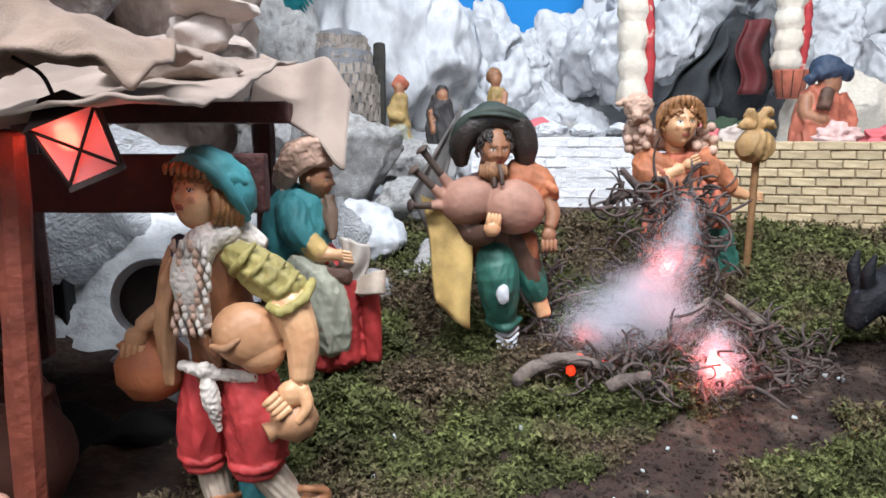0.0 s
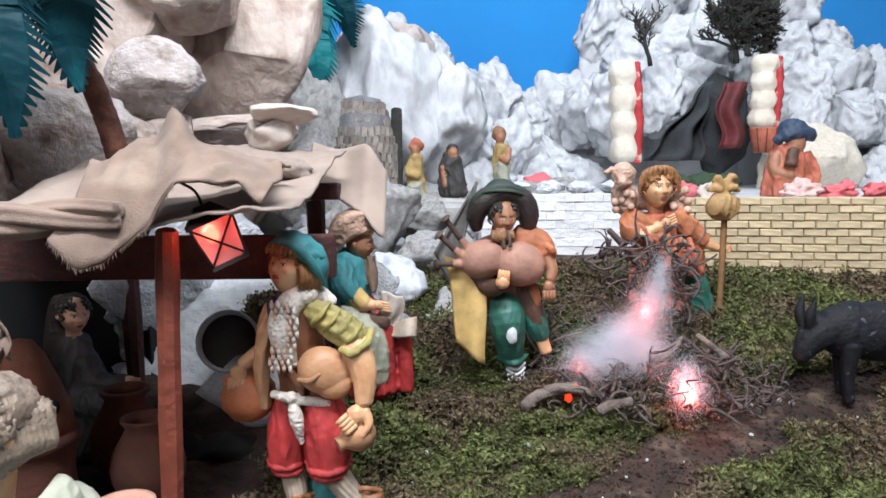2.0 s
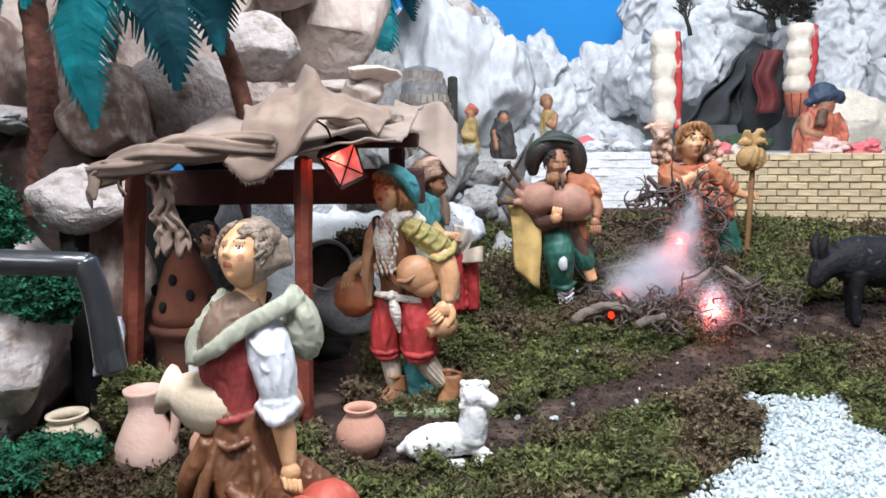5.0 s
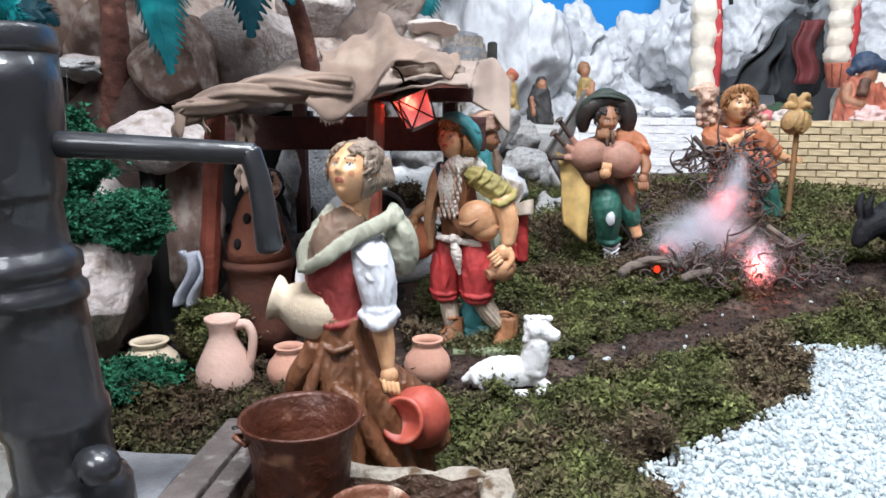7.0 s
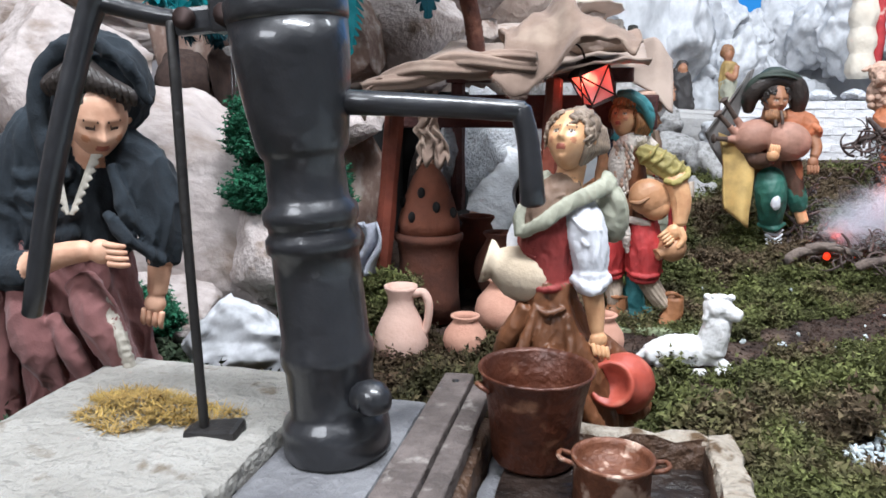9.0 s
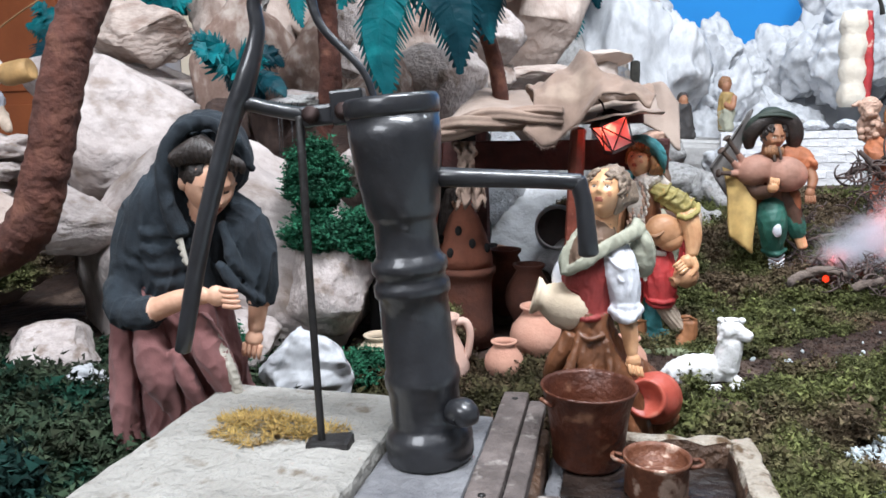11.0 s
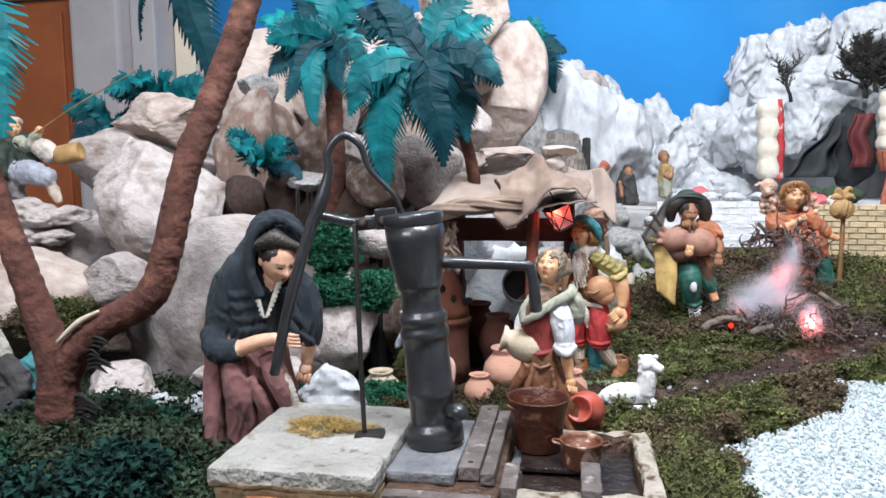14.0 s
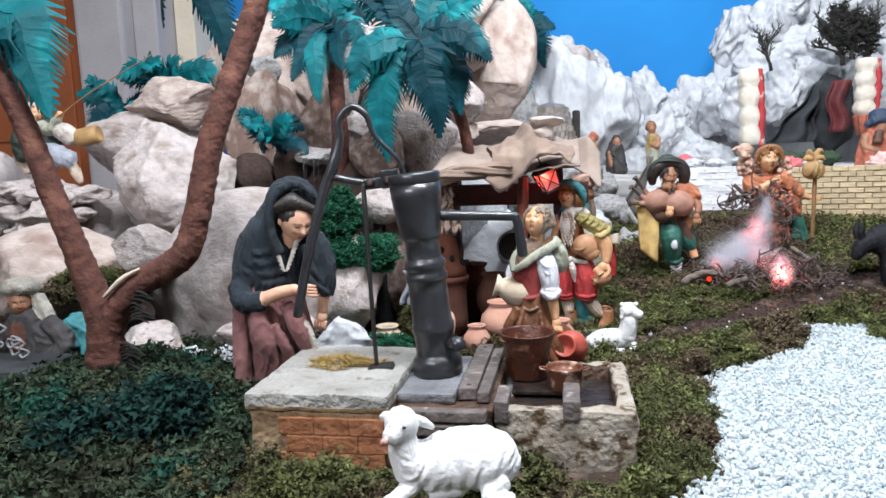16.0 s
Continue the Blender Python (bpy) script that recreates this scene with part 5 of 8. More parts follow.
for x, d in ((636, -30), (664, -22)):
    f.limb(RED, [(x, 582, d), (x + 4, 640, d), (x + 6, 690, d)], [14, 13, 11])
f.limb(KERCHIEF, [(612, 470, -8), (616, 500, -16), (618, 524, -24)], [9, 9, 6])
f.head((596, 446, -6), 26, 1, -0.28, SKIN_DARK, None, up=-0.02)
f.limb(FLEECE, [(622, 408, -10), (596, 404, -22), (566, 424, -20), (552, 452, -6)], [10, 16, 18, 14], folds=4, amp=0.14, twist=8, seg=22, sub=8)
f.limb(FLEECE, [(618, 424, -16), (592, 422, -28), (566, 440, -24)], [6, 9, 8], seg=12)
f.lump(FLEECE, (582, 416, 4), (38, 26, 34), -18, level=3, rough=0.12)
f.done("seated_woman_figurine", (-0.148, 0.86, 0.075), -0.6, "painted seated woman figurine with pinkish turban and teal jacket", voxel=1.8, folds=0.7)

# the woman in the hut
f = Figure(0.000925, 310, 700)
f.limb(DARK_ROBE, [(312, 560, 0), (310, 600, 0), (318, 660, 0), (330, 720, 0)], [(22, 20), (38, 30), (48, 38), (62, 48)], folds=8, amp=0.06, seg=30)
f.limb(DARK_ROBE, [(334, 590, -14), (360, 622, -26), (396, 618, -32)], [17, 15, 11])
f.hand(SKIN_PALE, (404, 616, -33), 10, (0.9, 0.2, 0))
f.limb(DARK_ROBE, [(330, 640, -30), (380, 650, -40), (390, 700, -40)], [26, 26, 22])
f.limb(SKIN_PALE, [(316, 556, -4), (318, 540, -8)], [11, 10])
f.head((322, 522, -12), 27, 0.80, -0.75, SKIN_PALE, HAIR_BLACK, seed=3, curls=26, up=-0.06)
f.limb(HAIR_BLACK, [(308, 510, 4), (296, 540, 4), (290, 590, 2), (292, 630, 0)], [24, 22, 20, 12], seg=14)
f.done("hut_woman_figurine", (-0.530, 0.74, 0.055), 2, "seated woman figurine in black robe with long dark hair")

# small figures before the mountain
f = Figure(0.00172, 790, 384)
f.limb(GOLD_ROBE, [(790, 285, 0), (790, 320, 0), (796, 384, 0)], [(11, 9), (14, 11), (17, 13)], folds=6, amp=0.1, seg=20)
f.limb(SAGE, [(788, 330, -4), (798, 360, -4), (802, 384, -2)], [14, 17, 18], folds=5, amp=0.12)
f.limb(GOLD_ROBE, [(782, 292, -4), (780, 312, -8), (796, 318, -14)], [6, 6, 5])
f.lump(SKIN_DARK, (790, 275, 0), (8, 11, 8))
f.limb(CORAL, [(782, 272, 0), (790, 262, 0), (799, 272, 0)], [6, 7, 6], seg=10)
f.done("yellow_robed_figurine", (-0.105, 1.75, 0.255), 2, "small standing figurine in mustard robe", group="small far figurines")
f = Figure(0.00184, 850, 345)
f.limb(DARK_ROBE, [(850, 285, 0), (850, 310, 0), (852, 345, 0)], [(14, 12), (22, 16), (24, 18)], folds=6, amp=0.1, seg=20)
f.lump(SKIN_DARK, (852, 278, -6), (8, 10, 7))
f.lump(HAIR_BLACK, (851, 274, 3), (11, 13, 9), level=3)
f.limb(HAIR_BLACK, [(842, 278, 2), (840, 300, 2)], [7, 5], seg=10)
f.limb(SKIN_DARK, [(834, 300, -8), (838, 330, -14)], [5, 4])
f.done("charcoal_robed_figurine", (-0.005, 1.98, 0.310), 2, "small sitting figurine in charcoal robe", group="small far figurines")
f = Figure(0.00194, 930, 322)
f.limb(GOLD_ROBE, [(930, 260, 0), (928, 285, 0), (931, 322, 0)], [(12, 9), (12, 10), (13, 11)], folds=6, amp=0.1, seg=20)
f.limb(SAGE, [(930, 290, -2), (932, 322, -2)], [13, 14], folds=6, amp=0.1)
f.lump(SKIN_DARK, (928, 246, 0), (9, 12, 9))
f.lump(HAIR, (926, 240, 4), (12, 13, 11), rough=0.2)
f.limb(SKIN_DARK, [(942, 264, -4), (938, 284, -12), (926, 278, -14)], [5, 5, 4])
f.done("gold_robed_figurine", (0.155, 2.10, 0.335), 2, "small standing figurine in gold and sage robe", group="small far figurines")

# the man with the blue hat on the terrace
f = Figure(0.00152, 1400, 345)
f.limb(CORAL, [(1402, 275, 0), (1400, 300, 0), (1405, 345, 0)], [(22, 18), (32, 24), (42, 32)], folds=7, amp=0.1, seg=26)
f.limb(SKIN_DARK, [(1380, 285, -4), (1378, 310, -12), (1400, 318, -22)], [11, 10, 8])
f.limb(CORAL, [(1428, 285, -2), (1440, 320, -8), (1420, 335, -20)], [13, 14, 10], folds=5, amp=0.1)
f.limb(BROWN_DARK, [(1394, 300, -26), (1400, 275, -22)], [9, 7])
f.lump(SKIN_DARK, (1412, 266, -4), (16, 18, 16), level=2)
f.limb(BLUE_HAT, [(1380, 262, 0), (1398, 250, -8), (1428, 250, -8), (1440, 258, 0)], [6, 12, 12, 6], seg=12)
f.lump(BLUE_HAT, (1410, 244, 2), (24, 18, 22), 10, level=2, rough=0.15)
f.done("blue_hat_figurine", (0.827, 1.60, 0.325), 2, "painted kneeling man figurine with navy hat")

# the fisherman on the rock
f = Figure(0.00136, 60, 370)
f.limb(HAT_GREEN, [(38, 232, 4), (46, 262, 4), (48, 300, 4)], [(22, 18), (30, 22), (28, 24)], seg=22)
f.limb(SAGE, [(46, 238, -10), (66, 248, -18), (84, 232, -22), (92, 222, -24)], [12, 12, 9, 7])
f.limb(SKIN, [(92, 222, -24), (98, 216, -26)], [7, 7])
f.limb(WOOL, [(74, 246, -8), (98, 256, -14), (112, 272, -14)], [14, 20, 16])
f.pot(BUNDLE, (140, 264, -10), [(0, -26), (16, -25), (19, -14), (19, 14), (17, 25), (14, 25), (0, 20)], 78)
f.limb(RAG, [(36, 298, -4), (76, 300, -20), (108, 312, -20)], [22, 23, 18])
f.limb(HAT_GREEN, [(20, 236, -10), (10, 270, -14), (14, 304, -14)], [18, 24, 20], seg=18)
f.limb(SOCK, [(102, 314, -16), (112, 338, -16), (120, 356, -16)], [12, 10, 7])
f.limb(GREY_CLOAK, [(36, 304, 6), (30, 330, -8), (44, 352, -10)], [16, 15, 11])
f.limb(SOCK, [(8, 268, 4), (0, 300, -4), (10, 330, -6)], [14, 18, 12])
f.head((32, 214, -4), 19, 0.8, -0.7, SKIN, HAIR_GREY, curls=14)
f.lump(SOCK, (26, 202, 2), (20, 12, 20), -20, level=2, rough=0.1)
f.limb(STICK, [(90, 226, -30), (170, 176, -34), (300, 108, -40)], [1.8, 1.5, 0.9], seg=6, fine=True)
f.done("fisherman_figurine", (-1.63, 0.75, 0.352), 10.4, "painted sitting fisherman figurine with a thin rod")

# the net mender
f = Figure(0.00105, 20, 700)
f.limb(DARK_ROBE, [(20, 620, 0), (24, 660, 0), (30, 720, 0)], [(30, 24), (54, 36), (70, 50)], folds=6, amp=0.08, seg=24)
f.limb(TERRA_DARK, [(18, 640, -20), (20, 680, -34)], [16, 18])
f.head((16, 598, -4), 25, 0.4, -1, SKIN_DARK, None)
f.lump(LACE, (16, 570, 2), (34, 18, 30), level=3, rough=0.1)
f.limb(LACE, [(44, 590, 4), (56, 625, 2), (62, 650, 0)], [12, 15, 8], folds=5, amp=0.2)
f.limb(DARK_ROBE, [(62, 640, -4), (96, 670, -14), (80, 700, -30)], [20, 18, 13])
f.hand(SKIN_DARK, (70, 702, -34), 12, (-0.9, 0.2, 0))
f.limb(TEAL, [(90, 650, 20), (130, 680, 20), (120, 720, 10)], [30, 34, 26], folds=6, amp=0.15)
f.done("net_mender_figurine", (-1.226, 0.12, 0.05), 10.4, "painted net mender figurine with white turban")

# ---- animals of painted plaster ----
f = Figure(0.000604, 810, 880)
f.limb(SHEEP, [(735, 815, 0), (770, 828, 6), (830, 820, 8), (885, 826, 8), (915, 840, 6)], [(34, 38), (48, 50), (56, 54), (52, 52), (26, 30)], rough=0.12, seg=26, sub=7)
f.limb(SHEEP, [(738, 830, -6), (726, 795, -10), (722, 765, -12)], [36, 29, 24], rough=0.1, seg=18)
f.lump(SHEEP, (722, 745, -14), (30, 32, 28), level=3, rough=0.05)
f.limb(SHEEP, [(716, 750, -24), (702, 757, -44)], [20, 14])
f.lump(SHEEP_NOSE, (693, 760, -54), (7, 6, 6), level=2)
for s, e in ((1, (776, 764, 14)), (-1, (686, 738, 4))):
    f.limb(SHEEP, [(722 + s * 18, 733, -8), ((722 + s * 18 + e[0]) / 2, (733 + e[1]) / 2 - 2, -2), e], [5, 9, 5], seg=10)
f.lump(FACE_PAINT, (728, 741, -40), (4, 4, 3), level=1)
f.lump(FACE_PAINT, (704, 741, -38), (4, 4, 3), level=1)
f.limb(SHEEP, [(740, 850, -20), (710, 868, -40), (690, 872, -46)], [18, 14, 10])
f.limb(SHEEP, [(890, 850, -22), (868, 868, -44), (910, 872, -48)], [24, 15, 10])
f.limb(SHEEP, [(820, 866, -10), (770, 874, -20)], [18, 14])
f.done("sheep_figurine", (-0.318, -0.345, 0.046), 10.3, "white painted plaster sheep lying by the well", "animal figurine")

f = Figure(0.000712, 910, 692)
f.limb(SHEEP, [(838, 670, 0), (870, 662, 2), (915, 660, 4), (945, 660, 0)], [(18, 22), (27, 28), (28, 30), (22, 24)], rough=0.12, seg=22, sub=6)
f.limb(SHEEP, [(940, 655, -2), (948, 620, -4), (950, 595, -6)], [27, 25, 22], rough=0.1)
f.lump(SHEEP, (948, 578, -6), (25, 24, 23), level=3, rough=0.1)
for q in range(9):
    f.lump(SHEEP, (930 + 4.5 * q, 560 + 3 * math.sin(q * 2.1), -8 + 6 * math.cos(q * 1.9)), (7, 6, 7), level=2, fine=True)
f.limb(SHEEP, [(956, 580, -12), (980, 588, -22)], [16, 11])
f.limb(SHEEP, [(934, 576, -14), (926, 598, -14)], [7, 6], seg=10)
f.lump(FACE_PAINT, (964, 574, -22), (2.5, 2.5, 2), level=1)
f.limb(SHEEP, [(948, 670, -10), (972, 686, -16), (950, 690, -22)], [12, 9, 8])
f.limb(SHEEP, [(860, 678, -14), (880, 692, -24), (930, 690, -24)], [15, 10, 8])
f.limb(SHEEP, [(832, 668, 0), (820, 676, 0)], [10, 6])
f.done("lamb_figurine", (-0.105, 0.40, -0.002), 4.8, "white painted plaster lamb lying on the soil", "animal figurine")

f = Figure(0.00095, 1500, 690)
f.limb(BLACK_HIDE, [(1470, 575, 0), (1500, 580, 0), (1570, 585, 0), (1640, 590, 0), (1670, 600, 0)], [(30, 26), (44, 36), (48, 40), (46, 38), (26, 26)], rough=0.08, seg=24, sub=6)
f.limb(BLACK_HIDE, [(1480, 580, 0), (1455, 590, -4), (1440, 605, -8), (1430, 625, -10)], [30, 26, 20, 12], rough=0.05)
for d in (-10, 12):
    f.limb(BLACK_HIDE, [(1446, 578, d), (1440, 555, d * 1.4), (1446, 530, d * 1.6)], [9, 9, 3], seg=10)
for x, d in ((1504, -22), (1516, 20), (1630, -22), (1646, 20)):
    f.limb(BLACK_HIDE, [(x, 600, d), (x - 3, 645, d), (x + 2, 692, d)], [17, 11, 9])
f.limb(BLACK_HIDE, [(1668, 590, 0), (1684, 630, 0)], [6, 8])
f.done("donkey_figurine", (0.572, 0.86, 0.052), 2, "black painted donkey figurine on the moss", "animal figurine")

# ---- the well block, trough and pump ----
bm = bmesh.new()
box(bm, (-0.618, -0.207, -0.02), (-0.428, 0.02, 0.082), 1, 0.006, 0.004, 5)
box(bm, (-0.622, -0.211, 0.080), (-0.425, 0.024, 0.104), 0, 0.005, 0.0028, 14)
bm.normal_update()
for f2 in bm.faces:
    if f2.normal.z < 0.5 and f2.calc_center_median().z < 0.086:
        f2.material_index = 1
well = thing("stone_well_block", bm, [SLAB, SLAB_SIDE], "cream stone slab on a mossy red brick block", "well")
r = random.Random(2)
for row in range(3):
    for i in range(3):
        x0 = -0.575 + i * 0.048 + (row % 2) * 0.012
        bm = bmesh.new()
        box(bm, (x0, -0.2115, 0.000 + row * 0.024), (x0 + 0.0478, -0.200, 0.0238 + row * 0.024), 0, 0.002, 0.0018, 4)
        part("brick", bm, BRICK_RED, well)
bm = bmesh.new()
box(bm, (-0.424, -0.185, -0.02), (-0.294, 0.03, 0.078), 0, 0.005, 0.003, 5)
thing("pump_plinth", bm, TROUGH_WET, "dark wet stone plinth below the pump", "plinth")
bm = bmesh.new()
box(bm, (-0.424, -0.165, 0.0785), (-0.345, 0.02, 0.092), 0, 0.004, 0.002, 4)
thing("pump_slab", bm, STONE_GREY, "wet grey stone slab under the pump", "stone slab")
for i, (x0, x1, y0, y1, z0, rz) in enumerate(((-0.343, -0.318, -0.150, 0.075, 0.0795, 2), (-0.316, -0.300, -0.160, 0.06, 0.0795, 0), (-0.420, -0.300, -0.205, -0.187, 0.068, 0), (-0.420, -0.300, -0.207, -0.188, 0.050, 0))):
    bm = bmesh.new()
    box(bm, (x0, y0, z0), (x1, y1, z0 + (0.016 if i == 0 else 0.014)), 0, 0.002, 0.001, 3)
    pl = thing("wooden_plank", bm, GREY_WOOD, "weathered grey plank beside the pump", "plank", group="well planks")
    if i == 0:
        for y in (-0.135, 0.055):
            bm = bmesh.new()
            lathe(bm, [(0.0, 0.0), (0.003, 0.0), (0.003, 0.0015), (0.0, 0.002)], 0, 10, Matrix.Translation((-0.33, y, z0 + 0.0155)))
            part("nail", bm, IRON_THIN, pl)

# trough: four rough walls round a wet floor
TX0, TX1, TY0, TY1, TZ = -0.290, -0.112, -0.175, 0.045, 0.078
trough = holder("stone_trough", pose(0, 0, 0), "rough stone water trough with mossy front", "trough")
for lo, hi in (((TX0, TY0, -0.02), (TX1, TY0 + 0.024, TZ)), ((TX1 - 0.024, TY0 + 0.023, -0.02), (TX1, TY1, TZ + 0.002)), ((TX0, TY1 - 0.02, -0.02), (TX1 - 0.023, TY1, TZ)), ((TX0 - 0.003, TY0 + 0.025, -0.02), (TX0 + 0.016, TY1 - 0.021, 0.060))):
    bm = bmesh.new()
    box(bm, lo, hi, 0, 0.007, 0.0065, 8)
    bm.normal_update()
    centre = Vector(((TX0 + TX1) / 2, (TY0 + TY1) / 2, 0))
    for f2 in bm.faces:
        f2.smooth = True
        if abs(f2.normal.z) < 0.6 and f2.normal.dot((centre - f2.calc_center_median()).normalized()) > 0.3:
            f2.material_index = 1
    part("trough_wall", bm, [RIM if hi[2] > 0.07 else STONE_GREY, TROUGH_WET], trough)
bm = bmesh.new()
box(bm, (TX0 + 0.014, TY0 + 0.02, 0.0), (TX1 - 0.02, TY1 - 0.018, 0.055), 0, 0, 0.0)
thing("trough_water", bm, WATER, "dark wet floor of the trough", "water", kind="stuff")
for x0, x1, y0, y1, z0, z1 in ((TX0 - 0.002, TX0 + 0.016, TY0 - 0.008, TY0 + 0.06, 0.060, 0.090), (TX0 + 0.086, TX0 + 0.108, TY0 - 0.008, TY0 + 0.07, 0.066, 0.092),
                               (TX0 + 0.012, TX0 + 0.095, TY0 + 0.105, TY0 + 0.185, 0.060, 0.067)):
    bm = bmesh.new()
    box(bm, (x0, y0, z0), (x1, y1, z1), 0, 0.002, 0.001, 3)
    thing("wooden_block", bm, GREY_WOOD if z1 > 0.08 else WATER, "dark wet wooden block across the trough", "wood block", group="trough timbers")

# hand pump, leaning a little
pump_m = pose(-0.383, -0.072, 0.092, 0, -5.0, 6)
pump = holder("hand_pump", pump_m, "black iron hand pump with curved lever", "water pump")
bm = bmesh.new()
lathe(bm, [(0.0, 0), (0.034, 0), (0.036, 0.004), (0.036, 0.020), (0.0335, 0.026), (0.030, 0.029), (0.0286, 0.033), (0.0288, 0.060), (0.0305, 0.064), (0.0308, 0.068), (0.0305, 0.074), (0.0285, 0.078),
           (0.0280, 0.120), (0.0278, 0.136), (0.0303, 0.139), (0.0306, 0.143), (0.0303, 0.147), (0.0278, 0.150), (0.0278, 0.154), (0.0300, 0.157), (0.0303, 0.161), (0.0300, 0.165), (0.0262, 0.169), (0.0252, 0.172),
           (0.0246, 0.196), (0.0268, 0.199), (0.0285, 0.203), (0.0305, 0.216), (0.0335, 0.238), (0.0356, 0.260), (0.0360, 0.277), (0.0, 0.277)], 0, 48)
part("barrel", bm, IRON, pump)
bm = bmesh.new()
lathe(bm, [(0.0, 0.277), (0.0362, 0.277), (0.0372, 0.280), (0.0372, 0.289), (0.035, 0.292), (0.0, 0.293)], 0, 48)
part("lid", bm, IRON, pump)
bm = bmesh.new()
tube(bm, [(0.028, 0, 0.228), (0.09, 0.002, 0.220), (0.137, 0.004, 0.213)], [0.0078, 0.0068, 0.0064], seg=16, sub=3)
tube(bm, [(0.1355, 0.004, 0.2145), (0.139, 0.004, 0.194), (0.1395, 0.004, 0.158)], [0.0066, 0.0068, 0.0080], seg=16, sub=3)
part("spout", bm, IRON, pump, "black bent iron spout")
bm = bmesh.new()
tube(bm, [(0.025, -0.02, 0.045), (0.034, -0.026, 0.046), (0.036, -0.028, 0.040)], [0.010, 0.012, 0.010], seg=12)
part("valve", bm, IRON, pump)
bm = bmesh.new()
box(bm, (-0.046, -0.008, 0.275), (-0.020, 0.008, 0.301), 0, 0.002)
box(bm, (-0.072, -0.006, 0.276), (-0.044, 0.006, 0.292), 0, 0.003)
part("bracket", bm, IRON, pump)
for x in (-0.036, -0.062):
    bm = bmesh.new()
    lathe(bm, [(0, -0.011), (0.006, -0.011), (0.007, -0.009), (0.007, 0.009), (0.006, 0.011), (0, 0.011)], 0, 10, pose(x, 0, 0.285, 90))
    part("bolt", bm, BARE_METAL, pump)
bm = bmesh.new()
tube(bm, [(-0.060, 0.0, 0.284), (-0.085, -0.002, 0.290), (-0.115, -0.006, 0.300)], [0.0055, 0.0055, 0.006], seg=12)
tube(bm, [(-0.190, -0.020, 0.110), (-0.160, -0.016, 0.200), (-0.128, -0.008, 0.282), (-0.113, -0.006, 0.310), (-0.098, 0.0, 0.350), (-0.096, 0.0, 0.376), (-0.076, 0.002, 0.394), (-0.056, 0.002, 0.380), (-0.047, 0.0, 0.350), (-0.020, 0.0, 0.315), (-0.012, 0, 0.290)],
     [0.0065, 0.0072, 0.0075, 0.0085, 0.0062, 0.0055, 0.005, 0.0045, 0.0034, 0.0028, 0.0028], seg=14, sub=6)
part("lever", bm, IRON, pump, "curved black iron lever")
bm = bmesh.new()
tube(bm, [(-0.072, -0.004, 0.284), (-0.080, -0.010, 0.15), (-0.088, -0.012, 0.012)], [0.0036, 0.0032, 0.0032], seg=10)
part("rod", bm, IRON_THIN, pump, "thin black iron rod")
bm = bmesh.new()
box(bm, (-0.100, -0.022, 0.010), (-0.062, 0.000, 0.024), 0, 0.004, 0.002, 2)
part("foot", bm, IRON_THIN, pump)

# straw on the slab
rg = np.random.default_rng(4)
v, fc = [], []
for i in range(2200):
    a = rg.uniform(0, 2 * math.pi)
    rr = math.sqrt(rg.uniform(0, 1)) * (1 + 0.25 * math.sin(a * 3 + 1) + 0.12 * math.sin(a * 7))
    x, y = -0.528 + rr * 0.055 * math.cos(a), -0.072 + rr * 0.030 * math.sin(a)
    z = 0.105 + max(0, 1 - rr) * rg.uniform(0, 0.015)
    d, l = rg.uniform(0, 6.28), rg.uniform(0.004, 0.013)
    dx, dy, w = math.cos(d) * l, math.sin(d) * l, 0.0006
    n = len(v)
    v += [(x - dy / l * w, y + dx / l * w, z), (x + dy / l * w, y - dx / l * w, z), (x + dx, y + dy, z + rg.uniform(-0.002, 0.006))]
    fc.append((n, n + 1, n + 2))
soup("straw", v, fc, STRAW, "small heap of yellow straw on the slab", "straw")

# bucket and pan
bk = holder("copper_bucket", pose(-0.258, -0.008, 0.068, 0, 0, 10) @ Matrix.Scale(0.94, 4), "tall rusty copper bucket standing in the trough", "bucket")
bm = bmesh.new()
lathe(bm, [(0.0, 0.0), (0.030, 0.0), (0.0325, 0.004), (0.037, 0.05), (0.0425, 0.071), (0.0445, 0.0735), (0.0435, 0.075), (0.041, 0.072), (0.034, 0.03), (0.030, 0.006), (0.0, 0.005)], 0, 36)
part("body", bm, RUST, bk)
for a in (200, 20):
    bm = bmesh.new()
    c, s = math.cos(math.radians(a)), math.sin(math.radians(a))
    tube(bm, [(0.0405 * c - s * 0.008, 0.0405 * s + c * 0.008, 0.062), (0.047 * c, 0.047 * s, 0.066), (0.0405 * c + s * 0.008, 0.0405 * s - c * 0.008, 0.062)], [0.0022, 0.0022, 0.0022], seg=8)
    part("lug", bm, RUST, bk)
pn = holder("cooking_pan", pose(-0.203, -0.052, 0.066, 0, 0, 0) @ Matrix.Scale(0.80, 4), "small flaking copper pan with two handles", "pan")
bm = bmesh.new()
lathe(bm, [(0.0, 0.0), (0.029, 0.0), (0.031, 0.003), (0.031, 0.034), (0.0335, 0.038), (0.0335, 0.041), (0.0315, 0.041), (0.029, 0.036), (0.029, 0.028), (0.0, 0.027)], 0, 32)
part("body", bm, PAN_MAT, pn)
for s in (-1, 1):
    bm = bmesh.new()
    tube(bm, [(s * 0.030, -0.008, 0.034), (s * 0.042, -0.006, 0.037), (s * 0.042, 0.006, 0.037), (s * 0.030, 0.008, 0.034)], [0.0022] * 4, seg=8)
    part("handle", bm, PAN_MAT, pn)


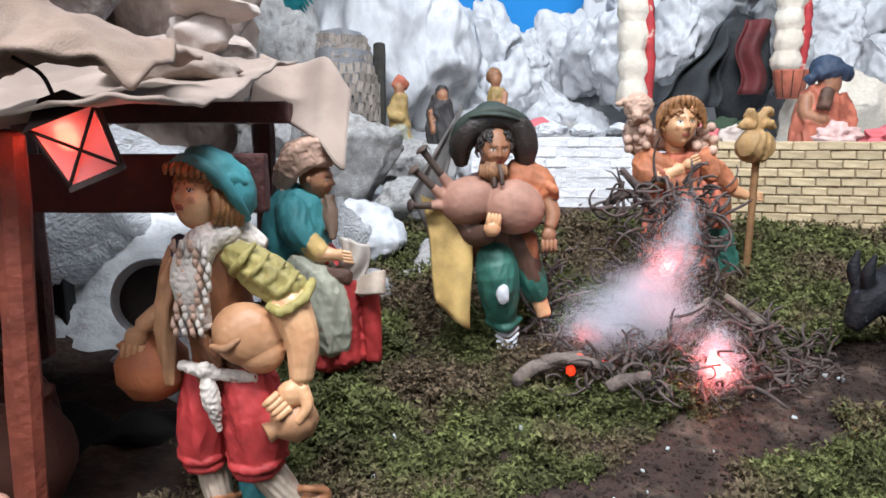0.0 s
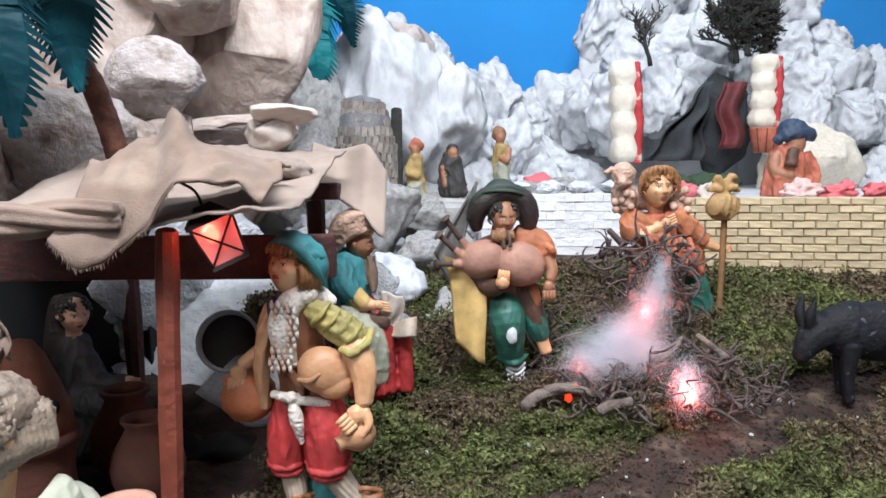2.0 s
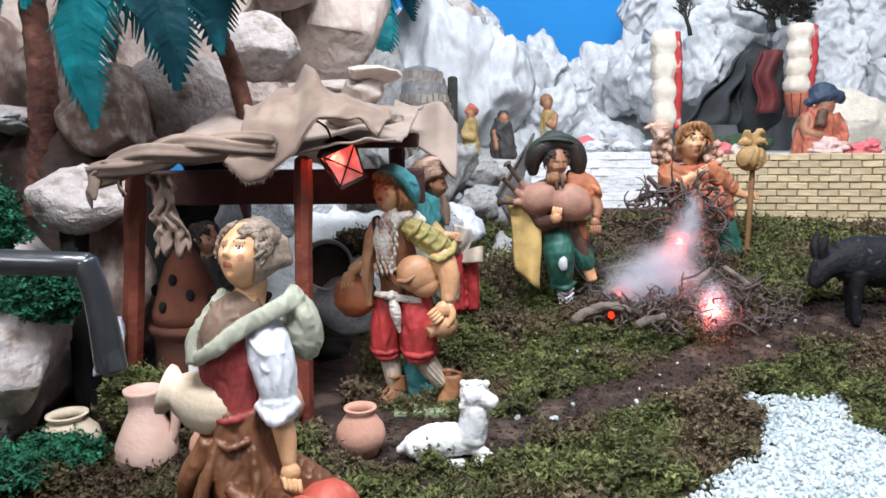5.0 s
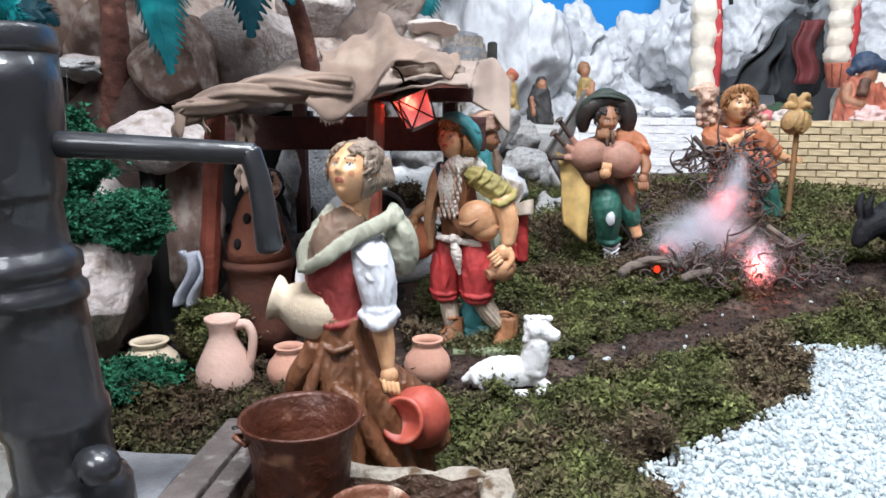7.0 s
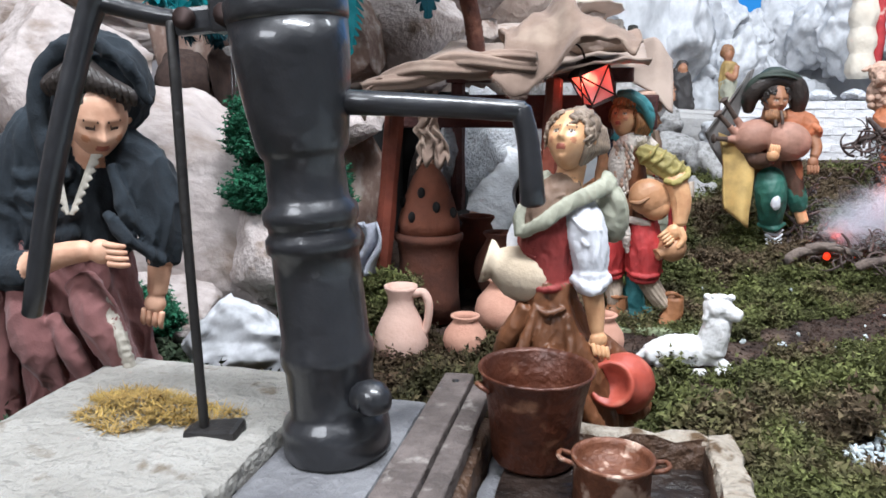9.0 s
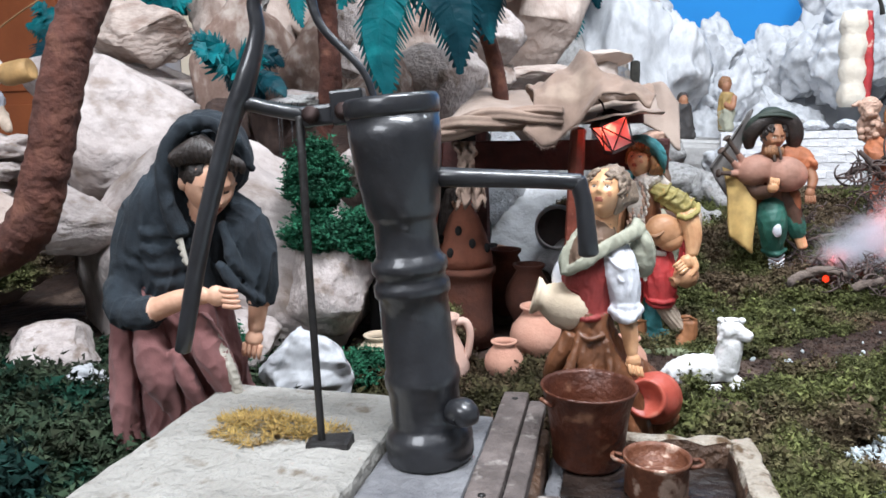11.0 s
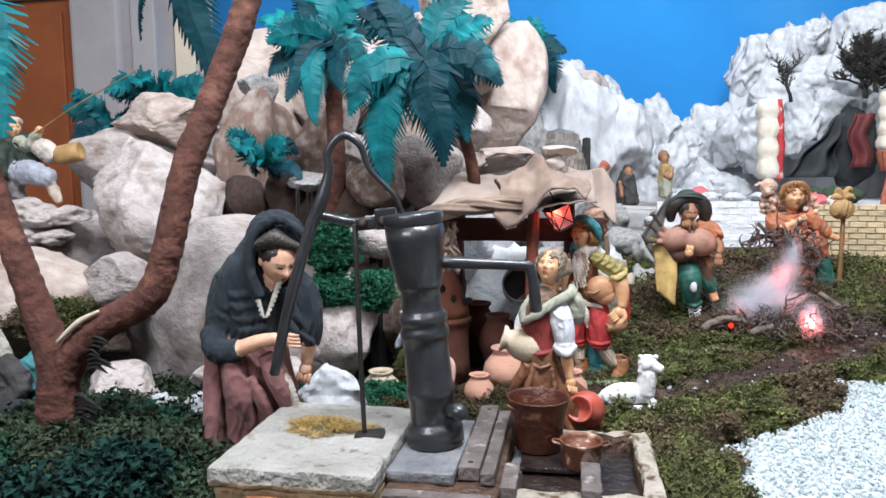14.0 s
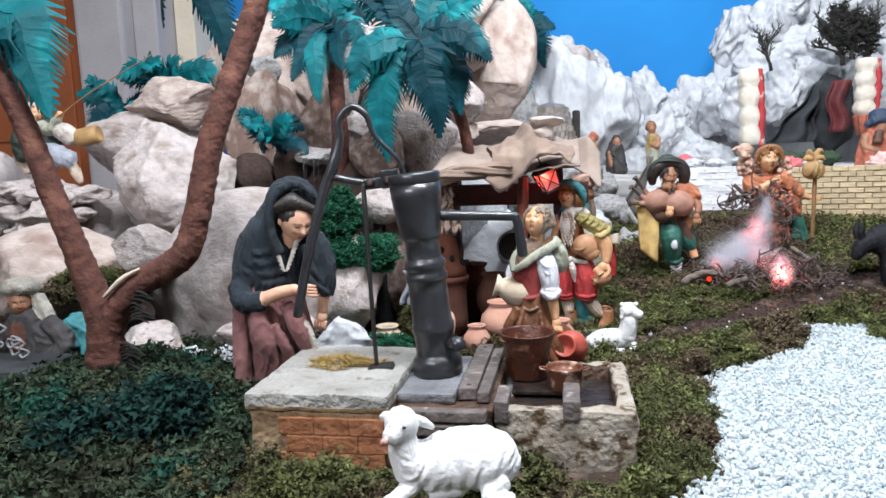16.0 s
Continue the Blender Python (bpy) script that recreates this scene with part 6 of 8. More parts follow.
# ---- clay pots ----
def clay_pot(name, place, r, h, m, label, tilt=0, handle=False, group="clay pots"):
    bm = bmesh.new()
    lathe(bm, [(0, 0), (r * 0.55, 0), (r * 0.62, h * 0.03), (r * 0.95, h * 0.30), (r, h * 0.45), (r * 0.92, h * 0.62), (r * 0.62, h * 0.82), (r * 0.52, h * 0.90), (r * 0.66, h * 0.97), (r * 0.66, h),
               (r * 0.54, h), (r * 0.42, h * 0.90), (r * 0.50, h * 0.80), (r * 0.7, h * 0.5), (0, h * 0.2)], 0, 28)
    return thing(name, bm, m, label, "pot", pose(*place, tilt, 0, 0), group)


clay_pot("clay_pot", (-0.215, 0.405, -0.002), 0.030, 0.062, TERRA, "small pink terracotta pot on the soil")
clay_pot("clay_pot", (-0.388, 0.385, -0.006), 0.029, 0.058, TERRA, "small pink terracotta pot among the moss")
clay_pot("clay_pot", (-0.345, 0.47, 0.0), 0.046, 0.085, TERRA, "larger orange terracotta pot by the hut")
clay_pot("clay_pot", (-0.592, 0.425, -0.020), 0.038, 0.060, TERRA_CREAM, "cream clay pot sunk in the moss")
jug = holder("clay_jug", pose(-0.481, 0.405, -0.023) @ Matrix.Scale(1.06, 4), "pale terracotta jug with one handle", "jug")
bm = bmesh.new()
lathe(bm, [(0, 0), (0.026, 0), (0.032, 0.006), (0.0355, 0.022), (0.034, 0.036), (0.024, 0.058), (0.017, 0.072), (0.0165, 0.084), (0.021, 0.094), (0.0215, 0.098), (0.0185, 0.098), (0.013, 0.086), (0.012, 0.07), (0, 0.05)], 0, 28)
part("body", bm, TERRA_PALE, jug)
bm = bmesh.new()
tube(bm, [(0.015, 0, 0.088), (0.030, 0, 0.090), (0.037, 0, 0.074), (0.034, 0, 0.048), (0.029, 0, 0.036)], [0.0062, 0.0058, 0.0055, 0.0055, 0.006], seg=12)
part("handle", bm, TERRA_PALE, jug)
clay_pot("dark_clay_jar", (-0.375, 0.60, 0.02), 0.042, 0.105, TERRA_DARK, "large dark clay jar, coloured darker still for the hut's shade", group="")
clay_pot("dark_clay_jar", (-0.425, 0.66, 0.02), 0.045, 0.12, TERRA_DARK, "dark clay jar, coloured darker still for the hut's shade", group="")

# clay stove with a pierced dome
st = holder("clay_stove", pose(-0.475, 0.535, 0.0), "round terracotta stove with pierced conical top", "stove")
bm = bmesh.new()
lathe(bm, [(0, 0), (0.050, 0), (0.046, 0.04), (0.045, 0.10), (0.048, 0.118), (0.052, 0.122), (0.052, 0.130), (0.046, 0.133), (0, 0.133)], 0, 32)
part("body", bm, TERRA_DARK, st)
bm = bmesh.new()
lathe(bm, [(0, 0.1335), (0.047, 0.1335), (0.046, 0.15), (0.036, 0.185), (0.024, 0.215), (0.013, 0.232), (0, 0.236)], 0, 32)
# no real openings: black lumps paint the shade of the holes
for a, z, rr in ((-110, 0.16, 0.044), (-60, 0.175, 0.040), (-95, 0.195, 0.0335), (-20, 0.165, 0.043), (-150, 0.178, 0.039)):
    c, s = math.cos(math.radians(a)), math.sin(math.radians(a))
    blob(bm, (rr * c, rr * s, z), (0.0058, 0.0058, 0.0085), 1, level=2)
part("dome", bm, [STOVE, BLACK], st)

# ---- the hut ----
def timber(name, a, b, r, m, label, category="post", group="hut timbers"):
    """A square beam, slightly uneven, between two points."""
    bm = bmesh.new()
    a, b = Vector(a), Vector(b)
    n = 8
    tube(bm, [a + (b - a) * i / n for i in range(n + 1)], [r * (1 + 0.05 * math.sin(i * 2.1)) for i in range(n + 1)], seg=8, sub=1, rough=0.1)
    for f2 in bm.faces:
        f2.smooth = False
    return thing(name, bm, m, label, category, group=group)


timber("post", (-0.304, 0.48, -0.01), (-0.290, 0.48, 0.352), 0.0115, POST, "red-brown round front post of the hut")
timber("post", (-0.545, 0.49, -0.01), (-0.510, 0.49, 0.335), 0.014, POST, "red-brown rear post hung with rags")
timber("post", (-0.222, 0.90, 0.0), (-0.225, 0.90, 0.40), 0.014, DARK_WOOD, "dark back post of the hut")
timber("post", (-0.50, 0.86, 0.0), (-0.50, 0.86, 0.37), 0.014, DARK_WOOD, "dark back post of the hut")
bm = bmesh.new()
box(bm, (-0.545, 0.60, 0.285), (-0.150, 0.62, 0.335), 0, 0.003, 0.0015, 4)
thing("beam", bm, DARK_WOOD, "dark red front beam of the hut", "beam", group="hut timbers")
bm = bmesh.new()
box(bm, (-0.52, 0.84, 0.36), (-0.18, 0.87, 0.385), 0, 0.003, 0.0015, 4)
thing("beam", bm, DARK_WOOD, "dark rear beam of the hut", "beam", group="hut timbers")
# black panels put in for the shade inside the hut
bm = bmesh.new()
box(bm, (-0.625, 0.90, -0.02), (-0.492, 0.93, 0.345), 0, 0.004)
thing("hut_shade_back", bm, BLACK, "black back panel standing in for the hut's dark inside", "wall", kind="structure")
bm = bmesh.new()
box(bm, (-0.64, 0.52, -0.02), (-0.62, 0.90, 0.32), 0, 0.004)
thing("hut_shade_side", bm, BLACK, "black side panel standing in for the hut's dark inside", "wall", kind="structure")
bm = bmesh.new()
box(bm, (-0.165, -0.012, 0.0), (0.165, 0.012, 0.30), 0, 0.010, 0.016, 16)
for f2 in bm.faces:
    f2.smooth = True
thing("white_board", bm, PAPER_W, "rough white plaster slab leaning behind the hut", "slab", pose(-0.385, 0.83, 0.03, -50, 0, 0))
# grey jar lying mouth forward; a dark disc paints the shade inside
bm = bmesh.new()
lathe(bm, [(0, -0.10), (0.03, -0.09), (0.046, -0.05), (0.049, 0.0), (0.051, 0.036), (0.053, 0.040), (0.051, 0.043), (0.047, 0.041), (0.045, 0.0)], 0, 32)
lathe(bm, [(0.0, 0.022), (0.0458, 0.0225), (0.0458, 0.023), (0.0, 0.0235)], 1, 32)
thing("lying_jar", bm, [PAPER_W, mat("jar_mouth_shade", (0.085, 0.08, 0.078), (0.05, 0.047, 0.045), 20, 0.9)], "grey clay jar lying with a dark mouth", "jar", pose(-0.345, 0.84, 0.150, 72, 0, 8) @ Matrix.Scale(0.86, 4))
rock((-0.190, 1.07, 0.15), (0.085, 0.05, 0.13), 512, PAPER_W, "pale rough rock behind the hut", "rock", 5, 0.2, 1.6, 20, "", 0, (0.55, 0.9), 0.05)
rock((-0.460, 1.14, 0.215), (0.33, 0.06, 0.19), 513, PAPER_W, "broad pale rough rock behind the hut", "rock", 5, 0.2, 1.6, 80, "", 0, (0.55, 0.9), 0.05)
rock((-0.30, 0.80, 0.09), (0.085, 0.05, 0.055), 511, PAPER_W, "white plaster lump under the lying jar", "plaster_lump", 3, 0.2, 1.6)
# black lumps put in for the dark hollow at the hut's floor
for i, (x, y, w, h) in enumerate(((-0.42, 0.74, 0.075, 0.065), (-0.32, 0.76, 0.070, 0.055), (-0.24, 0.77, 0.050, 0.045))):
    rock((x, y, 0.010), (w, 0.05, h * 0.7), 520 + i, BLACK, "black lump standing in for the hut's dark hollow", "shade_lump", 4, 0.2, 1.4, i * 40, "black cloth in the hut")


# roof cloths
def canopy(u, v):
    x = -0.515 + 0.030 * v + (0.345 - 0.030 * v) * u
    y = 0.44 + 0.42 * v
    z = 0.344 + 0.026 * u * (1 - v) + 0.088 * smooth01(0, 1, v) + 0.006 * math.sin(u * 9 + v * 3)
    z += 0.012 * (0.25 - abs(noise.noise(Vector((u * 5, v * 4, 1.0))))) + 0.003 * noise.noise(Vector((u * 16, v * 14, 4)))
    return (x, y, z)


bm = bmesh.new()
sheet(bm, canopy, 50, 40, 0, 0.003)
thing("roof_cloth", bm, BURLAP_PALE, "taut beige burlap roof of the hut", "cloth")


def front_fold(u, v):
    """The raised lip of cloth over the front post."""
    x = -0.362 + 0.172 * u
    front = 0.352 - 0.022 * math.exp(-((u - 0.20) / 0.14) ** 2) + 0.050 * smooth01(0.30, 0.72, u) - 0.014 * smooth01(0.75, 1, u)
    arch = math.sin(math.pi * min(1, v * 1.0))
    ridge = 0.052 * math.exp(-((u - 0.36) / 0.26) ** 2) + 0.030 + 0.030 * math.exp(-((u - 0.46) / 0.07) ** 2)
    z = front * (1 - v) + (0.400 + 0.01 * u) * v + ridge * arch * (1 - 0.6 * u)
    y = 0.405 + 0.035 * u + 0.15 * v - 0.012 * math.sin(u * 12) * (1 - v)
    z += 0.0035 * math.sin(u * 24 + v * 6) * (1 - v) + 0.016 * (0.25 - abs(noise.noise(Vector((u * 4.5, v * 3.5, 3))))) + 0.004 * noise.noise(Vector((u * 13, v * 9, 7)))
    return (x + 0.010 * math.sin(v * 6), y, z)


bm = bmesh.new()
sheet(bm, front_fold, 50, 30, 0, 0.0035)
flap = thing("roof_flap", bm, BURLAP, "raised burlap flap with frayed edge over the post", "cloth")
g = np.random.default_rng(3)
bm = bmesh.new()
for i in range(90):
    u = i / 90 * 0.62
    p = Vector(front_fold(u, 0))
    tube(bm, [p, p + Vector((g.uniform(-0.002, 0.002), -0.001, -g.uniform(0.003, 0.007)))], [0.0005, 0.0002], seg=4, sub=1)
tagged(part("fringe", bm, BURLAP, flap, "frayed threads of the hem"), "frayed threads of the hem", kind="stuff")
ROLL = [(-0.533, 0.432, 0.336), (-0.481, 0.424, 0.353), (-0.429, 0.418, 0.366), (-0.372, 0.418, 0.371), (-0.310, 0.424, 0.374)]
for j in range(3):
    bm = bmesh.new()
    pts, n = [], 16
    for i, q in enumerate(spline(ROLL, 4)):
        ph = j * 2.09 + i * 0.42
        pts.append((q[0], q[1] + 0.0072 * math.cos(ph), q[2] + 0.0072 * math.sin(ph)))
    tube(bm, pts, [0.0095 * (0.75 + 0.35 * math.sin(math.pi * min(1, 0.15 + i / len(pts)))) for i in range(len(pts))], folds=5, amp=0.16, twist=9 - 4 * j, seg=26, sub=3, rough=0.05)
    thing("rolled_cloth", bm, BURLAP, "rolled burlap along the roof edge", "cloth", group="rolled roof cloths")
bm = bmesh.new()
sheet(bm, lambda u, v: (-0.540 + 0.050 * u + 0.006 * math.sin(v * 7), 0.425 + 0.010 * math.sin(u * 8 + v * 3), 0.348 + 0.012 * u - (0.030 + 0.016 * math.sin(u * 7 + 1) + 0.005 * math.sin(u * 31)) * v), 26, 14, 0, 0.002)
thing("torn_cloth_end", bm, BURLAP, "torn end of the burlap roll", "cloth")
bm = bmesh.new()
sheet(bm, lambda u, v: (-0.468 + (0.036 - 0.010 * math.sin(v * 5)) * u + 0.010 * noise.noise(Vector((v * 5, 0.3, 2))) + 0.006 * noise.noise(Vector((u * 6, v * 9, 5))), 0.437 + 0.012 * noise.noise(Vector((u * 5, v * 7, 9))), 0.338 - (0.098 + 0.030 * noise.noise(Vector((u * 7, 1.5, 3)))) * v), 30, 36, 0, 0.0016)
thing("hanging_rag", bm, BURLAP, "torn beige rag hanging from the roof edge", "cloth")
bm = bmesh.new()
sheet(bm, lambda u, v: (-0.560 + 0.030 * u + 0.008 * math.sin(v * 5), 0.458 + 0.010 * math.sin(u * 10 + v * 4), 0.155 - 0.075 * v), 14, 16, 0, 0.003)
thing("grey_rag", bm, RAG, "crumpled grey-white rag by the rear post", "cloth")
# stones that weigh the roof down
rock((-0.265, 0.80, 0.452), (0.045, 0.04, 0.030), 501, PALE_STONE, "cream plaster stone on the hut roof", "roof_stone", 4, 0.2, 1.4, 10, "roof stones")
rock((-0.252, 0.80, 0.482), (0.056, 0.045, 0.017), 502, PALE_STONE, "flat cream capstone on the hut roof", "roof_stone", 4, 0.2, 1.4, 40, "roof stones")
rock((-0.240, 0.66, 0.405), (0.065, 0.060, 0.026), 503, BURLAP_PALE, "pale canvas-covered stone on the hut roof", "roof_stone", 4, 0.2, 1.4, 80, "roof stones")
bm = bmesh.new()
sheet(bm, lambda u, v: (-0.228 + 0.115 * u, 0.84 + 0.08 * v + 0.02 * math.sin(u * 5), 0.443 - 0.085 * (1 - v) * smooth01(0.0, 0.2, 1 - v) - 0.018 * u * u + 0.008 * math.sin(u * 6 + v * 3) - 0.03 * smooth01(0.7, 1, u)), 24, 18, 0, 0.004)
thing("roof_corner_cloth", bm, BURLAP_PALE, "stiff pale canvas over the roof corner", "cloth")

# lantern
lan = holder("lantern", pose(-0.231, 0.478, 0.325, 0, -23, 22), "dark metal lantern with red lit glass", "lantern")
A, B, H = 0.0165, 0.0205, 0.042


def quad_cone(bm, r0, z0, r1, z1):
    lo = [bm.verts.new((r0 * a, r0 * b, z0)) for a, b in ((-1, -1), (1, -1), (1, 1), (-1, 1))]
    hi = [bm.verts.new((r1 * a, r1 * b, z1)) for a, b in ((-1, -1), (1, -1), (1, 1), (-1, 1))]
    for i in range(4):
        bm.faces.new((lo[i], lo[(i + 1) % 4], hi[(i + 1) % 4], hi[i]))
    bm.faces.new(lo[::-1])
    bm.faces.new(hi)


bm = bmesh.new()
quad_cone(bm, A * 0.92, 0.002, B * 0.92, H)
gl = part("glass", bm, LANTERN_GLASS, lan, "frosted red glass")
gl.visible_shadow = False
bm = bmesh.new()
quad_cone(bm, B * 1.15, H, 0.008, H + 0.016)
part("roof", bm, BARE_METAL, lan)
bm = bmesh.new()
quad_cone(bm, A * 1.1, -0.002, A * 1.05, 0.002)
part("base", bm, BARE_METAL, lan)
cs = ((-1, -1), (1, -1), (1, 1), (-1, 1))
for i in range(4):
    (a0, b0), (a1, b1) = cs[i], cs[(i + 1) % 4]
    for p, q in (((A * a0, A * b0, 0), (B * a0, B * b0, H)), ((A * a0, A * b0, 0.002), (B * a1, B * b1, H)), ((A * a1, A * b1, 0.002), (B * a0, B * b0, H))):
        bm = bmesh.new()
        tube(bm, [p, q], [0.0011, 0.0011], seg=6, sub=1)
        part("bar", bm, BARE_METAL, lan)
bm = bmesh.new()
blob(bm, (-0.004, -0.006, 0.030), (0.007, 0.007, 0.008), level=2)
part("bulb", bm, BULB, lan, "glowing red bulb")
bm = bmesh.new()
tube(bm, [(0, 0, H + 0.014), (0.0, 0, H + 0.03), (-0.01, 0, H + 0.045)], [0.0014] * 3, seg=6)
part("hook", bm, BARE_METAL, lan)

# ---- tower of stacked stones ----
bm = bmesh.new()
lathe(bm, [(0, 0), (0.125, 0), (0.122, 0.12), (0.105, 0.20), (0.07, 0.25), (0.0, 0.262)], 0, 28, rough=0.1)
tower = thing("stone_tower", bm, STONE_GREY, "round tower of small stacked grey stones", "tower", pose(-0.268, 1.90, 0.315) @ Matrix.Diagonal((0.82, 0.82, 1.10, 1)))
r = random.Random(12)
chips = []
for s in range(6):
    bm = bmesh.new()
    box(bm, (-0.0095, -0.007, -0.013), (0.0095, 0.007, 0.013), 0, 0.003, 0.002)
    chips.append(mesh_of("stone_chip", bm, TOWER_STONE))
for row in range(11):
    z = 0.012 + row * 0.0215
    rad = 0.123 if z < 0.12 else 0.123 - (z - 0.12) * 0.36
    for i in range(15):
        a = math.pi + math.pi * (i + 0.5 * (row % 2)) / 15
        ob = new("stone_chip", r.choice(chips))
        ob.parent = tower
        ob.location = (rad * math.cos(a), rad * math.sin(a), z + r.uniform(-0.004, 0.004))
        ob.rotation_euler = (r.uniform(-0.1, 0.1), r.uniform(-0.25, 0.25), a + math.pi / 2)
timber("tree_stump", (-0.165, 1.90, 0.30), (-0.165, 1.90, 0.56), 0.016, BARE_TREE, "dark bare trunk beside the stone tower", "trunk", "")

# ---- walls ----
brick_wall(wall_pose, 1.16, 10, BRICK, MORTAR, "low wall of sand-coloured bricks")
brick_wall(pose(0.06, 1.53, 0.16, 0, 0, -4), 0.38, 8, WHITE_BRICK, WHITE_BRICK, "low wall of whitewashed blocks", 0.0215, 0.045, 0.0012, 0.0006)

# ---- the grotto on the terrace ----
def column(x, y, z0, z1, r0, lean):
    h = holder("column", pose(x, y, z0, 0, lean, 0), "cream swollen column with red painted edge", "column", "grotto columns")
    n = 4
    bm = bmesh.new()
    hh = (z1 - z0) / n
    prof = [(0, 0)]
    for i in range(n):
        prof += [(r0 * 0.80, i * hh + 0.002), (r0, i * hh + hh * 0.3), (r0 * 1.02, i * hh + hh * 0.6), (r0 * 0.82, (i + 1) * hh - 0.002)]
    prof.append((0, n * hh))
    lathe(bm, prof, 0, 32, rough=0.16)
    shaft = part("shaft", bm, COLUMN, h)
    bm = bmesh.new()
    tube(bm, [(r0 * 0.85, -r0 * 0.4, 0), (r0 * 0.95, -r0 * 0.45, (z1 - z0) * 0.5), (r0 * 0.85, -r0 * 0.4, z1 - z0 - 0.01)], [r0 * 0.28, r0 * 0.34, r0 * 0.26], seg=10, rough=0.5, sub=8)
    part("edge", bm, COLUMN_RED, shaft, "red painted edge")
    return h


column(0.515, 1.97, 0.40, 0.70, 0.042, -2)
column(0.945, 2.02, 0.50, 0.72, 0.040, 1)
bm = bmesh.new()
sheet(bm, lambda u, v: (0.575 + 0.18 * u + (0.21 - 0.17 * u) * v + 0.01 * math.sin(v * 12), 1.98 + 0.04 * math.sin(u * 9) + 0.05 * v, 0.405 + 0.235 * v), 24, 16, 0, 0.004)
thing("tent_cloth", bm, TENT_DARK, "dark cloth sloping down from the grotto", "cloth")
# solid dark lump put in for the shade within the grotto
rock((0.85, 2.12, 0.53), (0.12, 0.06, 0.17), 601, TENT_DARK, "dark lump standing in for the grotto's shaded hollow", "grotto_shade_lump", 4, 0.2, 1.5)
bm = bmesh.new()
sheet(bm, lambda u, v: (0.815 + 0.075 * u + 0.012 * math.sin(v * 8), 2.02 + 0.015 * math.sin(u * 8), 0.44 + 0.20 * v), 10, 12, 0, 0.004)
thing("red_curtain", bm, cloth("dark_red_curtain", (0.13, 0.018, 0.02)), "dark red curtain in the grotto", "curtain")
bm = bmesh.new()
lathe(bm, [(0, 0), (0.038, 0), (0.05, 0.05), (0.056, 0.085), (0.056, 0.092), (0.046, 0.092), (0.036, 0.03), (0, 0.02)], 0, 24)
basket = thing("red_basket", bm, CORAL, "reddish striped basket by the grotto", "basket", pose(0.918, 1.93, 0.425) @ Matrix.Scale(0.8, 4))
for i in range(10):
    a = i * math.pi / 5
    bm = bmesh.new()
    tube(bm, [(0.039 * math.cos(a), 0.039 * math.sin(a), 0.004), (0.0565 * math.cos(a), 0.0565 * math.sin(a), 0.088)], [0.002, 0.0025], 0, seg=6, sub=1)
    part("rib", bm, TERRA_DARK, basket)
rock((1.10, 2.06, 0.38), (0.17, 0.12, 0.17), 603, COLUMN, "cream rounded mound on the terrace", "mound", 5, 0.16, 1.6)
for i, (x, y, sx, m) in enumerate(((0.80, 1.47, 0.05, ROSE_CLOTH), (0.88, 1.44, 0.045, PINK_CLOTH), (0.96, 1.43, 0.06, PINK_CLOTH), (1.06, 1.44, 0.07, PINK_CLOTH), (1.12, 1.52, 0.08, PINK_CLOTH), (0.60, 1.50, 0.03, PALE_STONE), (0.52, 1.48, 0.035, PINK_CLOTH), (1.2, 1.42, 0.07, PINK_CLOTH))):
    rock((x, y, 0.330), (sx, 0.035, 0.028), 620 + i, m, "crumpled pink cloth lying on the terrace" if m is PINK_CLOTH else "pale rumpled cloth on the terrace", "crumpled_cloth", 4, 0.55, 2.6, i * 20, "cloths on the terrace")
rock((0.235, 1.86, 0.345), (0.055, 0.04, 0.035), 640, PINK_CLOTH, "bright pink cloth bundle among stones", "cloth_bundle", 3, 0.25, 1.8)
for i, (x, y) in enumerate(((0.15, 1.56), (0.23, 1.55), (0.31, 1.56), (0.38, 1.54))):
    rock((x, y, 0.345), (0.045, 0.035, 0.018), 650 + i, ROCK_W, "white flat stone on the whitewashed wall", "coping_stone", 3, 0.25, 1.8, i * 30, "coping stones")
for i, x in enumerate((0.60, 0.66, 0.72)):
    rock((x, 1.72, 0.345), (0.05, 0.04, 0.03), 670 + i, MOSS_DARK, "dark moss cushion on the terrace", "moss_cushion", 3, 0.35, 3.0, i * 30, "moss cushions")


# ---- bare trees on the mountain ----
def bare_tree(place, height, seed, label):
    bm = bmesh.new()
    r = random.Random(seed)

    def grow(p, d, l, rad, depth):
        pts, q = [p], p
        for _ in range(3):
            d = (d + Vector((r.uniform(-0.5, 0.5), r.uniform(-0.3, 0.3), r.uniform(-0.2, 0.35)))).normalized()
            q = q + d * l / 3
            pts.append(q)
        tube(bm, pts, [rad, rad * 0.85, rad * 0.7, rad * 0.5], seg=5, sub=2, cap=False)
        if depth:
            for _ in range(4):
                k = r.choice(pts[1:])
                grow(k, (d + Vector((r.uniform(-1.3, 1.3), r.uniform(-0.5, 0.5), r.uniform(-0.3, 0.8)))).normalized(), l * r.uniform(0.5, 0.75), rad * 0.62, depth - 1)

    grow(Vector((0, 0, 0)), Vector((0, 0, 1)), height * 0.36, height * 0.030, 4)
    thing("bare_tree", bm, BARE_TREE, label, "tree", pose(*place), "bare trees")


bare_tree((0.60, 2.02, 0.69), 0.26, 4, "leafless dark shrub on the grotto")
bare_tree((0.875, 2.06, 0.70), 0.34, 7, "leafless tangled dark tree on the grotto")
bare_tree((0.90, 2.04, 0.72), 0.30, 11, "leafless tangled dark tree on the grotto")
bare_tree((0.95, 2.06, 0.70), 0.30, 15, "leafless tangled dark tree on the grotto")

# ---- campfire ----
fire = holder("campfire", pose(0.25, 0.87, ground_z(0.25, 0.87)), "campfire of curled grey twigs and logs over red lamps", "campfire")
r = random.Random(21)


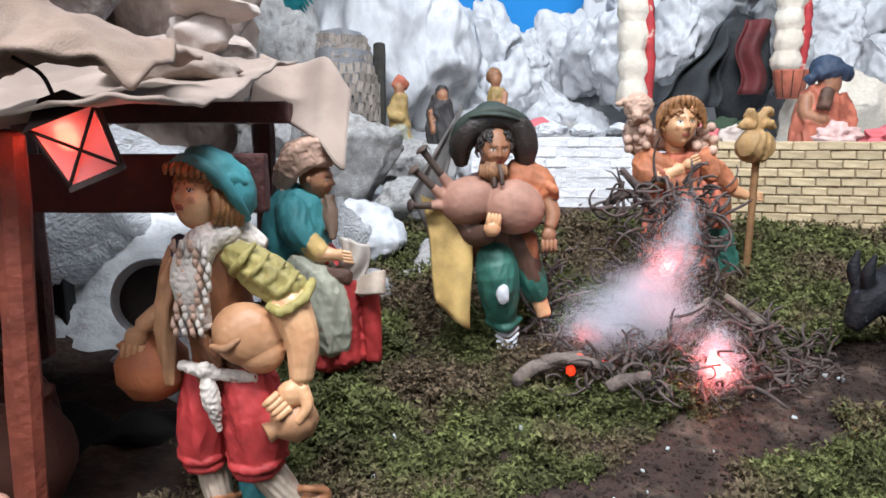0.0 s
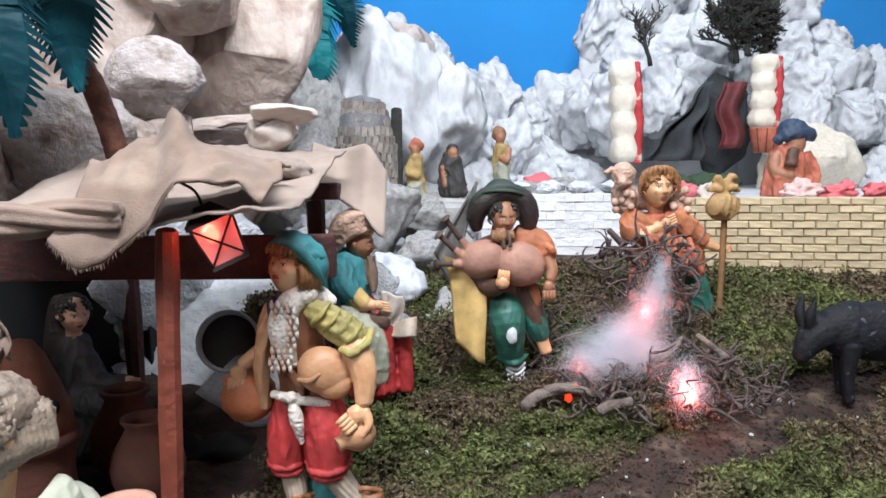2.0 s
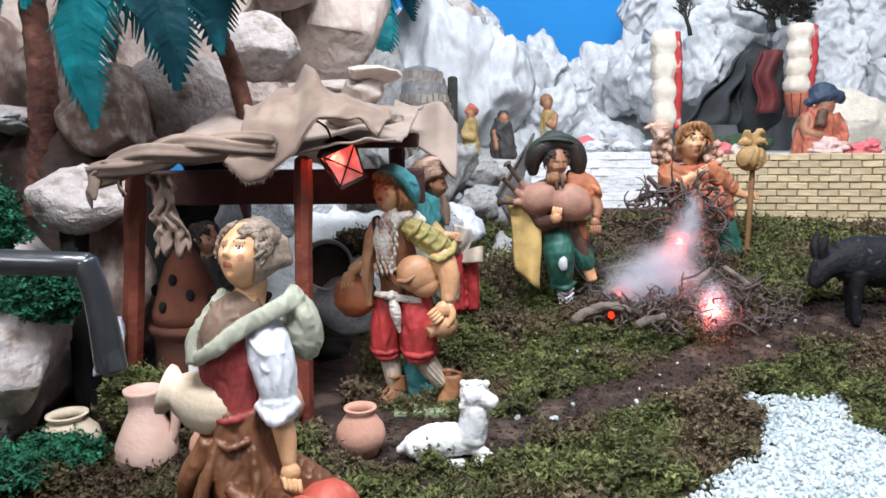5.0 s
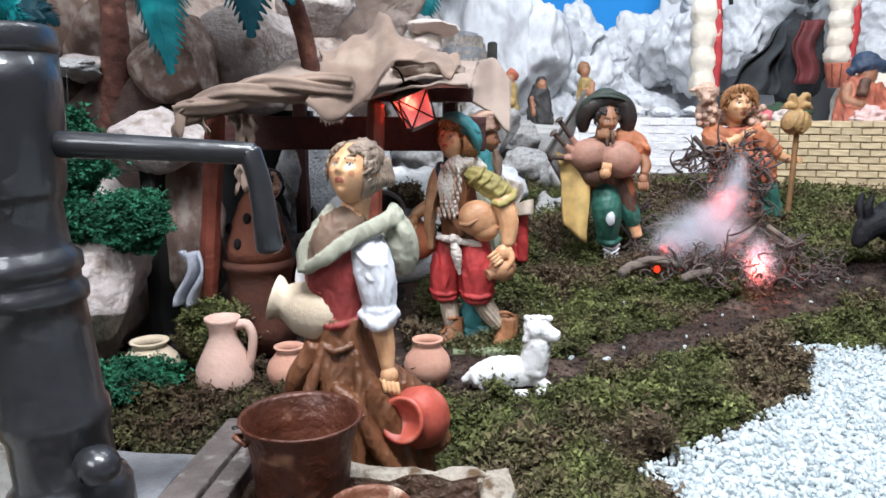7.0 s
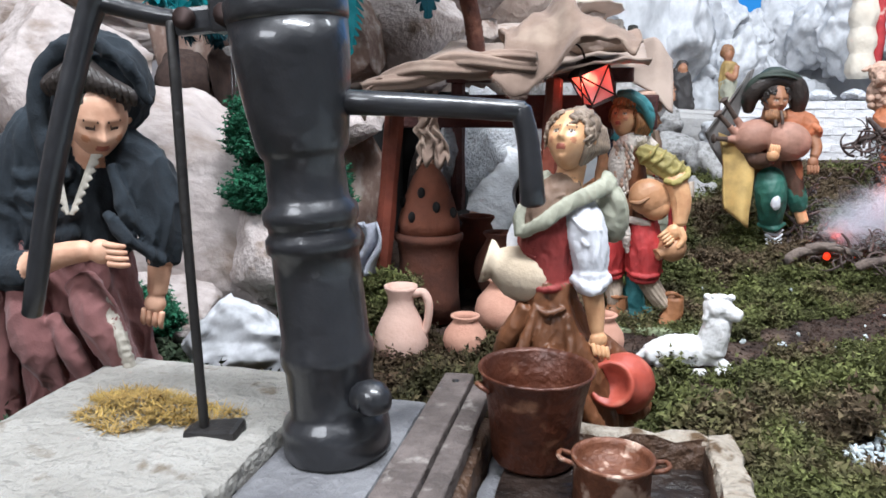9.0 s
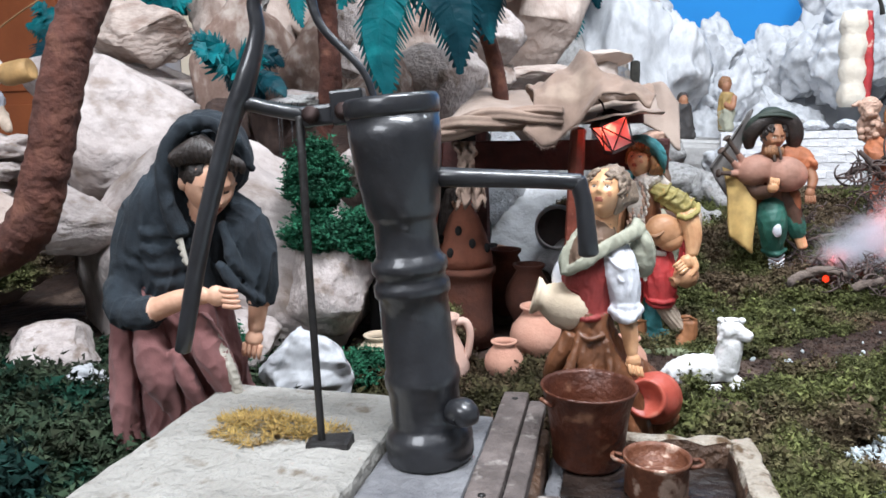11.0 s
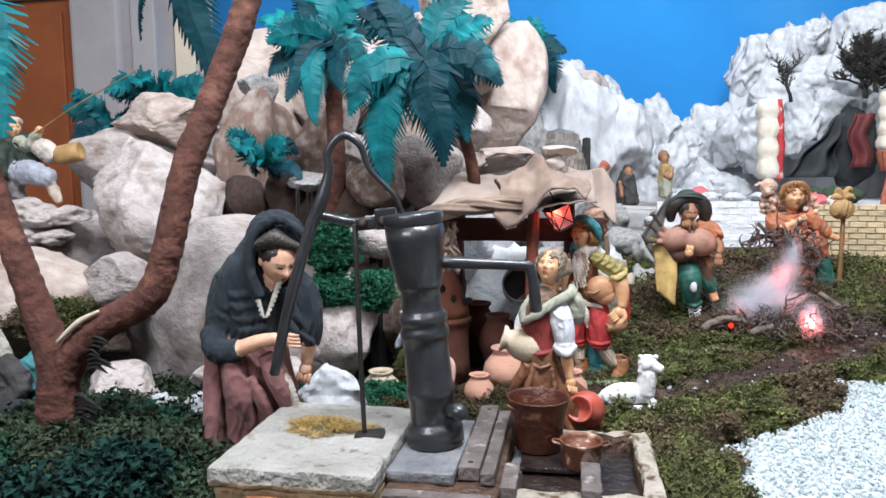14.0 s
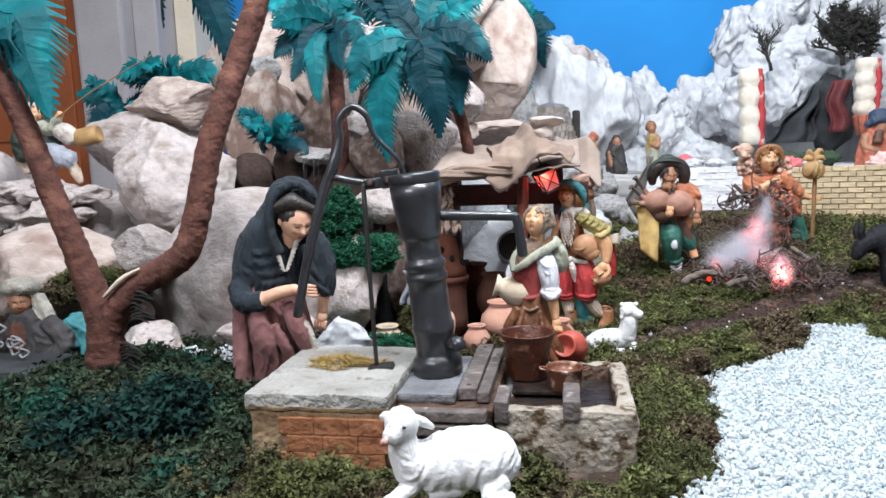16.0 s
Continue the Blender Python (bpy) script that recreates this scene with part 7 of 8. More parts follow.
def log(a, b, rad, m=LOG):
    bm = bmesh.new()
    a, b = Vector(a), Vector(b)
    mid = (a + b) / 2 + Vector((r.uniform(-1, 1), r.uniform(-1, 1), r.uniform(-0.5, 1))) * 0.010
    tube(bm, [a, (a + mid) / 2 + Vector((0, 0, 0.003)), mid, b], [rad, rad * 1.05, rad * 0.95, rad * 0.8], seg=10, sub=4, rough=0.25)
    part("log", bm, m, fire)


log((-0.165, -0.075, 0.014), (-0.085, -0.055, 0.040), 0.009)
log((-0.13, -0.06, 0.036), (-0.05, -0.07, 0.030), 0.007)
log((-0.055, -0.08, 0.010), (-0.015, -0.095, 0.030), 0.008)
log((0.02, -0.03, 0.05), (0.10, 0.04, 0.085), 0.006)
log((0.195, 0.02, 0.015), (0.13, 0.06, 0.085), 0.006)
log((-0.10, 0.05, 0.03), (0.02, 0.06, 0.08), 0.007)
log((-0.12, 0.10, 0.09), (-0.16, 0.12, 0.18), 0.005, TWIG)
log((0.05, 0.14, 0.19), (0.0, 0.13, 0.25), 0.006, TWIG)
log((-0.02, 0.13, 0.20), (0.03, 0.14, 0.215), 0.007, TWIG)


def curl(base, size, height):
    """A twig that winds about."""
    bm = bmesh.new()
    p = Vector(base)
    d = Vector((r.uniform(-1, 1), r.uniform(-1, 1), r.uniform(-0.2, 0.9))).normalized()
    turn = Vector((r.uniform(-1, 1), r.uniform(-1, 1), r.uniform(-1, 1))).normalized()
    pts = [p]
    bend = r.uniform(0.3, 0.9)
    for _ in range(6):
        d = (Matrix.Rotation(bend * r.uniform(0.3, 1.3), 3, turn) @ d).normalized()
        q = pts[-1] + d * size / 6
        q.z = max(q.z, 0.006)
        pts.append(q)
    rad = r.uniform(0.0018, 0.0042)
    tube(bm, pts, [rad * (1 - 0.1 * i) for i in range(7)], seg=5, sub=2)
    part("twig", bm, TWIG, fire)


for i in range(170):
    a, q = r.uniform(0, 6.28), math.sqrt(r.uniform(0, 1))
    x, y = 0.04 + q * 0.19 * math.cos(a), 0.03 + q * 0.13 * math.sin(a)
    top = max(0.015, 0.10 * (1 - q) + 0.02)
    curl((x, y, r.uniform(0.004, top)), r.uniform(0.035, 0.075), top)
for i in range(105):
    a, q = r.uniform(0, 6.28), math.sqrt(r.uniform(0, 1))
    curl((0.05 + q * 0.085 * math.cos(a), 0.10 + q * 0.05 * math.sin(a), r.uniform(0.03, 0.24)), r.uniform(0.04, 0.075), 0.1)
for i in range(14):
    curl((-0.13 + r.uniform(-0.03, 0.03), 0.12 + r.uniform(-0.03, 0.03), r.uniform(0.02, 0.10)), r.uniform(0.08, 0.13), 0.1)
# the finer tangle between them
bm = bmesh.new()
for i in range(900):
    a, q = r.uniform(0, 6.28), math.sqrt(r.uniform(0, 1))
    if i < 560:
        x, y = 0.05 + q * 0.21 * math.cos(a), 0.02 + q * 0.14 * math.sin(a)
        z = r.uniform(0.003, max(0.018, 0.085 * (1 - q) + 0.02))
    elif i < 820:
        x, y, z = 0.06 + q * 0.09 * math.cos(a), 0.10 + q * 0.05 * math.sin(a), r.uniform(0.02, 0.235)
    else:
        x, y, z = -0.10 + q * 0.05 * math.cos(a), 0.11 + q * 0.04 * math.sin(a), r.uniform(0.02, 0.15)
    p = Vector((x, y, z))
    d = Vector((r.uniform(-1, 1), r.uniform(-1, 1), r.uniform(-0.5, 0.8))).normalized()
    turn = Vector((r.uniform(-1, 1), r.uniform(-1, 1), r.uniform(-1, 1))).normalized()
    pts, bend, size = [p], r.uniform(0.4, 1.2), r.uniform(0.02, 0.05)
    for _ in range(5):
        d = Matrix.Rotation(bend * r.uniform(0.3, 1.3), 3, turn) @ d
        pts.append(pts[-1] + d * size / 5)
        pts[-1].z = max(pts[-1].z, 0.004)
    rad = r.uniform(0.0009, 0.0022)
    tube(bm, pts, [rad] * 5 + [rad * 0.4], seg=4, sub=1, cap=False)
tagged(part("twig_tangle", bm, TWIG, fire, "fine tangle of dark curled twigs"), "fine tangle of dark curled twigs", kind="stuff")
for x, y, z in ((-0.097, -0.055, 0.022), (-0.088, -0.06, 0.038), (-0.055, -0.045, 0.025)):
    bm = bmesh.new()
    blob(bm, (x, y, z), (0.0055, 0.0055, 0.007), level=2, rough=0.3)
    part("ember", bm, EMBER, fire, "glowing red ember lamp")


# wadding that stands for smoke and flame: clouds of very fine loose fibre
def wadding(lobes, count, seed, label):
    """Fine fibres thrown about several soft centres (x, y, z, spread across, deep, up, share)."""
    g = np.random.default_rng(seed)
    share = np.array([q[6] for q in lobes])
    pick = g.choice(len(lobes), count, p=share / share.sum())
    base = np.array([q[:3] for q in lobes])[pick]
    size = np.array([q[3:6] for q in lobes])[pick]
    u = g.normal(size=(count, 3)) * 0.5
    warp = np.stack([np.sin(u[:, 1] * 5 + seed) + np.sin(u[:, 2] * 7), np.sin(u[:, 0] * 6), np.sin(u[:, 0] * 5 + u[:, 1] * 4)], 1)
    c = base + (u + 0.10 * warp) * size
    d1, d2 = g.normal(size=(count, 3)), g.normal(size=(count, 3))
    d1 /= np.linalg.norm(d1, axis=1)[:, None]
    d2 = np.cross(d1, d2)
    d2 /= np.linalg.norm(d2, axis=1)[:, None] + 1e-9
    l = g.uniform(0.0003, 0.0008, (count, 1))
    v = np.stack([c - d1 * l, c + d1 * l, c + d2 * l * 0.45], 1).reshape(-1, 3)
    return soup("smoke_wadding", v.tolist(), np.arange(count * 3).reshape(-1, 3).tolist(), COTTON, label, "wadding")


wadding(((0.230, 0.850, 0.126, 0.064, 0.030, 0.040, 5), (0.197, 0.845, 0.112, 0.045, 0.026, 0.030, 2), (0.270, 0.86, 0.123, 0.045, 0.026, 0.040, 2.4), (0.240, 0.850, 0.158, 0.037, 0.026, 0.030, 1.5)), 250000, 1, "soft bluish white wadding like smoke over the fire")
wadding(((0.284, 0.876, 0.180, 0.032, 0.020, 0.042, 3), (0.298, 0.880, 0.215, 0.020, 0.016, 0.036, 1.4), (0.306, 0.885, 0.246, 0.013, 0.012, 0.028, 0.5)), 64000, 2, "soft wadding rising like smoke behind the twigs")
wadding(((0.320, 0.792, 0.084, 0.026, 0.020, 0.032, 3), (0.317, 0.792, 0.110, 0.018, 0.016, 0.026, 1)), 42000, 3, "soft wadding lit red from within")
point_lamp("fire_bulb_front", (0.320, 0.794, 0.085), 0.85, (1.0, 0.13, 0.10), 0.006)
point_lamp("fire_bulb_back", (0.276, 0.862, 0.188), 0.13, (1.0, 0.09, 0.06), 0.006)
point_lamp("fire_bulb_side", (0.172, 0.850, 0.098), 0.03, (1.0, 0.07, 0.05), 0.006)
point_lamp("lantern_bulb", (-0.2465, 0.472, 0.3535), 0.08, (1.0, 0.22, 0.15), 0.006)

# ---- palms ----
def leaf(tree, root, turn, tip, w, m, roll=0, seed=0, n=38):
    """A broad leaf from root over turn to tip: a blade folded along its rib, slit at the rim."""
    r2 = random.Random(seed)
    A, B, C = Vector(root), Vector(turn), Vector(tip)
    bm = bmesh.new()
    rib = [A * (1 - t) ** 2 + B * 2 * t * (1 - t) + C * t * t for t in [i / n for i in range(n + 1)]]
    rib = [p + Vector((0, 0, 0.05 * w * math.sin(i * 0.9 + seed))) + Vector((0.10 * w * math.sin(i * 0.33 + seed * 2), 0, 0)) for i, p in enumerate(rib)]
    rows = []
    for i, p in enumerate(rib):
        t = i / n
        T = (rib[min(i + 1, n)] - rib[max(i - 1, 0)]).normalized()
        N = Matrix.Rotation(math.radians(roll), 3, T) @ Vector((0.12, -1.0, 0.45))
        S = T.cross(N).normalized()
        N = S.cross(T).normalized()
        wide = w * max(0.04, math.sin(math.pi * min(1, 0.10 + t * 0.90)) ** 0.75)
        rows.append((p, T, N, S, wide))
    for s in (-1, 1):
        mid = [bm.verts.new(p + S * s * wide * 0.76 - N * wide * (0.10 + 0.03 * math.sin(i * 1.7 + seed)) + T * wide * 0.22) for i, (p, T, N, S, wide) in enumerate(rows)]
        inn = [bm.verts.new(p) for p, T, N, S, wide in rows]
        for i in range(1, n):
            p, T, N, S, wide = rows[i]
            bm.faces.new((inn[i], inn[i + 1], mid[i + 1], mid[i]))
            k, droop = r2.uniform(0.78, 1.2), r2.uniform(0.16, 0.62)
            step = (mid[i + 1].co - mid[i].co)
            e = (mid[i].co + mid[i + 1].co) / 2 + S * s * wide * 0.34 * k + T * wide * 0.38 * k - N * wide * droop + Vector((0, 0, -wide * 0.08))
            v0, v1 = bm.verts.new(e - step * 0.16), bm.verts.new(e + step * 0.08)
            bm.faces.new((mid[i], mid[i + 1], v1, v0))
    ob = new("leaf", mesh_of("leaf", bm, m))
    ob.parent = tree
    bm = bmesh.new()
    tube(bm, rib[::3] + [rib[-1]], [w * 0.05 * (1 - 0.09 * i) for i in range(len(rib[::3]) + 1)], seg=6, sub=1)
    part("rib", bm, m, ob)
    return ob


def crown(tree, top, aims, scale=1.0, dark=0.3, seed=0):
    """Leaves of a low plant: aims are (heading, pitch, size, droop step)."""
    r2 = random.Random(seed)
    for a, p, s, k in aims:
        ln = 0.19 * s * scale
        a, p = math.radians(a), math.radians(p)
        up = math.sin(p) * ln
        out = Vector((math.cos(a), math.sin(a), 0)) * math.cos(p) * ln
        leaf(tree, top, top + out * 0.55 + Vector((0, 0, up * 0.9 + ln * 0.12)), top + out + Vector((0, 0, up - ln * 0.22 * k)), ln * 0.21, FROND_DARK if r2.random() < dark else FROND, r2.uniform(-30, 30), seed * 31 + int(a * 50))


def tree_leaves(tree, root, rows, seed):
    root = Vector(root)
    for i, (tip, lift, w, m, roll) in enumerate(rows):
        tip = Vector(tip)
        bend = lift if isinstance(lift, tuple) else (root * 0.55 + tip * 0.45 + Vector((0, 0, lift)))
        leaf(tree, root, bend, tip, w, m, roll, seed + i)


def trunk_part(tree, pts, radii, label=""):
    bm = bmesh.new()
    tube(bm, pts, radii, seg=20, sub=16, rough=0.14)
    return part("trunk", bm, TRUNK, tree, label)


fork = holder("palm_tree", pose(0, 0, 0), "forked palm with brown wrapped trunk and teal leaves", "palm tree")
trunk_part(fork, [(-0.937, -0.05, 0.03), (-0.935, -0.05, 0.10), (-0.938, -0.05, 0.17), (-0.965, -0.05, 0.26), (-1.00, -0.05, 0.36), (-1.025, -0.05, 0.44), (-1.06, -0.05, 0.53), (-1.10, -0.05, 0.60)], [0.037, 0.032, 0.025, 0.021, 0.019, 0.018, 0.017, 0.016])
trunk_part(fork, [(-0.930, -0.05, 0.06), (-0.925, -0.05, 0.15), (-0.875, -0.045, 0.215), (-0.80, -0.03, 0.262), (-0.774, -0.02, 0.325), (-0.752, 0.0, 0.436), (-0.731, 0.03, 0.52), (-0.713, 0.06, 0.593), (-0.692, 0.08, 0.667), (-0.682, 0.11, 0.754), (-0.672, 0.125, 0.815)], [0.026, 0.024, 0.022, 0.022, 0.021, 0.0205, 0.020, 0.020, 0.0195, 0.019, 0.018])
bm = bmesh.new()
tube(bm, [(-0.915, -0.07, 0.205), (-0.885, -0.066, 0.232), (-0.855, -0.062, 0.248)], [0.003, 0.0045, 0.002], seg=8)
part("scar", bm, TRUNK_PAINT, fork, "cream bare wood scar")
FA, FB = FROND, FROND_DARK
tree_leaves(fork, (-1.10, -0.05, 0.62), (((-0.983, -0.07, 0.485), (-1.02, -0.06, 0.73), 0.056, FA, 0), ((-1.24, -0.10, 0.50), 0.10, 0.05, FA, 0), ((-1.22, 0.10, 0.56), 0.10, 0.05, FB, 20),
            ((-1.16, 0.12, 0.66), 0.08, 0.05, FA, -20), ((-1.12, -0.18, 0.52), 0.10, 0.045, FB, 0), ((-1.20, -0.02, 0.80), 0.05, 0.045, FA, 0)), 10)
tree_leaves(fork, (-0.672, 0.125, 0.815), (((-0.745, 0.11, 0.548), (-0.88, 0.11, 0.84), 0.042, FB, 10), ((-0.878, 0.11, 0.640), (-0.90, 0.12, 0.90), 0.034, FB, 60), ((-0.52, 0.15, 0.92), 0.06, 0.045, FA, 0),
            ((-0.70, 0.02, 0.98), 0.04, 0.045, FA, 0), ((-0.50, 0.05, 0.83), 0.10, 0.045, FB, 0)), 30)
for zb, xb, n in ((0.075, -0.903, 9), (0.165, -0.880, 8)):
    for i in range(n):
        bm = bmesh.new()
        z, ln = zb + i * 0.0062, 0.036 + 0.012 * math.sin(i * 1.3)
        tube(bm, [(xb, -0.055, z), (xb + ln * 0.5, -0.062, z + 0.004), (xb + ln, -0.066, z - 0.003)], [(0.0024, 0.004), (0.0018, 0.005), (0.0006, 0.001)], seg=6)
        part("bract", bm, BLACK, fork)

p2 = holder("palm_tree", pose(0, 0, 0), "slender palm with thin brown trunk and teal leaves", "palm tree")
trunk_part(p2, [(-0.800, 0.74, 0.26), (-0.788, 0.74, 0.36), (-0.779, 0.74, 0.46), (-0.781, 0.74, 0.58), (-0.786, 0.74, 0.70)], [0.028, 0.026, 0.022, 0.020, 0.022])
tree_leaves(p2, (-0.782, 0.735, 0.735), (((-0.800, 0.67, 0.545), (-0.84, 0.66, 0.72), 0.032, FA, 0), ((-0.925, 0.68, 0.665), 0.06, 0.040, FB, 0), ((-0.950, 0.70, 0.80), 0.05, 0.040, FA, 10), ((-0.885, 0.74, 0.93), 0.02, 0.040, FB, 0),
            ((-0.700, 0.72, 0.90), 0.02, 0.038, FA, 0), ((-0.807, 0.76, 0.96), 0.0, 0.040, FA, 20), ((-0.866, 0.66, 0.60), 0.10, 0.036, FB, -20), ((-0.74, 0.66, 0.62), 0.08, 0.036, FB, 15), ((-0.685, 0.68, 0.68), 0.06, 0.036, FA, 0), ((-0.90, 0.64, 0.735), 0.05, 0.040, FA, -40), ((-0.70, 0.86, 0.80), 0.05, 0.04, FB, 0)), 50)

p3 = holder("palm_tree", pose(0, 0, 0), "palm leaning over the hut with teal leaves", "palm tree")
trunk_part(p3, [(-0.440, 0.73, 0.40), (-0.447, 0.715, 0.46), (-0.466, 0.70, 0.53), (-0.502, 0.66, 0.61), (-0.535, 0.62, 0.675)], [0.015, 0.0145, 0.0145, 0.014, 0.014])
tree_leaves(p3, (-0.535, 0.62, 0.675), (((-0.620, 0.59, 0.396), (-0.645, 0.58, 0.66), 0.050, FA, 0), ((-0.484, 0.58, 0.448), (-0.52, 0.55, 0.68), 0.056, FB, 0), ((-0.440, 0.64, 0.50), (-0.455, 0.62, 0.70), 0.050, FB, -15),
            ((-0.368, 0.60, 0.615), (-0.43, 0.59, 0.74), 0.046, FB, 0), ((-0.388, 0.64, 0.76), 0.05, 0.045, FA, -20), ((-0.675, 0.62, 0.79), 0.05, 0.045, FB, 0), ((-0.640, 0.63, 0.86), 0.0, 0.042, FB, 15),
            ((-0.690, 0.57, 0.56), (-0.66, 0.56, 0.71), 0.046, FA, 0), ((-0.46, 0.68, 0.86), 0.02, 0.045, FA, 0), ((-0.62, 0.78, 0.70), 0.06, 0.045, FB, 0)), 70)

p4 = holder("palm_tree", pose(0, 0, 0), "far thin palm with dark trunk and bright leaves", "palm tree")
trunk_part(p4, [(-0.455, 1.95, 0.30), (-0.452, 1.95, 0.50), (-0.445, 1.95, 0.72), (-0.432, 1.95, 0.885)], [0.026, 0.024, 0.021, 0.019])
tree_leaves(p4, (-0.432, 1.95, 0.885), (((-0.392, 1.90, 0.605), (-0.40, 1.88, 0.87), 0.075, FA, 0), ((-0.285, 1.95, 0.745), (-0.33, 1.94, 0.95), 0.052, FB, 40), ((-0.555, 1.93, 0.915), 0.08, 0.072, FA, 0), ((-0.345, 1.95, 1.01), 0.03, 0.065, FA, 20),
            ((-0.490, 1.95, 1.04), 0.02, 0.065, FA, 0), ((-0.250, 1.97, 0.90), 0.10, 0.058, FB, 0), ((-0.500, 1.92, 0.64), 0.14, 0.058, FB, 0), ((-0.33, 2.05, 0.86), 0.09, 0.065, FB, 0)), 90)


def low_palm(place, s, seed, label):
    h = holder("palm_plant", pose(*place), label, "palm plant", "low palm plants")
    r2 = random.Random(seed)
    crown(h, Vector((0, 0, 0)), [(i * 45 + r2.uniform(-12, 12), r2.uniform(5, 45), r2.uniform(0.8, 1.1), r2.randrange(3)) for i in range(8)], s, 0.4, seed)


low_palm((-0.95, 0.69, 0.455), 0.66, 31, "small teal palm plant on the rocks")
low_palm((-1.64, 1.12, 0.58), 0.95, 32, "teal palm plant behind the boulders")
low_palm((-1.50, 1.15, 0.64), 1.05, 33, "teal palm plant behind the boulders")

# ---- moss, gravel and litter ----
def grav_edge(y):
    """The left limit of the white gravel at each depth."""
    rows = ((-0.6, -0.12), (-0.30, -0.13), (-0.19, -0.03), (-0.03, 0.012), (0.20, 0.012), (0.26, 0.08), (0.34, 0.17), (0.44, 0.27), (0.52, 0.30), (0.61, 0.30), (0.67, 0.38), (0.73, 0.48), (0.76, 0.7), (0.80, 1.2), (0.85, 3.0))
    for (a, xa), (b, xb) in zip(rows, rows[1:]):
        if a <= y <= b:
            return xa + (xb - xa) * (y - a) / (b - a)
    return rows[0][1] if y < 0 else 9.0


def on_gravel(x, y):
    wobble = 0.012 * noise.noise(Vector((x * 22, y * 22, 5)))
    if y > 0.38 and x > 0.43 + (y - 0.56) * 0.25 + max(0, 0.5 - y) * 1.2 + wobble * 2:
        return False
    if y > 0.615 + wobble and x < 0.75:
        return False
    return x > grav_edge(y) + wobble


def on_soil(x, y):
    """The bare track from the hut past the gravel."""
    mid = 0.50 + max(0, x + 0.05) * 0.62
    half = 0.070 + 0.045 * noise.noise(Vector((x * 14, y * 14, 2)))
    if x < 0.0:
        mid, half = 0.45, 0.085 + 0.02 * noise.noise(Vector((x * 14, y * 14, 2)))
    if abs(y - mid) < half and x > -0.27:
        return True
    return x < -0.26 and y > 0.44


def tuft(seed, branches=9):
    """A crumbly tuft about one unit high: little stems set with small leaves, as arrays."""
    g = np.random.default_rng(seed)
    v, fc = [], []
    for _ in range(branches):
        a, lean = g.uniform(0, 2 * np.pi), g.uniform(0.2, 1.6)
        d = np.array([np.cos(a) * lean, np.sin(a) * lean, 1.0])
        d /= np.linalg.norm(d)
        p = np.array([np.cos(a), np.sin(a), 0]) * g.uniform(0, 0.35)
        l = g.uniform(0.5, 1.05)
        c = g.normal(size=3) * 0.45
        for s in (0.2, 0.4, 0.6, 0.8, 1.0):
            q = p + d * l * s + c * s * s * 0.6
            for _ in range(2):
                k, e = g.normal(size=3), g.normal(size=3)
                k[2] = k[2] * 0.6 + 0.2
                k /= np.linalg.norm(k)
                e = np.cross(k, e)
                e /= np.linalg.norm(e) + 1e-9
                w = g.uniform(0.16, 0.30)
                n = len(v)
                v += [q - e * w * 0.45, q + e * w * 0.45, q + k * w * 1.6]
                fc.append((n, n + 1, n + 2))
    return np.array(v), fc


TUFTS = [tuft(i) for i in range(8)]


def scatter(name, places, m, label, seed=0):
    """Tufts at (x, y, z, size) joined into one mesh."""
    g = np.random.default_rng(seed)
    vv, ff, n = [], [], 0
    for x, y, z, s in places:
        tv, tf = TUFTS[g.integers(len(TUFTS))]
        a = g.uniform(0, 2 * np.pi)
        c, si = np.cos(a), np.sin(a)
        w = np.stack([tv[:, 0] * c - tv[:, 1] * si, tv[:, 0] * si + tv[:, 1] * c, tv[:, 2]], 1) * s + (x, y, z)
        vv.append(w)
        ff += [tuple(i + n for i in q) for q in tf]
        n += len(tv)
    return soup(name, np.concatenate(vv).tolist(), ff, m, label, "moss")


def blocked(x, y):
    """Where stone, water or a hut stands."""
    return (-0.625 < x < -0.11 and -0.215 < y < 0.05) or (x < -0.27 and y > 0.47 and x > -0.66)


rg = np.random.default_rng(7)
front, back = [], []
while len(front) < 19000:
    x, y = rg.uniform(-0.66, 0.75), rg.uniform(-0.45, 1.02)
    if on_gravel(x, y) or on_soil(x, y) or blocked(x, y):
        continue
    clump = 0.6 * noise.noise(Vector((x * 14, y * 14, 9))) + 0.7 * noise.noise(Vector((x * 40, y * 40, 4)))
    if clump < -0.22 and rg.uniform() < 0.8:
        continue
    front.append((x, y, ground_z(x, y) + max(0, clump) * 0.05 - 0.003, rg.uniform(0.008, 0.0165) * (1 + 0.7 * clump)))
scatter("moss", [q for q in front if q[0] > -0.30 or q[1] < 0.06], MOSS, "olive green and brown dried moss carpet", 1)
scatter("moss", [q for q in front if q[0] <= -0.30 and q[1] >= 0.06], MOSS_BROWN, "dark brown-green moss about the clay pots", 4)
while len(back) < 5200:
    x, y = rg.uniform(-0.2, 1.7), rg.uniform(0.95, 1.42)
    if y > 1.385 - 0.142 * (x - 0.46) and x > 0.42:
        continue
    back.append((x, y, ground_z(x, y) - 0.002, rg.uniform(0.013, 0.026)))
while len(back) < 6400:
    x, y = rg.uniform(0.75, 1.7), rg.uniform(0.75, 1.0)
    if not on_gravel(x, y):
        back.append((x, y, ground_z(x, y) - 0.002, rg.uniform(0.013, 0.024)))
scatter("moss", back, MOSS, "olive green moss rising to the brick wall", 2)
left = []
while len(left) < 6500:
    x, y = rg.uniform(-1.5, -0.62), rg.uniform(-0.42, 0.42)
    if y > 0.12 and rg.uniform() < 0.5:
        continue
    left.append((x, y, ground_z(x, y) - 0.002 + rg.uniform(0, 0.012), rg.uniform(0.014, 0.030)))
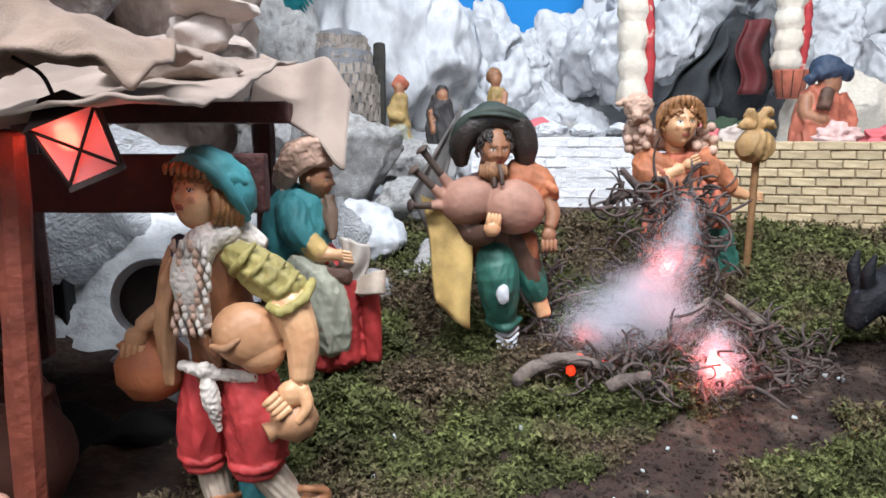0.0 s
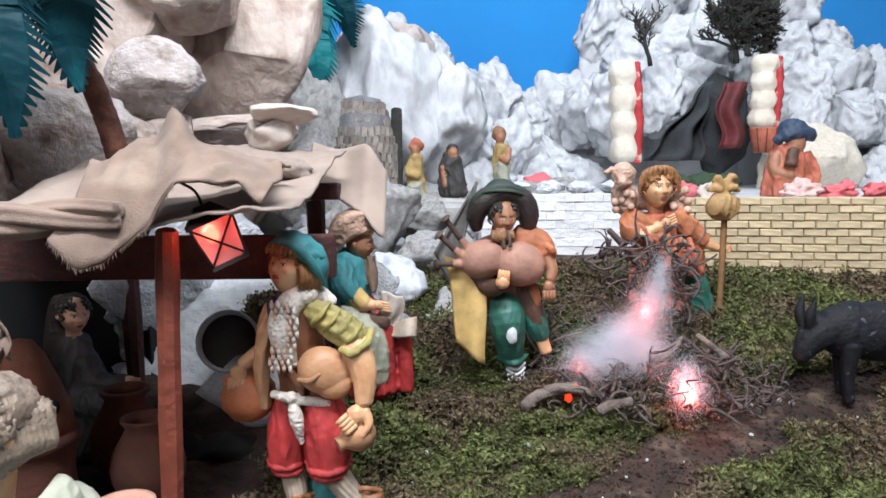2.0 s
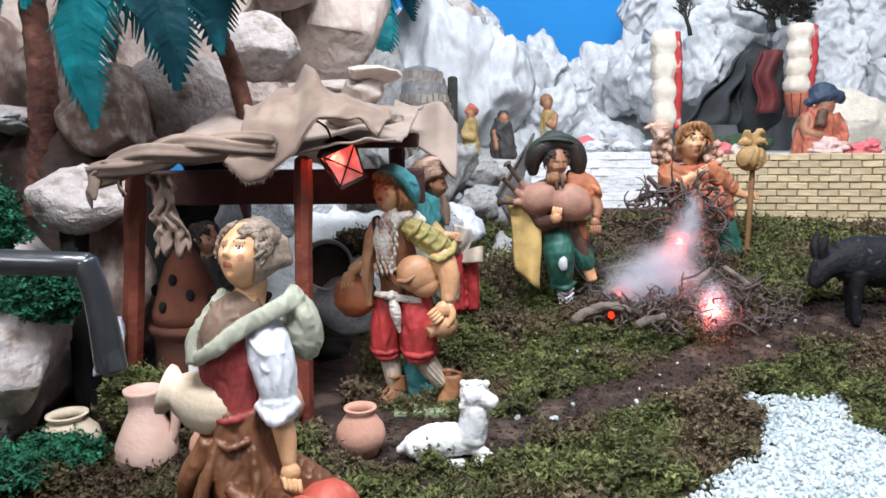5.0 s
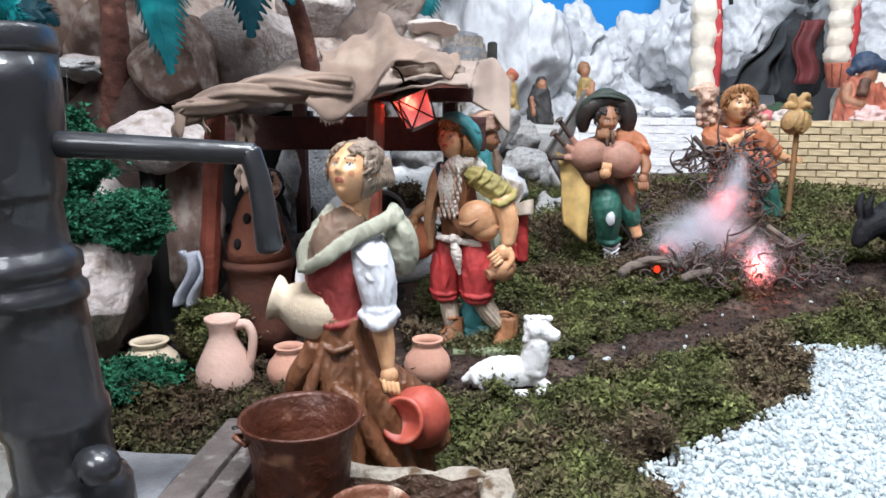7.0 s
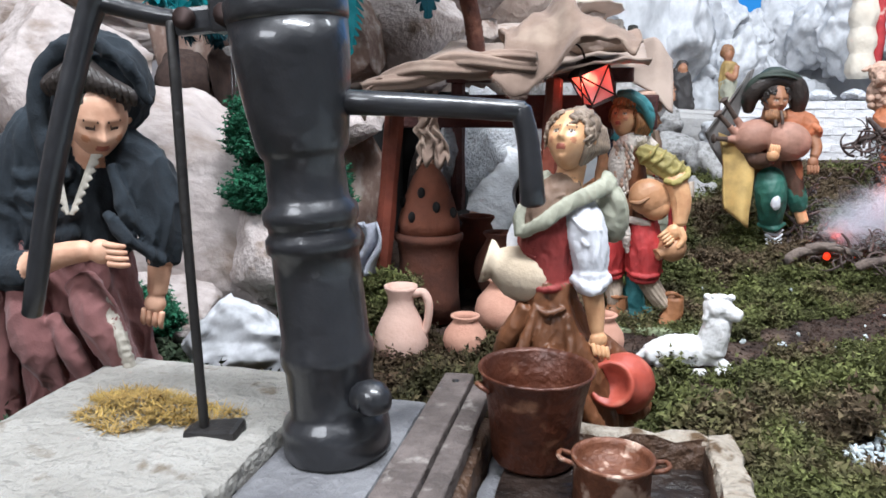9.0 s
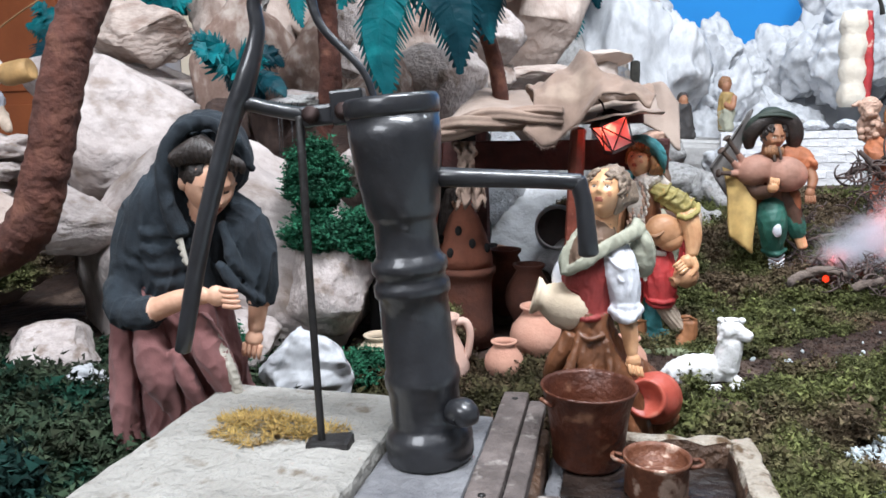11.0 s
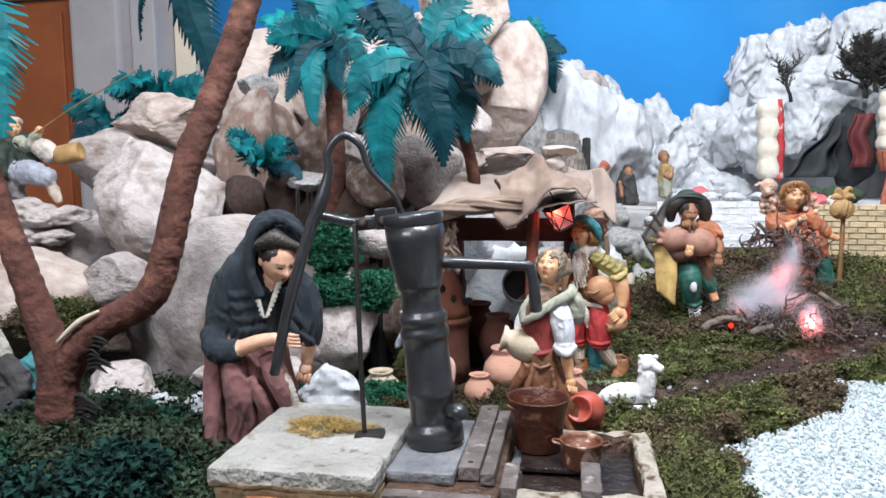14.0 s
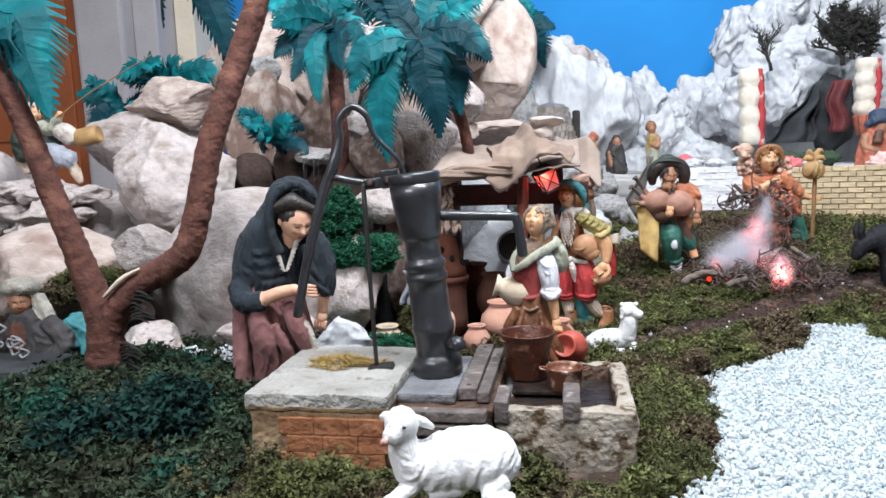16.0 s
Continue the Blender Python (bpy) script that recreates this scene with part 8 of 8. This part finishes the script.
scatter("moss", left, MOSS_DARK, "dark green stringy moss round the palm", 3)


def bush(c, size, count, seed, label, m=MOSS_TEAL, ts=(0.008, 0.018)):
    g = np.random.default_rng(seed)
    pl = []
    for _ in range(int(count * 2.2)):
        u = g.normal(size=3)
        u /= np.linalg.norm(u)
        k = (1 + 0.35 * noise.noise(Vector(u * 2.5) + Vector((seed, 0, 0)))) * g.uniform(0.5, 1)
        pl.append((c[0] + u[0] * size[0] * k, c[1] + u[1] * size[1] * k, c[2] + u[2] * size[2] * k, g.uniform(*ts)))
    scatter("moss_bush", pl, m, label, seed)


bush((-0.690, 0.440, 0.275), (0.046, 0.036, 0.055), 400, 41, "bright green dyed moss hanging on the rock")
bush((-0.612, 0.435, 0.190), (0.045, 0.035, 0.040), 320, 42, "bright green dyed moss hanging on the rock")
bush((-0.69, 0.42, 0.195), (0.045, 0.03, 0.03), 200, 53, "bright green dyed moss hanging on the rock")
bush((-0.64, 0.30, 0.01), (0.07, 0.05, 0.025), 220, 43, "bright green dyed moss at the rock's foot")
bush((-0.80, 0.28, 0.05), (0.06, 0.04, 0.03), 220, 44, "bright green dyed moss at the rock's foot")
bush((-0.58, 0.38, 0.0), (0.05, 0.04, 0.02), 160, 45, "bright green dyed moss by the pots")
bush((-0.52, 0.47, 0.03), (0.05, 0.03, 0.05), 200, 46, "brown-green moss by the rear post", MOSS)
bush((-1.25, 0.36, 0.14), (0.12, 0.06, 0.04), 260, 47, "olive moss on the boulders", MOSS)
bush((-1.58, 0.58, 0.19), (0.16, 0.06, 0.045), 400, 48, "olive moss under the fisherman", MOSS)
bush((-0.76, -0.18, 0.05), (0.05, 0.05, 0.03), 200, 49, "dark blue-green dyed moss by the well", MOSS_SEA, (0.018, 0.034))
bush((-0.86, -0.24, 0.03), (0.04, 0.04, 0.03), 90, 50, "dark blue-green dyed moss near the palm", MOSS_SEA, (0.018, 0.034))
bush((-0.322, 0.97, 0.168), (0.032, 0.03, 0.026), 170, 54, "dark green moss on the pale slope behind the hut", MOSS)
bush((-0.06, 0.06, 0.004), (0.06, 0.15, 0.02), 260, 51, "green moss beside the trough", MOSS)


# fine white grit below the chips
NXG, NYG = 120, 100
gxs, gys = np.linspace(-0.14, 2.2, NXG), np.linspace(-0.78, 0.86, NYG)
gpts = [(x, y, ground_z(x, y) + 0.0025) for y in gys for x in gxs]
gqs = []
for j in range(NYG - 1):
    for i in range(NXG - 1):
        if on_gravel(gxs[i], gys[j]) and on_gravel(gxs[i], gys[j + 1]):
            gqs.append((j * NXG + i, j * NXG + i + 1, (j + 1) * NXG + i + 1, (j + 1) * NXG + i))
soup("grit", gpts, gqs, GRAVEL, "fine white grit below the gravel", "gravel")


# gravel: white chips, thrown in several sizes
def chip(seed):
    b = bmesh.new()
    bmesh.ops.create_icosphere(b, subdivisions=1, radius=1)
    r2 = random.Random(seed)
    for vv in b.verts:
        vv.co *= r2.uniform(0.72, 1.15)
    out = (np.array([tuple(q.co) for q in b.verts]) * (1, 0.8, 0.6), [tuple(q.index for q in fce.verts) for fce in b.faces])
    b.free()
    return out


CHIPS = [chip(i) for i in range(8)]
vv, ff, n = [], [], 0
count = 0
while count < 46000:
    x, y = rg.uniform(-0.30, 1.75), rg.uniform(-0.62, 0.86)
    near = on_gravel(x, y) and not blocked(x, y)
    stray = not near and rg.uniform() < 0.006 and x > -0.15 and not blocked(x, y)
    if not (near or stray) or (x > 0.85 and rg.uniform() < 0.5):
        continue
    cv, cf = CHIPS[rg.integers(8)]
    q = Euler(rg.uniform(0, 6.28, 3)).to_matrix()
    s = rg.uniform(0.0024, 0.0052)
    vv.append(cv @ np.array(q).T * s + (x, y, ground_z(x, y) + (rg.uniform(0.001, 0.008) if near else 0.003)))
    ff += [tuple(i + n for i in t) for t in cf]
    n += len(cv)
    count += 1
crumbs, cfaces, n2 = [], [], 0
for _ in range(26000):
    x, y = rg.uniform(-0.3, 0.9), rg.uniform(0.33, 1.05)
    if on_gravel(x, y) or not on_soil(x, y) or (x < -0.26):
        continue
    cv, cf = CHIPS[rg.integers(8)]
    q = Euler(rg.uniform(0, 6.28, 3)).to_matrix()
    crumbs.append(cv @ np.array(q).T * (0.0012 + 0.0045 * rg.uniform() ** 3) + (x, y, ground_z(x, y) + 0.0005))
    cfaces += [tuple(i + n2 for i in t) for t in cf]
    n2 += len(cv)
soup("soil_crumbs", np.concatenate(crumbs).tolist(), cfaces, SOIL, "loose dark crumbs of soil on the track", "soil")
soup("gravel", np.concatenate(vv).tolist(), ff, GRAVEL, "bed of small white marble chips", "gravel")

# stones and plants of the left bank
for i, (x, y, z, s) in enumerate(((-1.62, 0.72, 0.350, 0.080), (-1.52, 0.71, 0.335, 0.070), (-1.71, 0.72, 0.355, 0.075), (-1.76, 0.70, 0.33, 0.06), (-1.66, 0.69, 0.335, 0.07), (-1.56, 0.68, 0.33, 0.06), (-1.70, 0.68, 0.29, 0.07), (-1.60, 0.66, 0.28, 0.07), (-1.51, 0.68, 0.285, 0.06), (-1.78, 0.66, 0.25, 0.07), (-1.66, 0.64, 0.24, 0.06), (-1.54, 0.64, 0.235, 0.07), (-1.72, 0.63, 0.20, 0.06))):
    rock((x, y, z), (s, s * 0.7, s * 0.38), 700 + i, ROCK_L, "flat pale stone stacked under the fisherman", "flat_stone", 4, 0.25, 1.6, i * 33, "stacked flat stones")
for i, (x, y) in enumerate(((-0.80, 0.10), (-0.75, 0.14), (-0.84, 0.16), (-0.70, 0.12), (-0.90, 0.14))):
    rock((x, y, 0.045), (0.035, 0.03, 0.02), 720 + i, ROCK_W, "white knobbly stone among the moss", "small_stone", 4, 0.4, 2.2, i * 50, "small white stones")
# waterfall ledge behind the hut
rock((-0.835, 0.70, 0.412), (0.062, 0.06, 0.016), 740, ROCK_G, "flat grey ledge of the little waterfall", "ledge_stone", 4, 0.2, 1.5)
STREAM = mat("falling_water", (0.42, 0.45, 0.48), (0.30, 0.32, 0.35), 90, 0.08, 0.4, 200)
STREAM.node_tree.nodes["Principled BSDF"].inputs["Transmission Weight"].default_value = 0.9
fall = holder("waterfall", pose(-0.83, 0.645, 0.40), "thin streams of water falling from the grey ledge", "waterfall")
for x, w in ((-0.014, 0.0011), (-0.008, 0.0008), (0.012, 0.0009), (0.024, 0.0006)):
    bm = bmesh.new()
    tube(bm, [(x, 0.0, 0.012), (x + 0.001, -0.010, 0.0), (x + 0.002, -0.013, -0.04), (x + 0.001, -0.014, -0.09)], [w, w, w * 0.8, w * 0.6], seg=8, sub=5, rough=0.4)
    part("stream", bm, STREAM, fall)
# net and dark crate of the net mender
bm = bmesh.new()
r = random.Random(8)
for i in range(34):
    x0, z0 = r.uniform(-1.30, -1.16), r.uniform(0.075, 0.135)
    tube(bm, [(x0, 0.02, z0), (x0 + 0.012, 0.012, z0 + 0.008), (x0 + 0.024, 0.016, z0), (x0 + 0.012, 0.012, z0 - 0.008), (x0, 0.02, z0)], [0.0022] * 5, seg=5, sub=3)
thing("fishing_net", bm, NET, "crumpled grey fishing net on the lap", "net")
bm = bmesh.new()
box(bm, (-1.36, -0.06, 0.0), (-1.08, 0.06, 0.075), 0, 0.006, 0.003, 4)
thing("dark_crate", bm, TENT_DARK, "dark low crate in the moss", "crate")

# dry foliage in the bare trees
bush((0.875, 2.05, 0.84), (0.085, 0.04, 0.10), 150, 81, "dry dark foliage of the tangled tree", BARE_TREE, (0.010, 0.020))
bush((0.94, 2.05, 0.80), (0.060, 0.04, 0.09), 90, 82, "dry dark foliage of the tangled tree", BARE_TREE, (0.010, 0.020))
